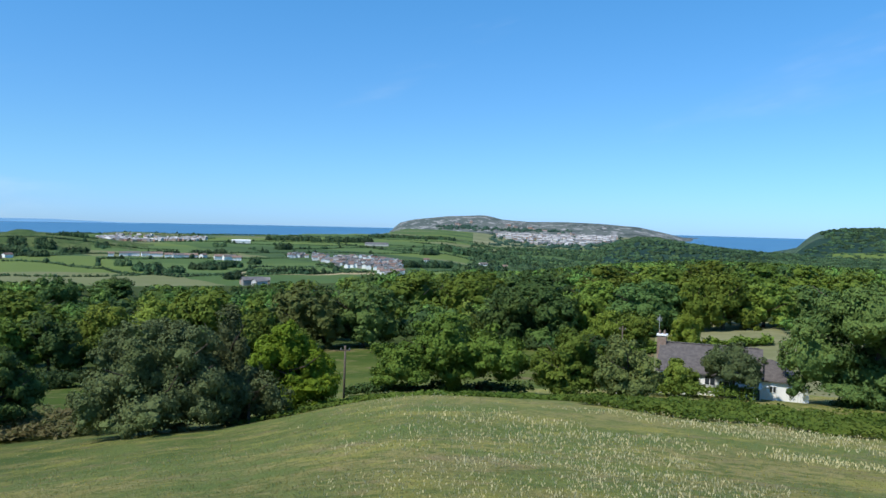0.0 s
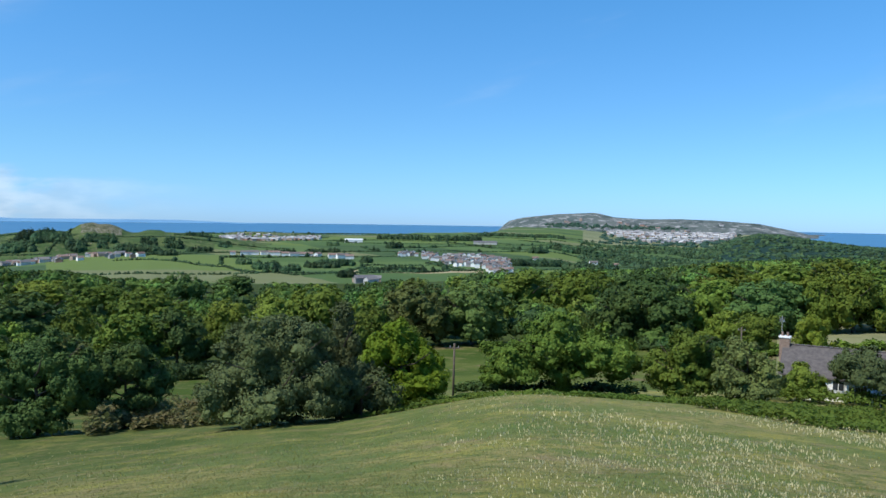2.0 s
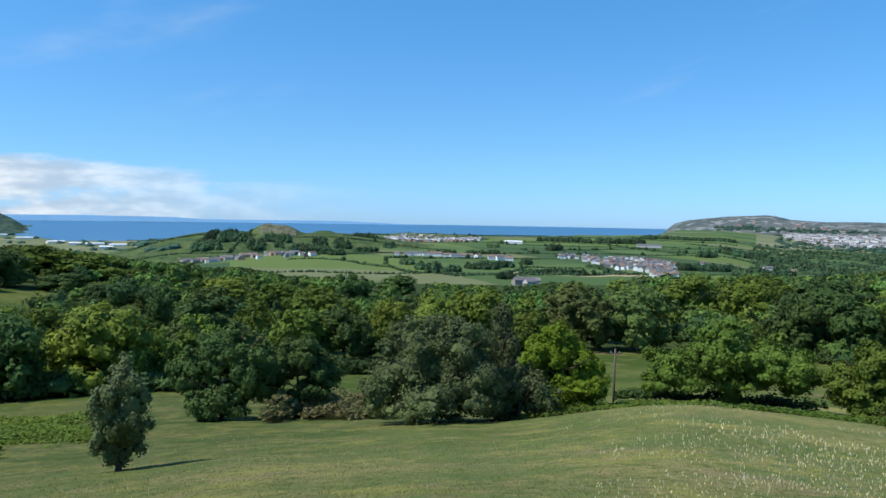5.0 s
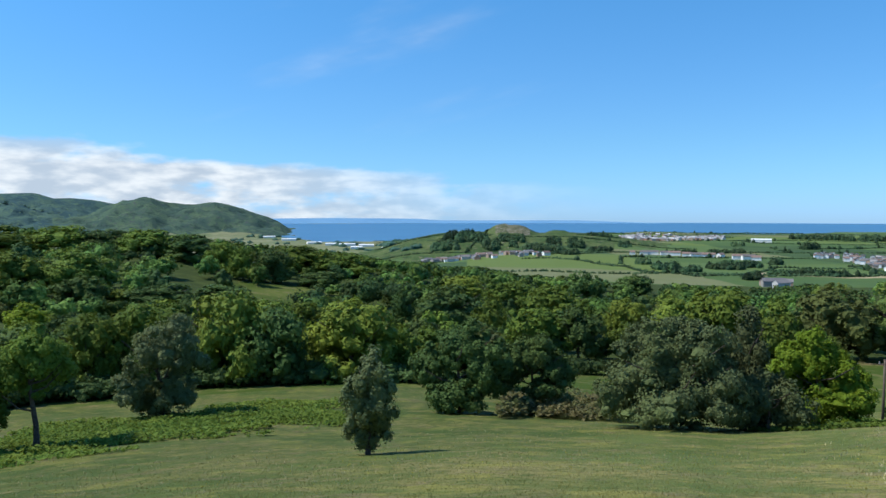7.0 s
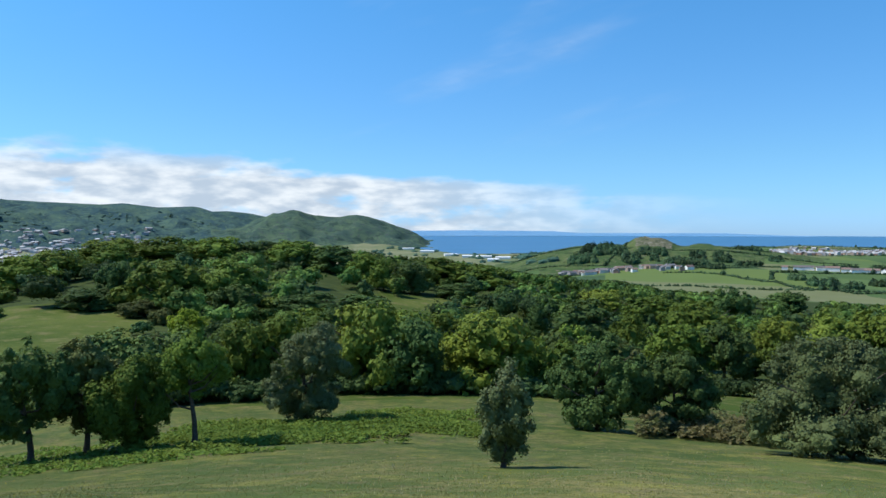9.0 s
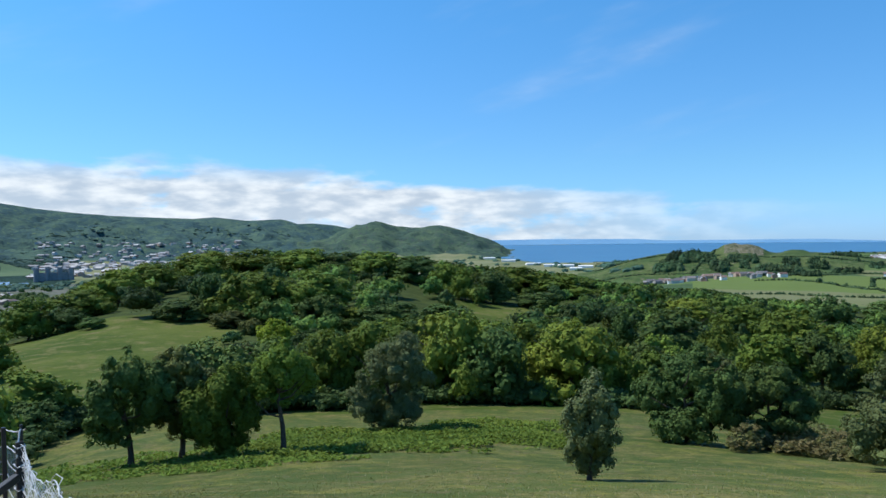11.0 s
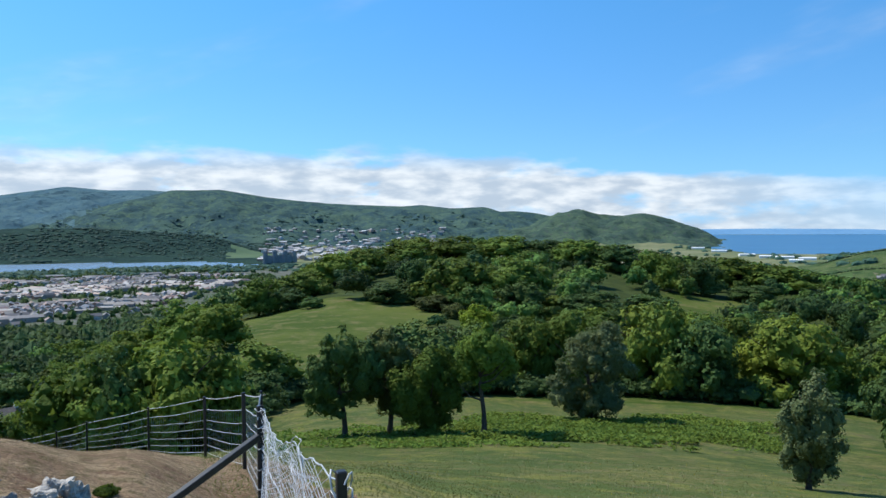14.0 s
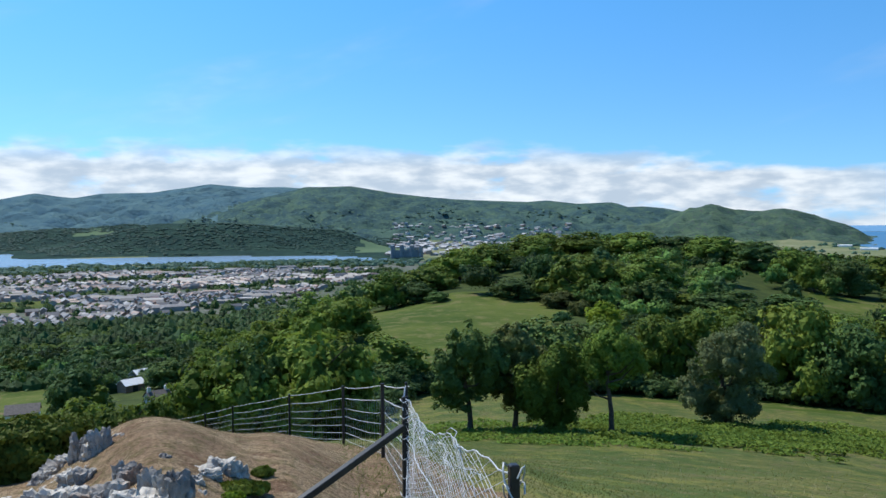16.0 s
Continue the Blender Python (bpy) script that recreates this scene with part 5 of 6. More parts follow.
# ---- meadow grass ----
def meadow():
    rng = np.random.RandomState(71)

    def blades(name, label, leaf, n, az0, az1, r0, r1, tall, wide, test=None, category="grass", ok=None):
        u = rng.uniform(0, 1, n)
        r = r0 * (r1 / r0) ** u
        az = rng.uniform(az0, az1, n)
        xy = np.stack([-np.sin(np.radians(az)) * r, np.cos(np.radians(az)) * r], -1)
        keep = np.ones(n, bool) if ok is None else ok(xy, az, r)
        xy, r = xy[keep], r[keep]
        k = len(xy)
        base = np.concatenate([xy, heights(xy)[:, None] - 0.02], 1)
        h = tall * rng.uniform(0.5, 1.3, (k, 1))
        lean = rng.normal(0, 0.55, (k, 3)) * h
        lean[:, 2] = h[:, 0] * 0.7
        a = rng.uniform(0, 6.28, k)
        side = np.stack([np.cos(a), np.sin(a), 0 * a], -1) * (wide * np.clip(r / 14, 0.8, 3.0))[:, None]
        v = np.stack([base - side, base + side, base + lean], 1).reshape(-1, 3)
        tagged(new(name, raw_mesh(name, v, np.arange(len(v)).reshape(-1, 3), [M_LEAF[leaf]])), label, category, kind="stuff")

    open_ground = lambda xy, az, r: r < np.where(az > 40, 105, 72)
    blades("meadow_grass", "long pale green meadow grass", "grass", 52000, -36, 30, 5, 110, 0.075, 0.014, ok=open_ground)
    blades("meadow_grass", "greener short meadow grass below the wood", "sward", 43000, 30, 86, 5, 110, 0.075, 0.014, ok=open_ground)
    blades("dry_grass", "short dry brown turf on the outcrop", "straw", 60000, 80, 118, 3.0, 13, 0.045, 0.004, ok=lambda xy, az, r: land(xy[:, 0], xy[:, 1])[1] == 2)
    blades("dry_grass", "tufts of dry grass beside the fence", "straw", 6000, 76, 87, 3.5, 9, 0.04, 0.006)

    def heads(name, label, leaf, n, az0, az1, r0, r1, tall, size, seed, cut, long=1.6):
        r = r0 * (r1 / r0) ** rng.uniform(0, 1, n)
        az = rng.uniform(az0, az1, n)
        xy = np.stack([-np.sin(np.radians(az)) * r, np.cos(np.radians(az)) * r], -1)
        keep = (rumple(xy[:, 0], xy[:, 1], 24, seed) > cut) & (rng.uniform(0, 1, n) < np.clip((az1 - az) / (az1 - az0) * 1.4, 0.0, 1))
        xy, r = xy[keep], r[keep]
        p = np.concatenate([xy, (heights(xy) + tall * rng.uniform(0.6, 1.2, len(xy)))[:, None]], 1)
        w = size * np.clip(r / 16, 0.7, 2.2)
        turn = rng.uniform(0, 3.14, len(p))
        side = np.stack([np.cos(turn), np.sin(turn), 0 * turn], -1) * (w * 0.42)[:, None]
        up = np.stack([rng.normal(0, 0.25, len(p)), rng.normal(0, 0.25, len(p)), np.ones(len(p))], -1) * (w * long)[:, None]
        v = np.stack([p - up, p + side, p + up, p - side], 1)
        f = np.arange(len(p) * 4).reshape(-1, 4)
        tagged(new(name, raw_mesh(name, v.reshape(-1, 3), f, [M_LEAF[leaf]])), label, "flowers", kind="stuff")

    heads("seed_heads", "cream seed heads scattered over the meadow", "cream", 26000, -36, 12, 6, 60, 0.22, 0.030, 41, 0.0, 1.15)
    heads("seed_heads", "sparse cream seed heads in the grass", "cream", 3000, 8, 82, 6, 60, 0.2, 0.020, 42, 0.0)
    heads("meadow_flowers", "yellow wild flowers in the meadow grass", "gold", 6000, -30, 84, 6, 62, 0.16, 0.020, 43, -0.05, 0.6)


meadow()


# ---- buildings ----
def paint_ramp(name, spots, rough=0.8):
    """A paint that differs from house to house."""
    m, t, b = material(name)
    isle = node(t, "ShaderNodeNewGeometry").outputs["Random Per Island"]
    who = node(t, "ShaderNodeObjectInfo").outputs["Random"]
    f = maths(t, "FRACT", maths(t, "ADD", maths(t, "MULTIPLY", isle, 3.7), maths(t, "MULTIPLY", who, 5.1)))
    ramp = node(t, "ShaderNodeValToRGB")
    link(t, f, ramp.inputs[0])
    ramp.color_ramp.interpolation = "CONSTANT"
    while len(ramp.color_ramp.elements) < len(spots):
        ramp.color_ramp.elements.new(1.0)
    for el, (pos, col) in zip(ramp.color_ramp.elements, spots):
        el.position, el.color = pos, (*col, 1)
    p = node(t, "ShaderNodeTexCoord").outputs["Object"]
    link(t, mixed(t, smooth(t, noisy(t, p, 0.8, 4.0), 0.3, 0.8, 0.0, 0.3), ramp.outputs[0], (0.3, 0.28, 0.26)), b.inputs["Base Color"])
    b.inputs["Roughness"].default_value = rough
    return m


M_WALLS = paint_ramp("town_render", ((0.0, (0.52, 0.51, 0.49)), (0.22, (0.34, 0.32, 0.30)), (0.36, (0.40, 0.29, 0.22)), (0.66, (0.27, 0.25, 0.23)), (0.84, (0.34, 0.19, 0.13))))
M_ROOFS = paint_ramp("town_roofs", ((0.0, (0.11, 0.105, 0.11)), (0.42, (0.17, 0.16, 0.155)), (0.66, (0.26, 0.16, 0.125)), (0.84, (0.30, 0.28, 0.265))), 0.6)
M_WHITE = plain("white_render", (0.78, 0.77, 0.74), (0.86, 0.85, 0.82), 0.8, 1.2, bump=0.1)
M_SLATE = plain("old_roof_slate", (0.060, 0.052, 0.050), (0.125, 0.108, 0.100), 0.75, 2.2, bump=0.8, depth=0.05)
M_BRICK = plain("chimney_brick", (0.18, 0.12, 0.09), (0.30, 0.22, 0.17), 0.85, 4.0)
M_PALE_ROOFS = paint_ramp("pale_roofs", ((0.0, (0.20, 0.20, 0.21)), (0.4, (0.34, 0.33, 0.33)), (0.7, (0.50, 0.49, 0.48))), 0.6)
M_TILES = paint_ramp("brown_tile_roofs", ((0.0, (0.15, 0.085, 0.062)), (0.4, (0.20, 0.125, 0.095)), (0.7, (0.11, 0.095, 0.09))), 0.7)
M_STONE = plain("castle_stone", (0.17, 0.18, 0.19), (0.27, 0.28, 0.28), 0.9, 0.1)
M_GLASS = plain("dark_window_glass", (0.02, 0.025, 0.03), (0.05, 0.06, 0.07), 0.12, 1.0, bump=0.0)
M_FRAME = plain("white_window_frame", (0.75, 0.75, 0.74), (0.84, 0.84, 0.82), 0.5, 2.0, bump=0.0)
M_POLE = plain("weathered_pole_timber", (0.07, 0.05, 0.035), (0.13, 0.10, 0.075), 0.85, 3.0)
M_IRON = plain("black_painted_iron", (0.008, 0.008, 0.009), (0.022, 0.021, 0.021), 0.45, 8.0, bump=0.3, depth=0.002)
M_WIRE = plain("galvanised_wire", (0.40, 0.41, 0.42), (0.60, 0.61, 0.62), 0.5, 20.0, metal=0.35, bump=0.0)
M_ROCK = None


def limestone():
    m, t, b = material("weathered_limestone")
    p = place(t)
    n1, n2, n3 = noisy(t, p, 2.2, 6.0, 0.6), noisy(t, p, 11.0, 5.0, 0.65), noisy(t, p, 1.3, 3.0)
    c = mixed(t, smooth(t, n1, 0.36, 0.66), (0.24, 0.215, 0.19), (0.60, 0.55, 0.475))
    c = mixed(t, smooth(t, n2, 0.52, 0.7, 0.0, 0.8), c, (0.075, 0.075, 0.075))
    c = mixed(t, smooth(t, n3, 0.55, 0.66, 0.0, 0.7), c, (0.34, 0.21, 0.13))
    link(t, c, b.inputs["Base Color"])
    b.inputs["Roughness"].default_value = 0.9
    bumped(t, b, maths(t, "ADD", n1, n2), 0.9, 0.05)
    return m


M_ROCK = limestone()


def gable_bm(w, d, h, rise, over=0.3, what="wall"):
    """Walls with gables along x, or the two roof slabs over them; ground at z 0, footing below."""
    bm = bmesh.new()
    if what == "wall":
        low = -2.0
        a = [bm.verts.new((x, y, z)) for x, y, z in ((-w, -d, low), (w, -d, low), (w, d, low), (-w, d, low), (-w, -d, h), (w, -d, h), (w, d, h), (-w, d, h), (-w, 0, h + rise), (w, 0, h + rise))]
        for f in ((0, 1, 5, 4), (2, 3, 7, 6), (1, 2, 6, 9, 5), (3, 0, 4, 8, 7)):
            bm.faces.new([a[k] for k in f])
        return bm
    s = rise / d
    for side in (-1, 1):
        out = d + over
        pts = ((-w - over, side * out, h - s * over), (w + over, side * out, h - s * over), (w + over, 0, h + rise), (-w - over, 0, h + rise))
        top = [bm.verts.new((x, y, z + 0.16)) for x, y, z in pts]
        low = [bm.verts.new(p) for p in pts]
        bm.faces.new(top)
        for k in range(4):
            bm.faces.new((top[k], top[(k + 1) % 4], low[(k + 1) % 4], low[k]))
    return bm


def mesh_of(name, bm, mat):
    bmesh.ops.recalc_face_normals(bm, faces=bm.faces)
    me = bpy.data.meshes.new(name)
    bm.to_mesh(me)
    bm.free()
    me.materials.append(mat)
    return me


HOUSES, WHITE_HOUSES = [], []
for w, d, h, rise in ((3.0, 2.4, 3.1, 1.6), (4.4, 2.5, 3.2, 1.7), (2.6, 2.4, 2.3, 1.6), (6.5, 2.7, 3.4, 1.8), (2.0, 1.9, 3.0, 1.1), (2.6, 2.0, 3.1, 1.2)):
    WHITE_HOUSES.append((mesh_of("wall", gable_bm(w, d, h, rise), M_WHITE), mesh_of("roof", gable_bm(w, d, h, rise, what="roof"), M_TILES)))
    HOUSES.append((mesh_of("wall", gable_bm(w, d, h, rise), M_WALLS), mesh_of("roof", gable_bm(w, d, h, rise, what="roof"), M_ROOFS)))


def small_house(x, y, turn, which, label, group, stock=HOUSES):
    ob = thing("house", pose(x, y, ground_z(x, y), 0, 0, turn), label, "house", group)
    for name, me in zip(("wall", "roof"), stock[which]):
        new(name, me).parent = ob
    return ob


def house_mass(name, label, xy, half_w, half_d, h, rise, turn, walls=None, roofs=None):
    """Many far houses in one mesh: walls, gables and pitched roofs."""
    n = len(xy)
    z = heights(xy)
    c, s = np.cos(turn), np.sin(turn)

    def corner(a, b, up):
        u, v = a * half_w, b * half_d
        return np.stack([xy[:, 0] + u * c - v * s, xy[:, 1] + u * s + v * c, z + up], -1)

    V = np.stack([corner(-1, -1, -3), corner(1, -1, -3), corner(1, 1, -3), corner(-1, 1, -3), corner(-1, -1, h), corner(1, -1, h), corner(1, 1, h), corner(-1, 1, h), corner(-1, 0, h + rise), corner(1, 0, h + rise),
                  corner(-1.04, -1.1, h - 0.05), corner(1.04, -1.1, h - 0.05), corner(1.04, 1.1, h - 0.05), corner(-1.04, 1.1, h - 0.05), corner(-1.04, 0, h + rise + 0.2), corner(1.04, 0, h + rise + 0.2)], 1)
    T = np.array(((0, 1, 5), (0, 5, 4), (1, 2, 6), (1, 6, 5), (2, 3, 7), (2, 7, 6), (3, 0, 4), (3, 4, 7), (5, 6, 9), (7, 4, 8), (10, 11, 15), (10, 15, 14), (12, 13, 14), (12, 14, 15)))
    F = (T[None] + 16 * np.arange(n)[:, None, None]).reshape(-1, 3)
    kinds = np.tile([0] * 10 + [1] * 4, n)
    return tagged(new(name, raw_mesh(name, V.reshape(-1, 3), F, [walls or M_WALLS, roofs or M_ROOFS], kinds)), label, "houses", kind="stuff")


def towns():
    rng = np.random.RandomState(81)
    # the town on the valley floor: rows along streets
    c, s = math.cos(radians(18)), math.sin(radians(18))
    spots = []
    for row in range(-80, 160):
        for k in range(-230, 190):
            u, v = k * 7.8 + (row % 3) * 2, row * 10.8
            x, y = u * c - v * s - 700, u * s + v * c
            r, az = math.hypot(x, y), math.degrees(math.atan2(-x, y))
            if not (82 < az < 112 and 560 < r < 1190):
                continue
            if r > keyed(az, ((82, 1120), (95, 1150), (112, 1190))) or r < keyed(az, ((82, 1000), (85, 860), (90, 640), (97, 600), (104, 560), (112, 540))):
                continue
            if 104 < az < 112 and 700 < r < 790:
                continue
            if rng.uniform() < 0.16 or float(rumple(np.array([x]), np.array([y]), 200, 33)[0]) > 0.16:
                continue
            spots.append((r, x + rng.normal(0, 1.3), y + rng.normal(0, 1.3), 18 + 40 * float(rumple(np.array([x]), np.array([y]), 420, 66)[0]) + rng.choice((0, 0, 0, 90)) + rng.normal(0, 4)))
    spots.sort()
    for r, x, y, turn in spots[:150]:
        small_house(x, y, turn, rng.choice((0, 0, 1, 2)), "small rendered town house with a pitched roof", "valley town houses")
    rest = np.array(spots[150:])
    n = len(rest)
    house_mass("town_houses", "crowded pale houses of the valley town", rest[:, 1:3], rng.choice((2.4, 3.0, 4.0, 5.5, 8.0, 11.0), n), rng.uniform(1.9, 3.0, n), rng.uniform(1.8, 3.8, n), rng.uniform(0.6, 1.8, n), np.radians(rest[:, 3]))
    # the estate of white houses among the fields
    made = 0
    for row in range(13):
        for k in range(28):
            az = 11.2 - k * 0.30 + rng.normal(0, 0.05)
            r = 925 - row * 21 - k * 3.6 + 22 * math.sin(k * 0.4) + rng.normal(0, 3)
            if rng.uniform() < 0.24 or (row > 3 and k < 3 + (row - 3) * 2.2) or r > 925:
                continue
            x, y = at(az, r)
            small_house(x, y, az + rng.choice((0, 90)) + rng.normal(0, 10), rng.choice((4, 5)), "white rendered house with a brown roof on an estate", "estate houses", WHITE_HOUSES if rng.uniform() < 0.6 else HOUSES)
            made += 1
    # loose rows and farms
    for az, r, turn, which in ((22.4, 900, 0, 1), (21.8, 905, 0, 3), (21.0, 900, 10, 1), (20.3, 895, 0, 3), (19.5, 880, 0, 1), (18.8, 860, 10, 3), (18.0, 850, 0, 3), (17.2, 860, 60, 1), (16.0, 820, 10, 3), (15.4, 815, 20, 3), (14.9, 805, 0, 1),
                               (23.2, 900, 0, 0), (13.8, 512, 15, 3), (13.3, 505, 40, 1), (14.3, 520, 60, 0), (12.9, 515, 0, 0), (1.2, 830, 0, 0), (-3.0, 850, 20, 1), (-4.6, 900, 0, 0)):
        x, y = at(az, r)
        small_house(x, y, az + turn, which, "pale house with a pitched roof among fields", "scattered houses", HOUSES if r < 600 else WHITE_HOUSES)
    # houses up the small coastal hill
    xy, az, r = polar(rng, 210, 17.0, 24.0, 1350, 1510)
    n = len(xy)
    house_mass("hill_houses", "pale houses scattered over a small hill", xy, rng.uniform(2.2, 4.5, n), rng.uniform(2.2, 3.2, n), rng.uniform(2.2, 3.6, n), rng.uniform(1.0, 1.8, n), rng.uniform(0, 3, n), None, M_PALE_ROOFS)
    # the village below the knoll
    for k in range(56):
        az = rng.uniform(29.2, 38.5)
        r = float(keyed(az, ((29, 815), (33, 835), (36, 850), (39, 870)))) + rng.uniform(0, 70)
        x, y = at(az, r)
        small_house(x, y, az + rng.choice((0, 90, 30)) + rng.normal(0, 12), rng.choice((0, 0, 1, 5)), "rendered village house with a pitched roof below the knoll", "village houses", HOUSES if rng.uniform() < 0.65 else WHITE_HOUSES)
    # the seaside town below the great headland
    xy, az, r = polar(rng, 620, -12.6, -3.9, 1750, 3250)
    keep = r > keyed(az, ((-12.6, 2500), (-11, 2150), (-7.5, 1850), (-6, 2100), (-3.9, 2700)))
    xy = xy[keep]
    n = len(xy)
    house_mass("seaside_town", "white terraces and hotels of a seaside town", xy, rng.uniform(3, 9, n), rng.uniform(3, 5, n), rng.uniform(3, 8, n), rng.uniform(1.5, 3, n), rng.uniform(-0.6, 0.6, n), None, M_PALE_ROOFS)
    xy, az, r = polar(rng, 16, -13, 0, 3380, 3540)
    n = len(xy)
    house_mass("headland_houses", "white houses high on the headland", xy, rng.uniform(5, 12, n), rng.uniform(5, 8, n), rng.uniform(5, 9, n), rng.uniform(2, 4, n), rng.uniform(-0.4, 0.4, n))
    # houses climbing the mountain foot beyond the river
    xy, az, r = polar(rng, 420, 67.5, 81, 1500, 2900)
    keep = (rumple(xy[:, 0], xy[:, 1], 300, 61) > -0.35) & (heights(xy) > 2) & (heights(xy) < 62)
    xy = xy[keep]
    n = len(xy)
    house_mass("slope_town", "grey and white houses climbing the mountain foot", xy, rng.uniform(5, 12, n), rng.uniform(4, 7, n), rng.uniform(3, 6, n), rng.uniform(1.5, 3, n), rng.uniform(0, 3, n), None, M_PALE_ROOFS)
    # pale sheds on the coastal flats
    for az, r, turn in ((44.0, 1560, 10), (45.2, 1600, 0), (46.4, 1690, 15), (42.6, 1500, 0), (40.9, 1330, 5), (48.2, 1900, 0), (49.6, 2100, 10), (43.3, 1420, 0)):
        x, y = at(az, r)
        ob = thing("warehouse", pose(x, y, ground_z(x, y), 0, 0, az + turn), "long pale industrial shed with a low roof", "warehouse", "coastal sheds")
        w = rng.uniform(9, 18)
        part("wall", gable_bm(w, 6, 3.6, 1.4), M_WHITE, ob)
        part("roof", gable_bm(w, 6, 3.6, 1.4, what="roof"), M_FRAME, ob)
    for az, r, turn, w in ((100.0, 1060, 20, 15), (97.5, 1110, 10, 13), (92, 1150, 0, 16), (88.5, 1180, 15, 14), (86, 1160, 0, 12), (103, 1120, 10, 15), (94.5, 1190, 5, 11), (101, 610, 12, 13), (96.5, 640, 8, 14)):
        x, y = at(az, r)
        ob = thing("warehouse", pose(x, y, ground_z(x, y), 0, 0, az + turn), "broad grey-roofed works building by the town", "warehouse", "town works buildings")
        part("wall", gable_bm(w, 6, 3.4, 1.4), M_WALLS, ob)
        part("roof", gable_bm(w, 6, 3.4, 1.4, what="roof"), M_ROOFS, ob)
    x, y = at(14.6, 1240)
    ob = thing("school", pose(x, y, ground_z(x, y), 0, 0, 14), "long low white building on the skyline", "building")
    part("wall", gable_bm(14, 6, 5, 1.5), M_WHITE, ob)
    part("roof", gable_bm(14, 6, 5, 1.5, what="roof"), M_FRAME, ob)
    x, y = at(4.9, 1330)
    ob = thing("farmhouse", pose(x, y, ground_z(x, y), 0, 0, 4), "long grey farm buildings in green fields", "farm")
    part("wall", gable_bm(20, 5, 4, 2.5), M_WALLS, ob)
    part("roof", gable_bm(20, 5, 4, 2.5, what="roof"), M_ROOFS, ob)


towns()


def castle():
    x, y = at(79.7, 1500)
    ob = thing("castle", pose(x, y, 2, 0, 0, 75) @ Matrix.Diagonal((0.8, 0.8, 0.9, 1)), "grey stone castle with round battlemented towers", "castle")
    part("curtain_wall", box(boxed(-34, 34, -9, -7, -2, 17), -34, 34, 7, 9, -2, 17), M_STONE, ob)
    for k, (u, v, h) in enumerate(((-34, -8, 24), (-12, -8, 26), (12, -8, 25), (34, -8, 23), (-34, 8, 25), (-12, 8, 24), (12, 8, 26), (34, 8, 24))):
        bm = bmesh.new()
        bmesh.ops.create_cone(bm, cap_ends=True, segments=14, radius1=5.2, radius2=4.7, depth=h + 2, matrix=Matrix.Translation((u, v, h / 2 - 1)))
        for q in range(7):
            a = q * 6.2832 / 7
            box(bm, u + 4.2 * math.cos(a) - 0.8, u + 4.2 * math.cos(a) + 0.8, v + 4.2 * math.sin(a) - 0.8, v + 4.2 * math.sin(a) + 0.8, h - 0.2, h + 1.6)
        part("tower", bm, M_STONE, ob)


castle()


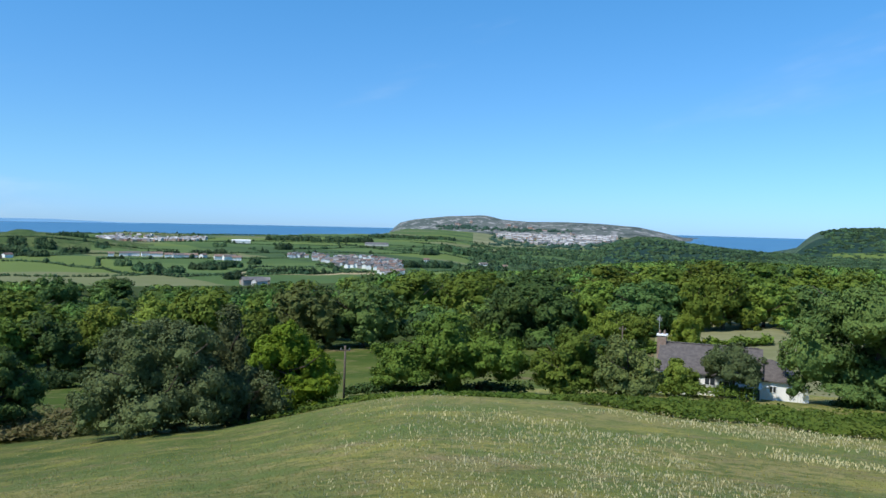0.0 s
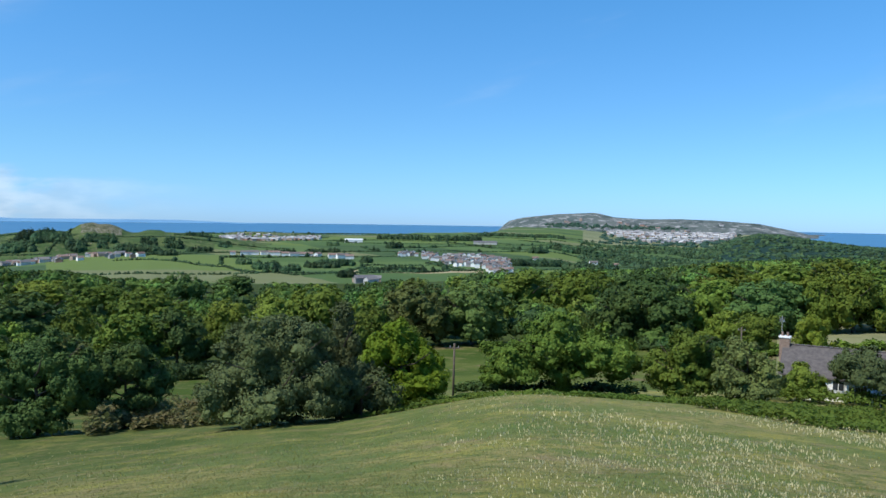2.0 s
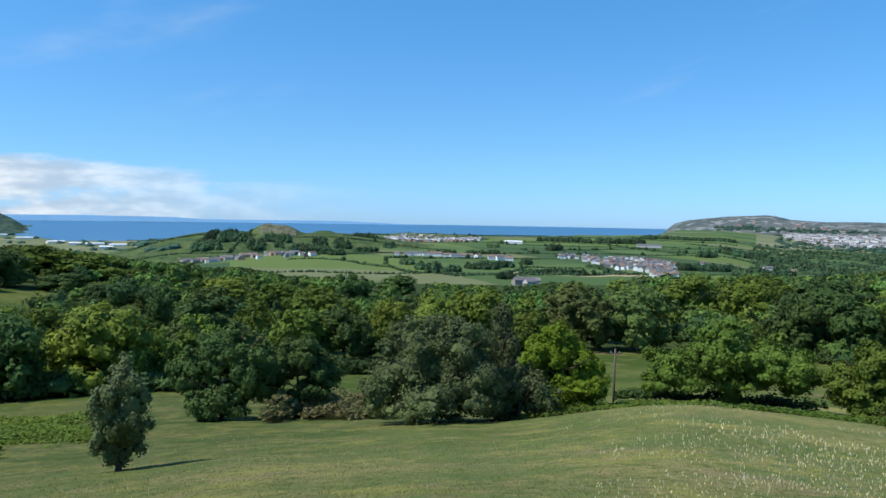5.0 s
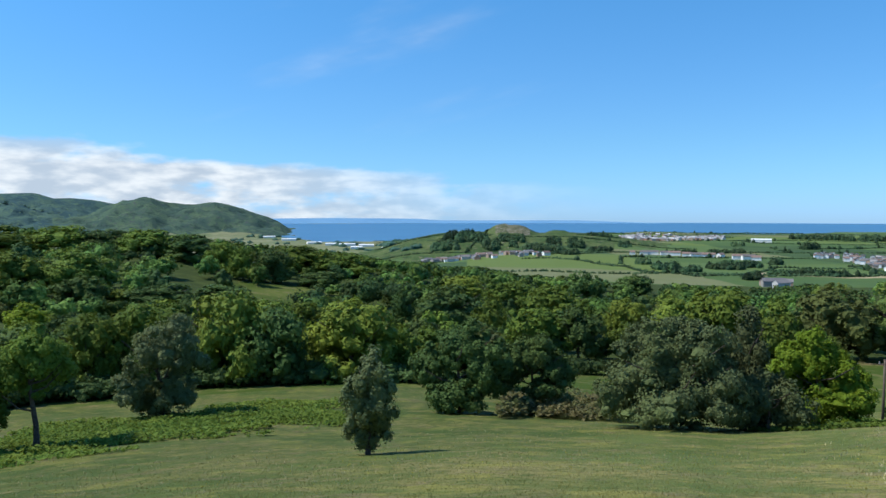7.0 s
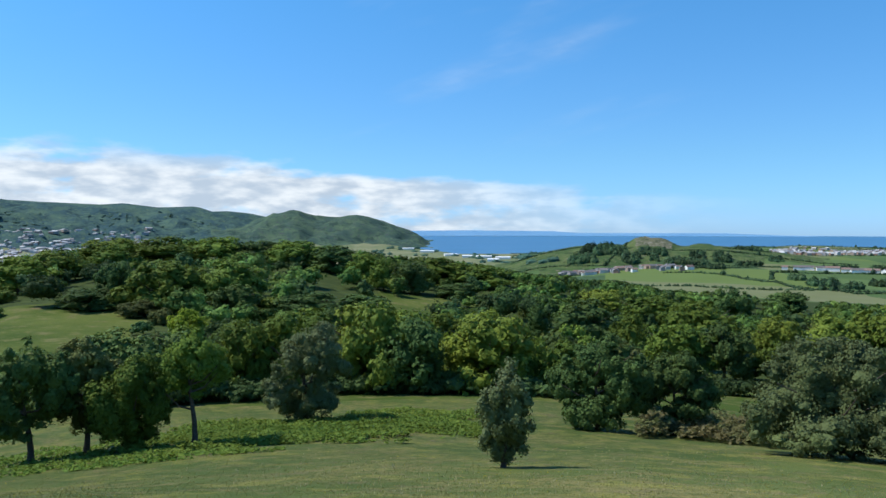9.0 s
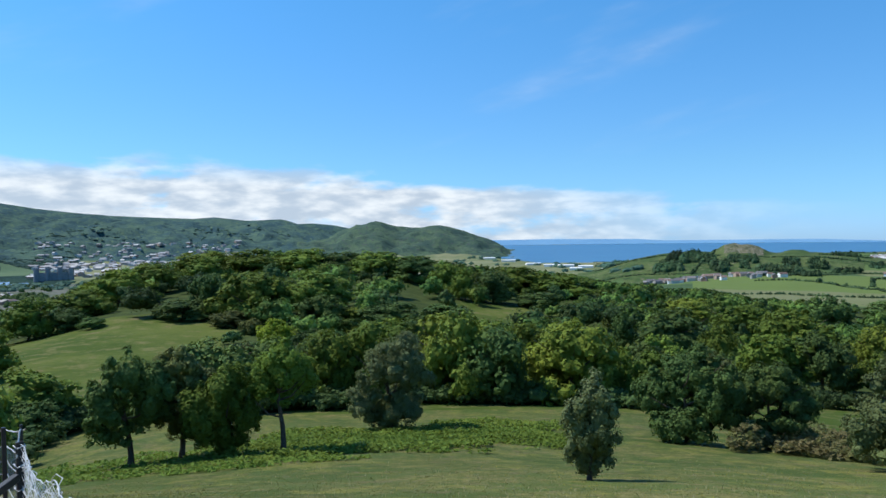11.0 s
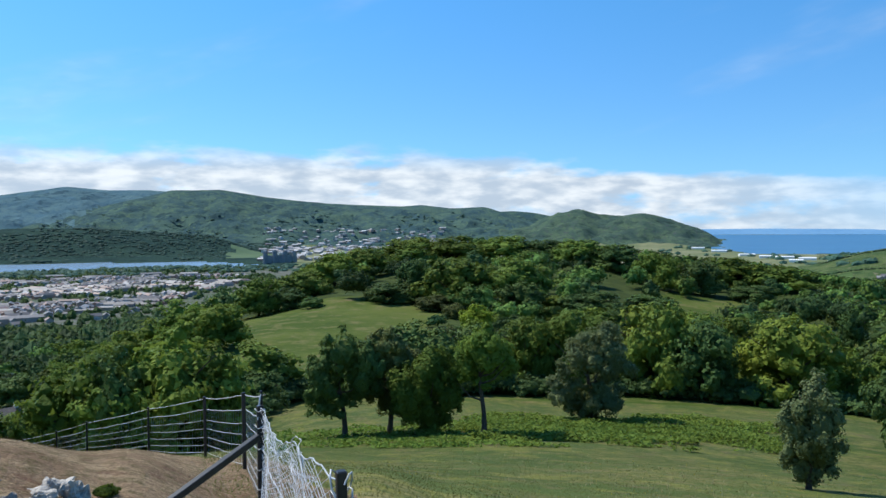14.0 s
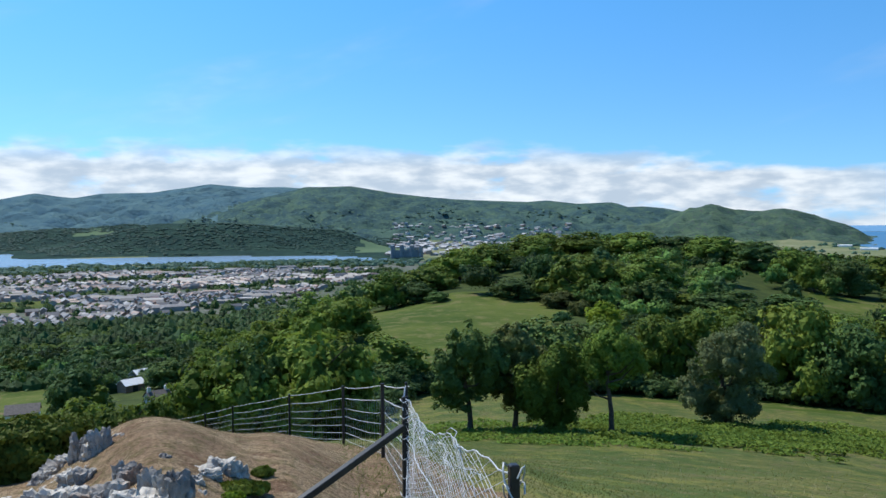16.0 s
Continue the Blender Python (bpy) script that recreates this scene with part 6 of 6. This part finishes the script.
def white_house():
    """The long house under the meadow: roof, wing with hipped end, chimney, glazed porch."""
    az, d = -19.3, 105
    x, y = at(az, d)
    base = survey(az, d, -11.55)
    ob = thing("white_house", pose(x, y, base, 0, 0, az - 2), "long white cottage with an old brown slate roof", "house")
    h, rise, w, dd = 3.0, 2.7, 5.9, 4.3
    part("wall", gable_bm(w, dd, h, rise), M_WHITE, ob)
    part("roof", gable_bm(w, dd, h, rise, 0.35, "roof"), M_SLATE, ob, "weathered brown slate roof")
    # ridge tiles
    for k in range(19):
        part("ridge_tile", boxed(-w - 0.3 + k * 0.63, -w + 0.28 + k * 0.63, -0.16, 0.16, h + rise + 0.08, h + rise + 0.27, bevel=0.05), M_SLATE, ob)
    chimney = part("chimney", boxed(-w - 0.75, -w + 0.45, -0.55, 0.55, h + rise - 2.2, h + rise + 0.95, bevel=0.04), M_BRICK, ob, "brick chimney stack with a pale capping")
    part("capping", boxed(-w - 0.85, -w + 0.55, -0.65, 0.65, h + rise + 0.95, h + rise + 1.15, bevel=0.03), M_FRAME, chimney)
    for q in (-0.45, 0.15):
        bm = bmesh.new()
        bmesh.ops.create_cone(bm, cap_ends=True, segments=10, radius1=0.16, radius2=0.13, depth=0.5, matrix=Matrix.Translation((-w + q, 0, h + rise + 1.4)))
        part("chimney_pot", bm, M_BRICK, chimney)
    bm = bmesh.new()
    box(bm, -w - 0.62, -w - 0.57, 0.3, 0.35, h + rise + 0.5, h + rise + 3.6)
    for q in range(5):
        box(bm, -w - 0.95, -w - 0.25, 0.3 + q * 0.02, 0.32 + q * 0.02, h + rise + 3.3 - q * 0.12, h + rise + 3.33 - q * 0.12)
    part("aerial", bm, M_WIRE, ob, "thin metal television aerial")
    # lower wing with a hipped roof at the far end
    x0, x1, y0, y1, eave, top = w - 0.2, w + 3.9, -3.8, 3.0, 2.7, 4.7
    part("wing_wall", boxed(x0, x1, y0, y1, -2, eave), M_WHITE, ob)
    o = 0.35
    c = [(x0, y0 - o, eave), (x1 + o, y0 - o, eave), (x1 + o, y1 + o, eave), (x0, y1 + o, eave)]
    r0, r1 = (x0, (y0 + y1) / 2, top), (x1 - 2.4, (y0 + y1) / 2, top)
    for pts in ((c[0], c[1], r1, r0), (c[1], c[2], r1), (c[2], c[3], r0, r1)):
        part("wing_roof", prism(pts, 0.16), M_SLATE, ob)

    def opening(name, px, pz, ww, hh, face, bars=1):
        frame_ob = part(name, boxed(px - ww / 2, px + ww / 2, face - 0.07, face + 0.05, pz, pz + hh, bevel=0.01), M_FRAME, ob)
        for k in range(bars + 1):
            a0 = px - ww / 2 + 0.08 + k * (ww - 0.08) / (bars + 1)
            a1 = a0 + (ww - 0.08) / (bars + 1) - 0.08
            part("pane", boxed(a0, a1, face - 0.09, face - 0.06, pz + 0.1, pz + hh - 0.1), M_GLASS, frame_ob)

    opening("window", -4.2, 1.5, 1.3, 1.2, -dd)
    opening("window", -2.2, 1.5, 1.5, 1.2, -dd, 2)
    opening("window", 0.2, 1.5, 1.3, 1.2, -dd)
    opening("glazed_door", 2.2, 0.1, 1.9, 2.15, -dd, 2)
    opening("window", 4.6, 1.5, 1.4, 1.2, -dd)
    opening("window", w + 1.5, 1.2, 0.8, 0.9, y0)
    opening("window", w + 3.4, 1.2, 0.7, 0.9, y0)
    # glazed porch
    part("porch_base", boxed(2.9, 6.0, -dd - 2.2, -dd, -2, 0.6), M_BRICK, ob)
    part("porch_roof", prism(((2.8, -dd - 2.3, 2.1), (6.1, -dd - 2.3, 2.1), (6.1, -dd - 0.02, 2.8), (2.8, -dd - 0.02, 2.8)), 0.1), M_FRAME, ob)
    for k in range(5):
        part("porch_post", boxed(2.92 + k * 0.75, 3.02 + k * 0.75, -dd - 2.18, -dd - 2.08, 0.6, 2.05), M_FRAME, ob)
    part("pane", boxed(3.0, 5.9, -dd - 2.14, -dd - 2.11, 0.6, 2.05), M_GLASS, ob)
    # small white outhouse at the other end
    x, y = at(-13.4, 95)
    hut = thing("garden_shed", pose(x, y, ground_z(x, y), 0, 0, -15), "small white garden shed half hidden by trees", "shed")
    part("wall", gable_bm(1.4, 1.1, 2.0, 0.7), M_WHITE, hut)
    part("roof", gable_bm(1.4, 1.1, 2.0, 0.7, 0.15, "roof"), M_SLATE, hut)
    part("door", boxed(-0.4, 0.4, -1.14, -1.08, 0, 1.8), M_GLASS, hut)
    x, y = at(-25.0, 101)
    screen = thing("garden_screen", pose(x, y, ground_z(x, y), 0, 0, -25), "white panelled garden screen by the house", "fence")
    for k in range(8):
        part("panel", boxed(k * 0.3 - 1.2, k * 0.3 - 0.92, -0.02, 0.02, 0, 1.75, bevel=0.006), M_FRAME, screen)


white_house()


def utility_pole(az, d, top):
    x, y = at(az, d)
    z = ground_z(x, y)
    ob = thing("utility_pole", pose(x, y, z, 0, 0.6, az), "tall brown timber utility pole at the field edge", "pole")
    h = survey(az, d, top) - z
    bm = bmesh.new()
    bmesh.ops.create_cone(bm, cap_ends=True, segments=12, radius1=0.13, radius2=0.10, depth=h + 0.6, matrix=Matrix.Translation((0, 0, h / 2 - 0.3)))
    part("pole", bm, M_POLE, ob, smooth_faces=True)
    part("cross_arm", boxed(-0.55, 0.55, -0.06, 0.06, h - 0.55, h - 0.43, bevel=0.01), M_POLE, ob)
    for k in (-0.45, 0.0, 0.45):
        bm = bmesh.new()
        bmesh.ops.create_cone(bm, cap_ends=True, segments=8, radius1=0.07, radius2=0.04, depth=0.2, matrix=Matrix.Translation((k, 0, h - 0.33)))
        part("insulator", bm, M_STONE, ob)


utility_pole(7.1, 84, -9.55)
utility_pole(-13.2, 128, -7.5)


def slope_houses():
    """White-roofed barns and a chimneyed cottage on the slope below the outcrop."""
    for az, d, turn, w, dd, h, words in ((99.2, 268, 30, 3.3, 2.6, 1.9, "barn with a bright white roof on the wooded slope"), (98.5, 292, 35, 3.3, 2.6, 2.2, "white-roofed barn beside another on the slope")):
        x, y = at(az, d)
        ob = thing("barn", pose(x, y, ground_z(x, y) + 0.6, 0, 0, az + turn), words, "barn")
        part("wall", gable_bm(w, dd, h, 1.5), M_WALLS, ob)
        part("roof", gable_bm(w, dd, h, 1.5, 0.3, "roof"), M_FRAME, ob, "bright white sheet roof")
        part("door", boxed(-0.9, 0.9, -dd - 0.06, -dd - 0.01, -0.5, 2.0), M_GLASS, ob)
    x, y = at(97.5, 222)
    ob = thing("cottage", pose(x, y, ground_z(x, y) + 0.3, 0, 0, 120), "grey-roofed cottage with two pale chimneys", "house")
    part("wall", gable_bm(2.9, 2.4, 1.8, 1.6), M_WALLS, ob)
    part("roof", gable_bm(2.9, 2.4, 1.8, 1.6, 0.3, "roof"), M_SLATE, ob)
    for u in (-2.4, 2.4):
        chimney = part("chimney", boxed(u - 0.45, u + 0.45, -0.4, 0.4, 2.4, 4.5, bevel=0.03), M_WHITE, ob)
        part("chimney_pot", boxed(u - 0.2, u + 0.2, -0.2, 0.2, 4.5, 4.9, bevel=0.05), M_BRICK, chimney)
    x, y = at(105.8, 215)
    ob = thing("cottage", pose(x, y, ground_z(x, y) + 1.0, 0, 0, 100), "slate-roofed cottage with white walls in the valley", "house")
    part("wall", gable_bm(3.6, 2.6, 2.4, 1.7), M_WHITE, ob)
    part("roof", gable_bm(3.6, 2.6, 2.4, 1.7, 0.3, "roof"), M_SLATE, ob)


slope_houses()


# ---- the fence and the outcrop ----
def fence():
    posts = []  # plan place of each post after the corner, and the height of its top
    for az, d, el in ((81.6, 9.2, -11.9), (84.5, 12.2, -12.0), (88.4, 15.9, -12.43), (92.4, 20.0, -12.98), (94.3, 24.0, -13.35), (96.3, 28.0, -13.6), (99.0, 32.5, -13.75)):
        x, y = at(az, d)
        posts.append(Vector((x - 0.067, y - 0.249, survey(az, d, el))))
    corner = Vector((-5.606, 0.735, EYE - 1.285))
    tip = Vector((-5.628, 0.749, EYE - 1.185))
    stub = Vector((-2.06, 0.404, EYE - 0.666))
    ob = thing("wire_fence", Matrix.Identity(4), "black iron post fence strung with silver wire", "fence")

    def upright(name, top, wide, low):
        bm = bmesh.new()
        z0 = ground_z(top.x, top.y) - low
        box(bm, top.x - wide / 2, top.x + wide / 2, top.y - wide / 2, top.y + wide / 2, z0, top.z, bevel=wide * 0.12)
        return part(name, bm, M_IRON, ob)

    upright("corner_post", corner, 0.046, 0.3)
    upright("post", tip, 0.018, 0.3)
    upright("stub_post", stub, 0.028, 0.3)
    for p in posts:
        upright("post", p, 0.042, 0.3)
    # the strut that props the corner
    foot = Vector((-4.77, -0.29, EYE - 1.84))
    head = corner + Vector((0.02, -0.02, -0.22))
    way = (foot - head).normalized()
    bm = bmesh.new()
    box(bm, -0.024, 0.024, -0.024, 0.024, 0, (foot - head).length + 0.4, bevel=0.005)
    bm.transform(Matrix.Translation(head) @ way.to_track_quat("Z", "Y").to_matrix().to_4x4())
    part("strut", bm, M_IRON, ob)
    # strands of wire from post to post
    rng = np.random.RandomState(91)
    tops = [tip] + posts
    strands = []
    for drop in (0.03, 0.20, 0.36, 0.49, 0.62, 0.74, 0.85, 0.95, 1.04):
        pts = []
        for a, b in zip(tops[:-1], tops[1:]):
            for f in np.linspace(0, 1, 7)[: None if b is tops[-1] else -1]:
                p = a.lerp(b, float(f))
                pts.append((p.x, p.y + 0.025, p.z - drop - 0.02 * math.sin(math.pi * f) + rng.normal(0, 0.004)))
        strands.append(pts)
    for k, line in enumerate(strands):
        wire_part("wire", [line], 0.0055 if k < 2 else 0.0036, M_WIRE, ob)
    stays = []
    for a, b in zip(tops[:-1], tops[1:]):
        n = int((b - a).length / 0.16)
        for k in range(1, n):
            p = a.lerp(b, k / n)
            stays.append([(p.x, p.y + 0.025, p.z - 0.2), (p.x + rng.normal(0, 0.006), p.y + 0.025, p.z - 0.62), (p.x, p.y + 0.025, p.z - 1.04)])
    wire_part("stay_wire", stays, 0.0013, M_WIRE, ob, sides=3)
    # the top wire runs on over the corner
    wire_part("wire", [[(tip.x, tip.y, tip.z - 0.02), (corner.x, corner.y, corner.z + 0.06), (corner.x + 0.02, corner.y - 0.02, corner.z - 0.1)]], 0.006, M_WIRE, ob)
    for drop in (0.0, 0.12, 0.27, 0.42, 0.56, 0.7):
        loop = [(corner.x + 0.036 * math.cos(a), corner.y + 0.036 * math.sin(a), corner.z - drop - 0.03 + 0.01 * math.sin(3 * a)) for a in np.linspace(0, 6.3, 12)]
        wire_part("wire_tie", [loop], 0.004, M_WIRE, ob)

    # crumpled wire netting between the corner and the stub
    net = thing("wire_netting", Matrix.Identity(4), "crumpled silver wire netting hung between fence posts", "netting")

    def spot(u, v):
        """u from the corner to the stub, v from the top edge down."""
        p = corner.lerp(stub, u)
        sag = -0.05 * math.sin(math.pi * u) + 0.02 * math.sin(9 * u + 1) * math.sin(math.pi * u)
        crumple = 0.012 * math.sin(13 * u + 4 * v) + 0.005 * math.sin(31 * u - 7 * v)
        ground = ground_z(p.x, p.y)
        top = p.z - 0.03 + sag * (1 - 0.5 * v)
        z = top + (ground - top) * v + 0.012 * math.sin(23 * u + 11 * v) * (1 - v)
        return (p.x - 0.02 + crumple * 0.5, p.y + crumple + 0.03 * math.sin(2 * math.pi * v) * math.sin(math.pi * u), z)

    n, m, lean = 27, 15, 2.0
    zig, zag = [], []
    for k in range(-int(lean * m), n, 1):
        for sign, store in ((1, zig), (-1, zag)):
            pts = []
            for j in range(m + 1):
                u = (k + lean * (j if sign > 0 else m - j)) / n
                if 0 <= u <= 1:
                    q = spot(u, j / m)
                    pts.append((q[0] + rng.normal(0, 0.0015), q[1] + rng.normal(0, 0.0015), q[2] + rng.normal(0, 0.0015)))
            if len(pts) > 2:
                store.append(pts)
    wire_part("wire_mesh", zig, 0.0013, M_WIRE, net, sides=3)
    wire_part("wire_mesh", zag, 0.0013, M_WIRE, net, sides=3)
    edge = [spot(u, 0) for u in np.linspace(0, 1, 50)]
    wire_part("selvedge_wire", [[(p[0], p[1], p[2] + 0.006 * math.sin(k * 1.7)) for k, p in enumerate(edge)]], 0.0032, M_WIRE, net)
    wire_part("line_wire", [[spot(u, 0.3 + 0.18 * u) for u in np.linspace(0, 1, 30)]], 0.004, M_WIRE, net)
    # the bunched-up upper edge: stray loops
    loops = []
    for k in range(18):
        u0 = rng.uniform(0.1, 0.8)
        a = spot(u0, rng.uniform(0, 0.12))
        b = spot(min(u0 + rng.uniform(0.03, 0.12), 1), rng.uniform(0, 0.2))
        up = rng.uniform(0.0, 0.06)
        loops.append([(a[0] + (b[0] - a[0]) * f + rng.normal(0, 0.008), a[1] + (b[1] - a[1]) * f + rng.normal(0, 0.012), a[2] + (b[2] - a[2]) * f + up * math.sin(math.pi * f)) for f in np.linspace(0, 1, 7)])
    for line in loops:
        wire_part("stray_wire", [line], 0.002, M_WIRE, net, sides=3)
    wraps = [[(stub.x + 0.03 * math.cos(a + k), stub.y + 0.03 * math.sin(a + k), stub.z - 0.03 - 0.05 * k + 0.03 * math.sin(2 * a)) for a in np.linspace(0, 5.5, 12)] for k in range(5)]
    for line in wraps:
        wire_part("stray_wire", [line], 0.003, M_WIRE, net, sides=3)


fence()


def rock(seed, x, y, sx, sy, sz, turn, tilt, cuts=4):
    """A weathered limestone block: squared, jointed, pitted and part buried."""
    bm = bmesh.new()
    bmesh.ops.create_icosphere(bm, subdivisions=cuts, radius=1.0)
    off = Vector((seed * 3.1, seed * 1.7, seed * 0.9))
    for v in bm.verts:
        p = v.co.copy()
        p = p / max(abs(p.x), abs(p.y), abs(p.z)) ** 0.72
        q = Vector((p.x * 1.3, p.y * 1.3, p.z * 0.5)) + off
        dist, pts = noise.voronoi(q)
        joint = min((dist[1] - dist[0]) * 3.2, 0.42)
        step = noise.cell(q * 1.4) * 0.16
        n = noise.fractal(p * 1.7 + off, 0.8, 2.1, 4)
        fine = noise.fractal(p * 6.0 + off, 0.9, 2.0, 3)
        v.co = p * (0.62 + 0.42 * joint + step + 0.13 * n + 0.055 * fine)
    me = mesh_of("rock", bm, M_ROCK)
    ob = new("rock", me)
    ob.matrix_basis = pose(x, y, ground_z(x, y) - 0.03, tilt, -tilt, turn) @ Matrix.Diagonal((sx, sy, sz, 1))
    return tagged(ob, "grey weathered limestone outcrop block in dry turf", "rock", "outcrop rocks")


def outcrop():
    rng = np.random.RandomState(95)
    # blocks: plan place, half width, height over the turf
    for k, (x, y, w, h) in enumerate((
        (-6.89, -1.76, 0.098, 0.275),
        (-6.73, -1.64, 0.083, 0.242),
        (-6.53, -1.52, 0.086, 0.269),
        (-6.55, -1.57, 0.093, 0.185),
        (-7.25, -1.94, 0.111, 0.117),
        (-6.97, -1.98, 0.154, 0.140),
        (-6.83, -2.03, 0.092, 0.144),
        (-6.07, -1.61, 0.145, 0.155),
        (-5.83, -1.49, 0.084, 0.162),
        (-5.66, -1.74, 0.165, 0.200),
        (-5.39, -1.54, 0.183, 0.206),
        (-5.13, -1.31, 0.148, 0.191),
        (-4.85, -1.16, 0.130, 0.180),
        (-5.21, -1.13, 0.062, 0.183),
        (-5.07, -1.08, 0.096, 0.147),
        (-5.01, -1.01, 0.057, 0.172),
        (-4.79, -0.91, 0.072, 0.204),
        (-4.65, -0.84, 0.057, 0.192),
        (-4.50, -0.77, 0.077, 0.213),
        (-4.47, -0.72, 0.072, 0.212),
        (-4.42, -0.94, 0.169, 0.212),
        (-4.28, -0.80, 0.065, 0.155),
        (-4.71, -1.09, 0.113, 0.149),
        (-5.53, -0.57, 0.119, 0.142),
        (-5.62, -0.48, 0.105, 0.149),
        (-5.25, -0.64, 0.098, 0.091),
        (-4.95, -0.68, 0.061, 0.083),
    )):
        rock(37 + 13 * k, x, y, w * rng.uniform(0.9, 1.15), w * rng.uniform(0.9, 1.2), h * rng.uniform(0.75, 1.0), rng.uniform(0, 360), rng.uniform(-10, 10))
    # rubble round their feet
    for k in range(60):
        x, y = (-4.9 + rng.normal(0, 0.35), -1.05 + rng.normal(0, 0.3)) if k % 2 else (-6.6 + rng.normal(0, 0.3), -1.75 + rng.normal(0, 0.2))
        w = rng.uniform(0.02, 0.055)
        rock(900 + k, x, y, w, w * rng.uniform(0.7, 1.3), w * rng.uniform(0.6, 1.4), rng.uniform(0, 360), rng.uniform(-20, 20), 3)


outcrop()


def near_bush(name, az, d, high, wide, leaf, label, count, size, lobes=14):
    x, y = at(az, d)
    rng = np.random.RandomState(int(az * 7))
    z = ground_z(x, y)
    ob = thing(name, pose(x, y, z), label, "bush")
    tv, tf = limb_tubes(rng, high, wide / 2, high * 0.03, limbs=9, sides=6)
    new("stem", raw_mesh("stem", tv, tf, [M_BARK], flat=False)).parent = ob
    tris = crown_leaves(rng, [((0, 0, high * 0.48), (wide / 2, wide / 2, high * 0.52))], lobes, count, size, 0.36, -0.8, 0.4)
    new("foliage", leaf_mesh("foliage", tris, leaf)).parent = ob


near_bush("evergreen_bush", 107.4, 8.2, survey(107.4, 8.2, -12.4) - ground_z(*at(107.4, 8.2)), 1.15, "olive", "leafy yellow-green evergreen bush beside the rocks", 26000, 0.040, 44)
near_bush("ivy", 95.2, 5.1, 0.05, 0.26, "olive", "low ivy growing over a rock", 1300, 0.024)
near_bush("ivy", 93.9, 5.25, 0.05, 0.24, "olive", "trailing ivy on pale rock", 1300, 0.024)
near_bush("ivy", 92.8, 5.8, 0.06, 0.17, "fern", "low ivy growing over a rock", 900, 0.024)
near_bush("ivy", 95.4, 4.9, 0.05, 0.14, "lime", "small yellow-green plant among the rocks", 700, 0.02)
near_bush("dry_tussock", 82.6, 5.1, 0.20, 0.34, "straw", "tussock of dry brown grass by the post", 700, 0.05)
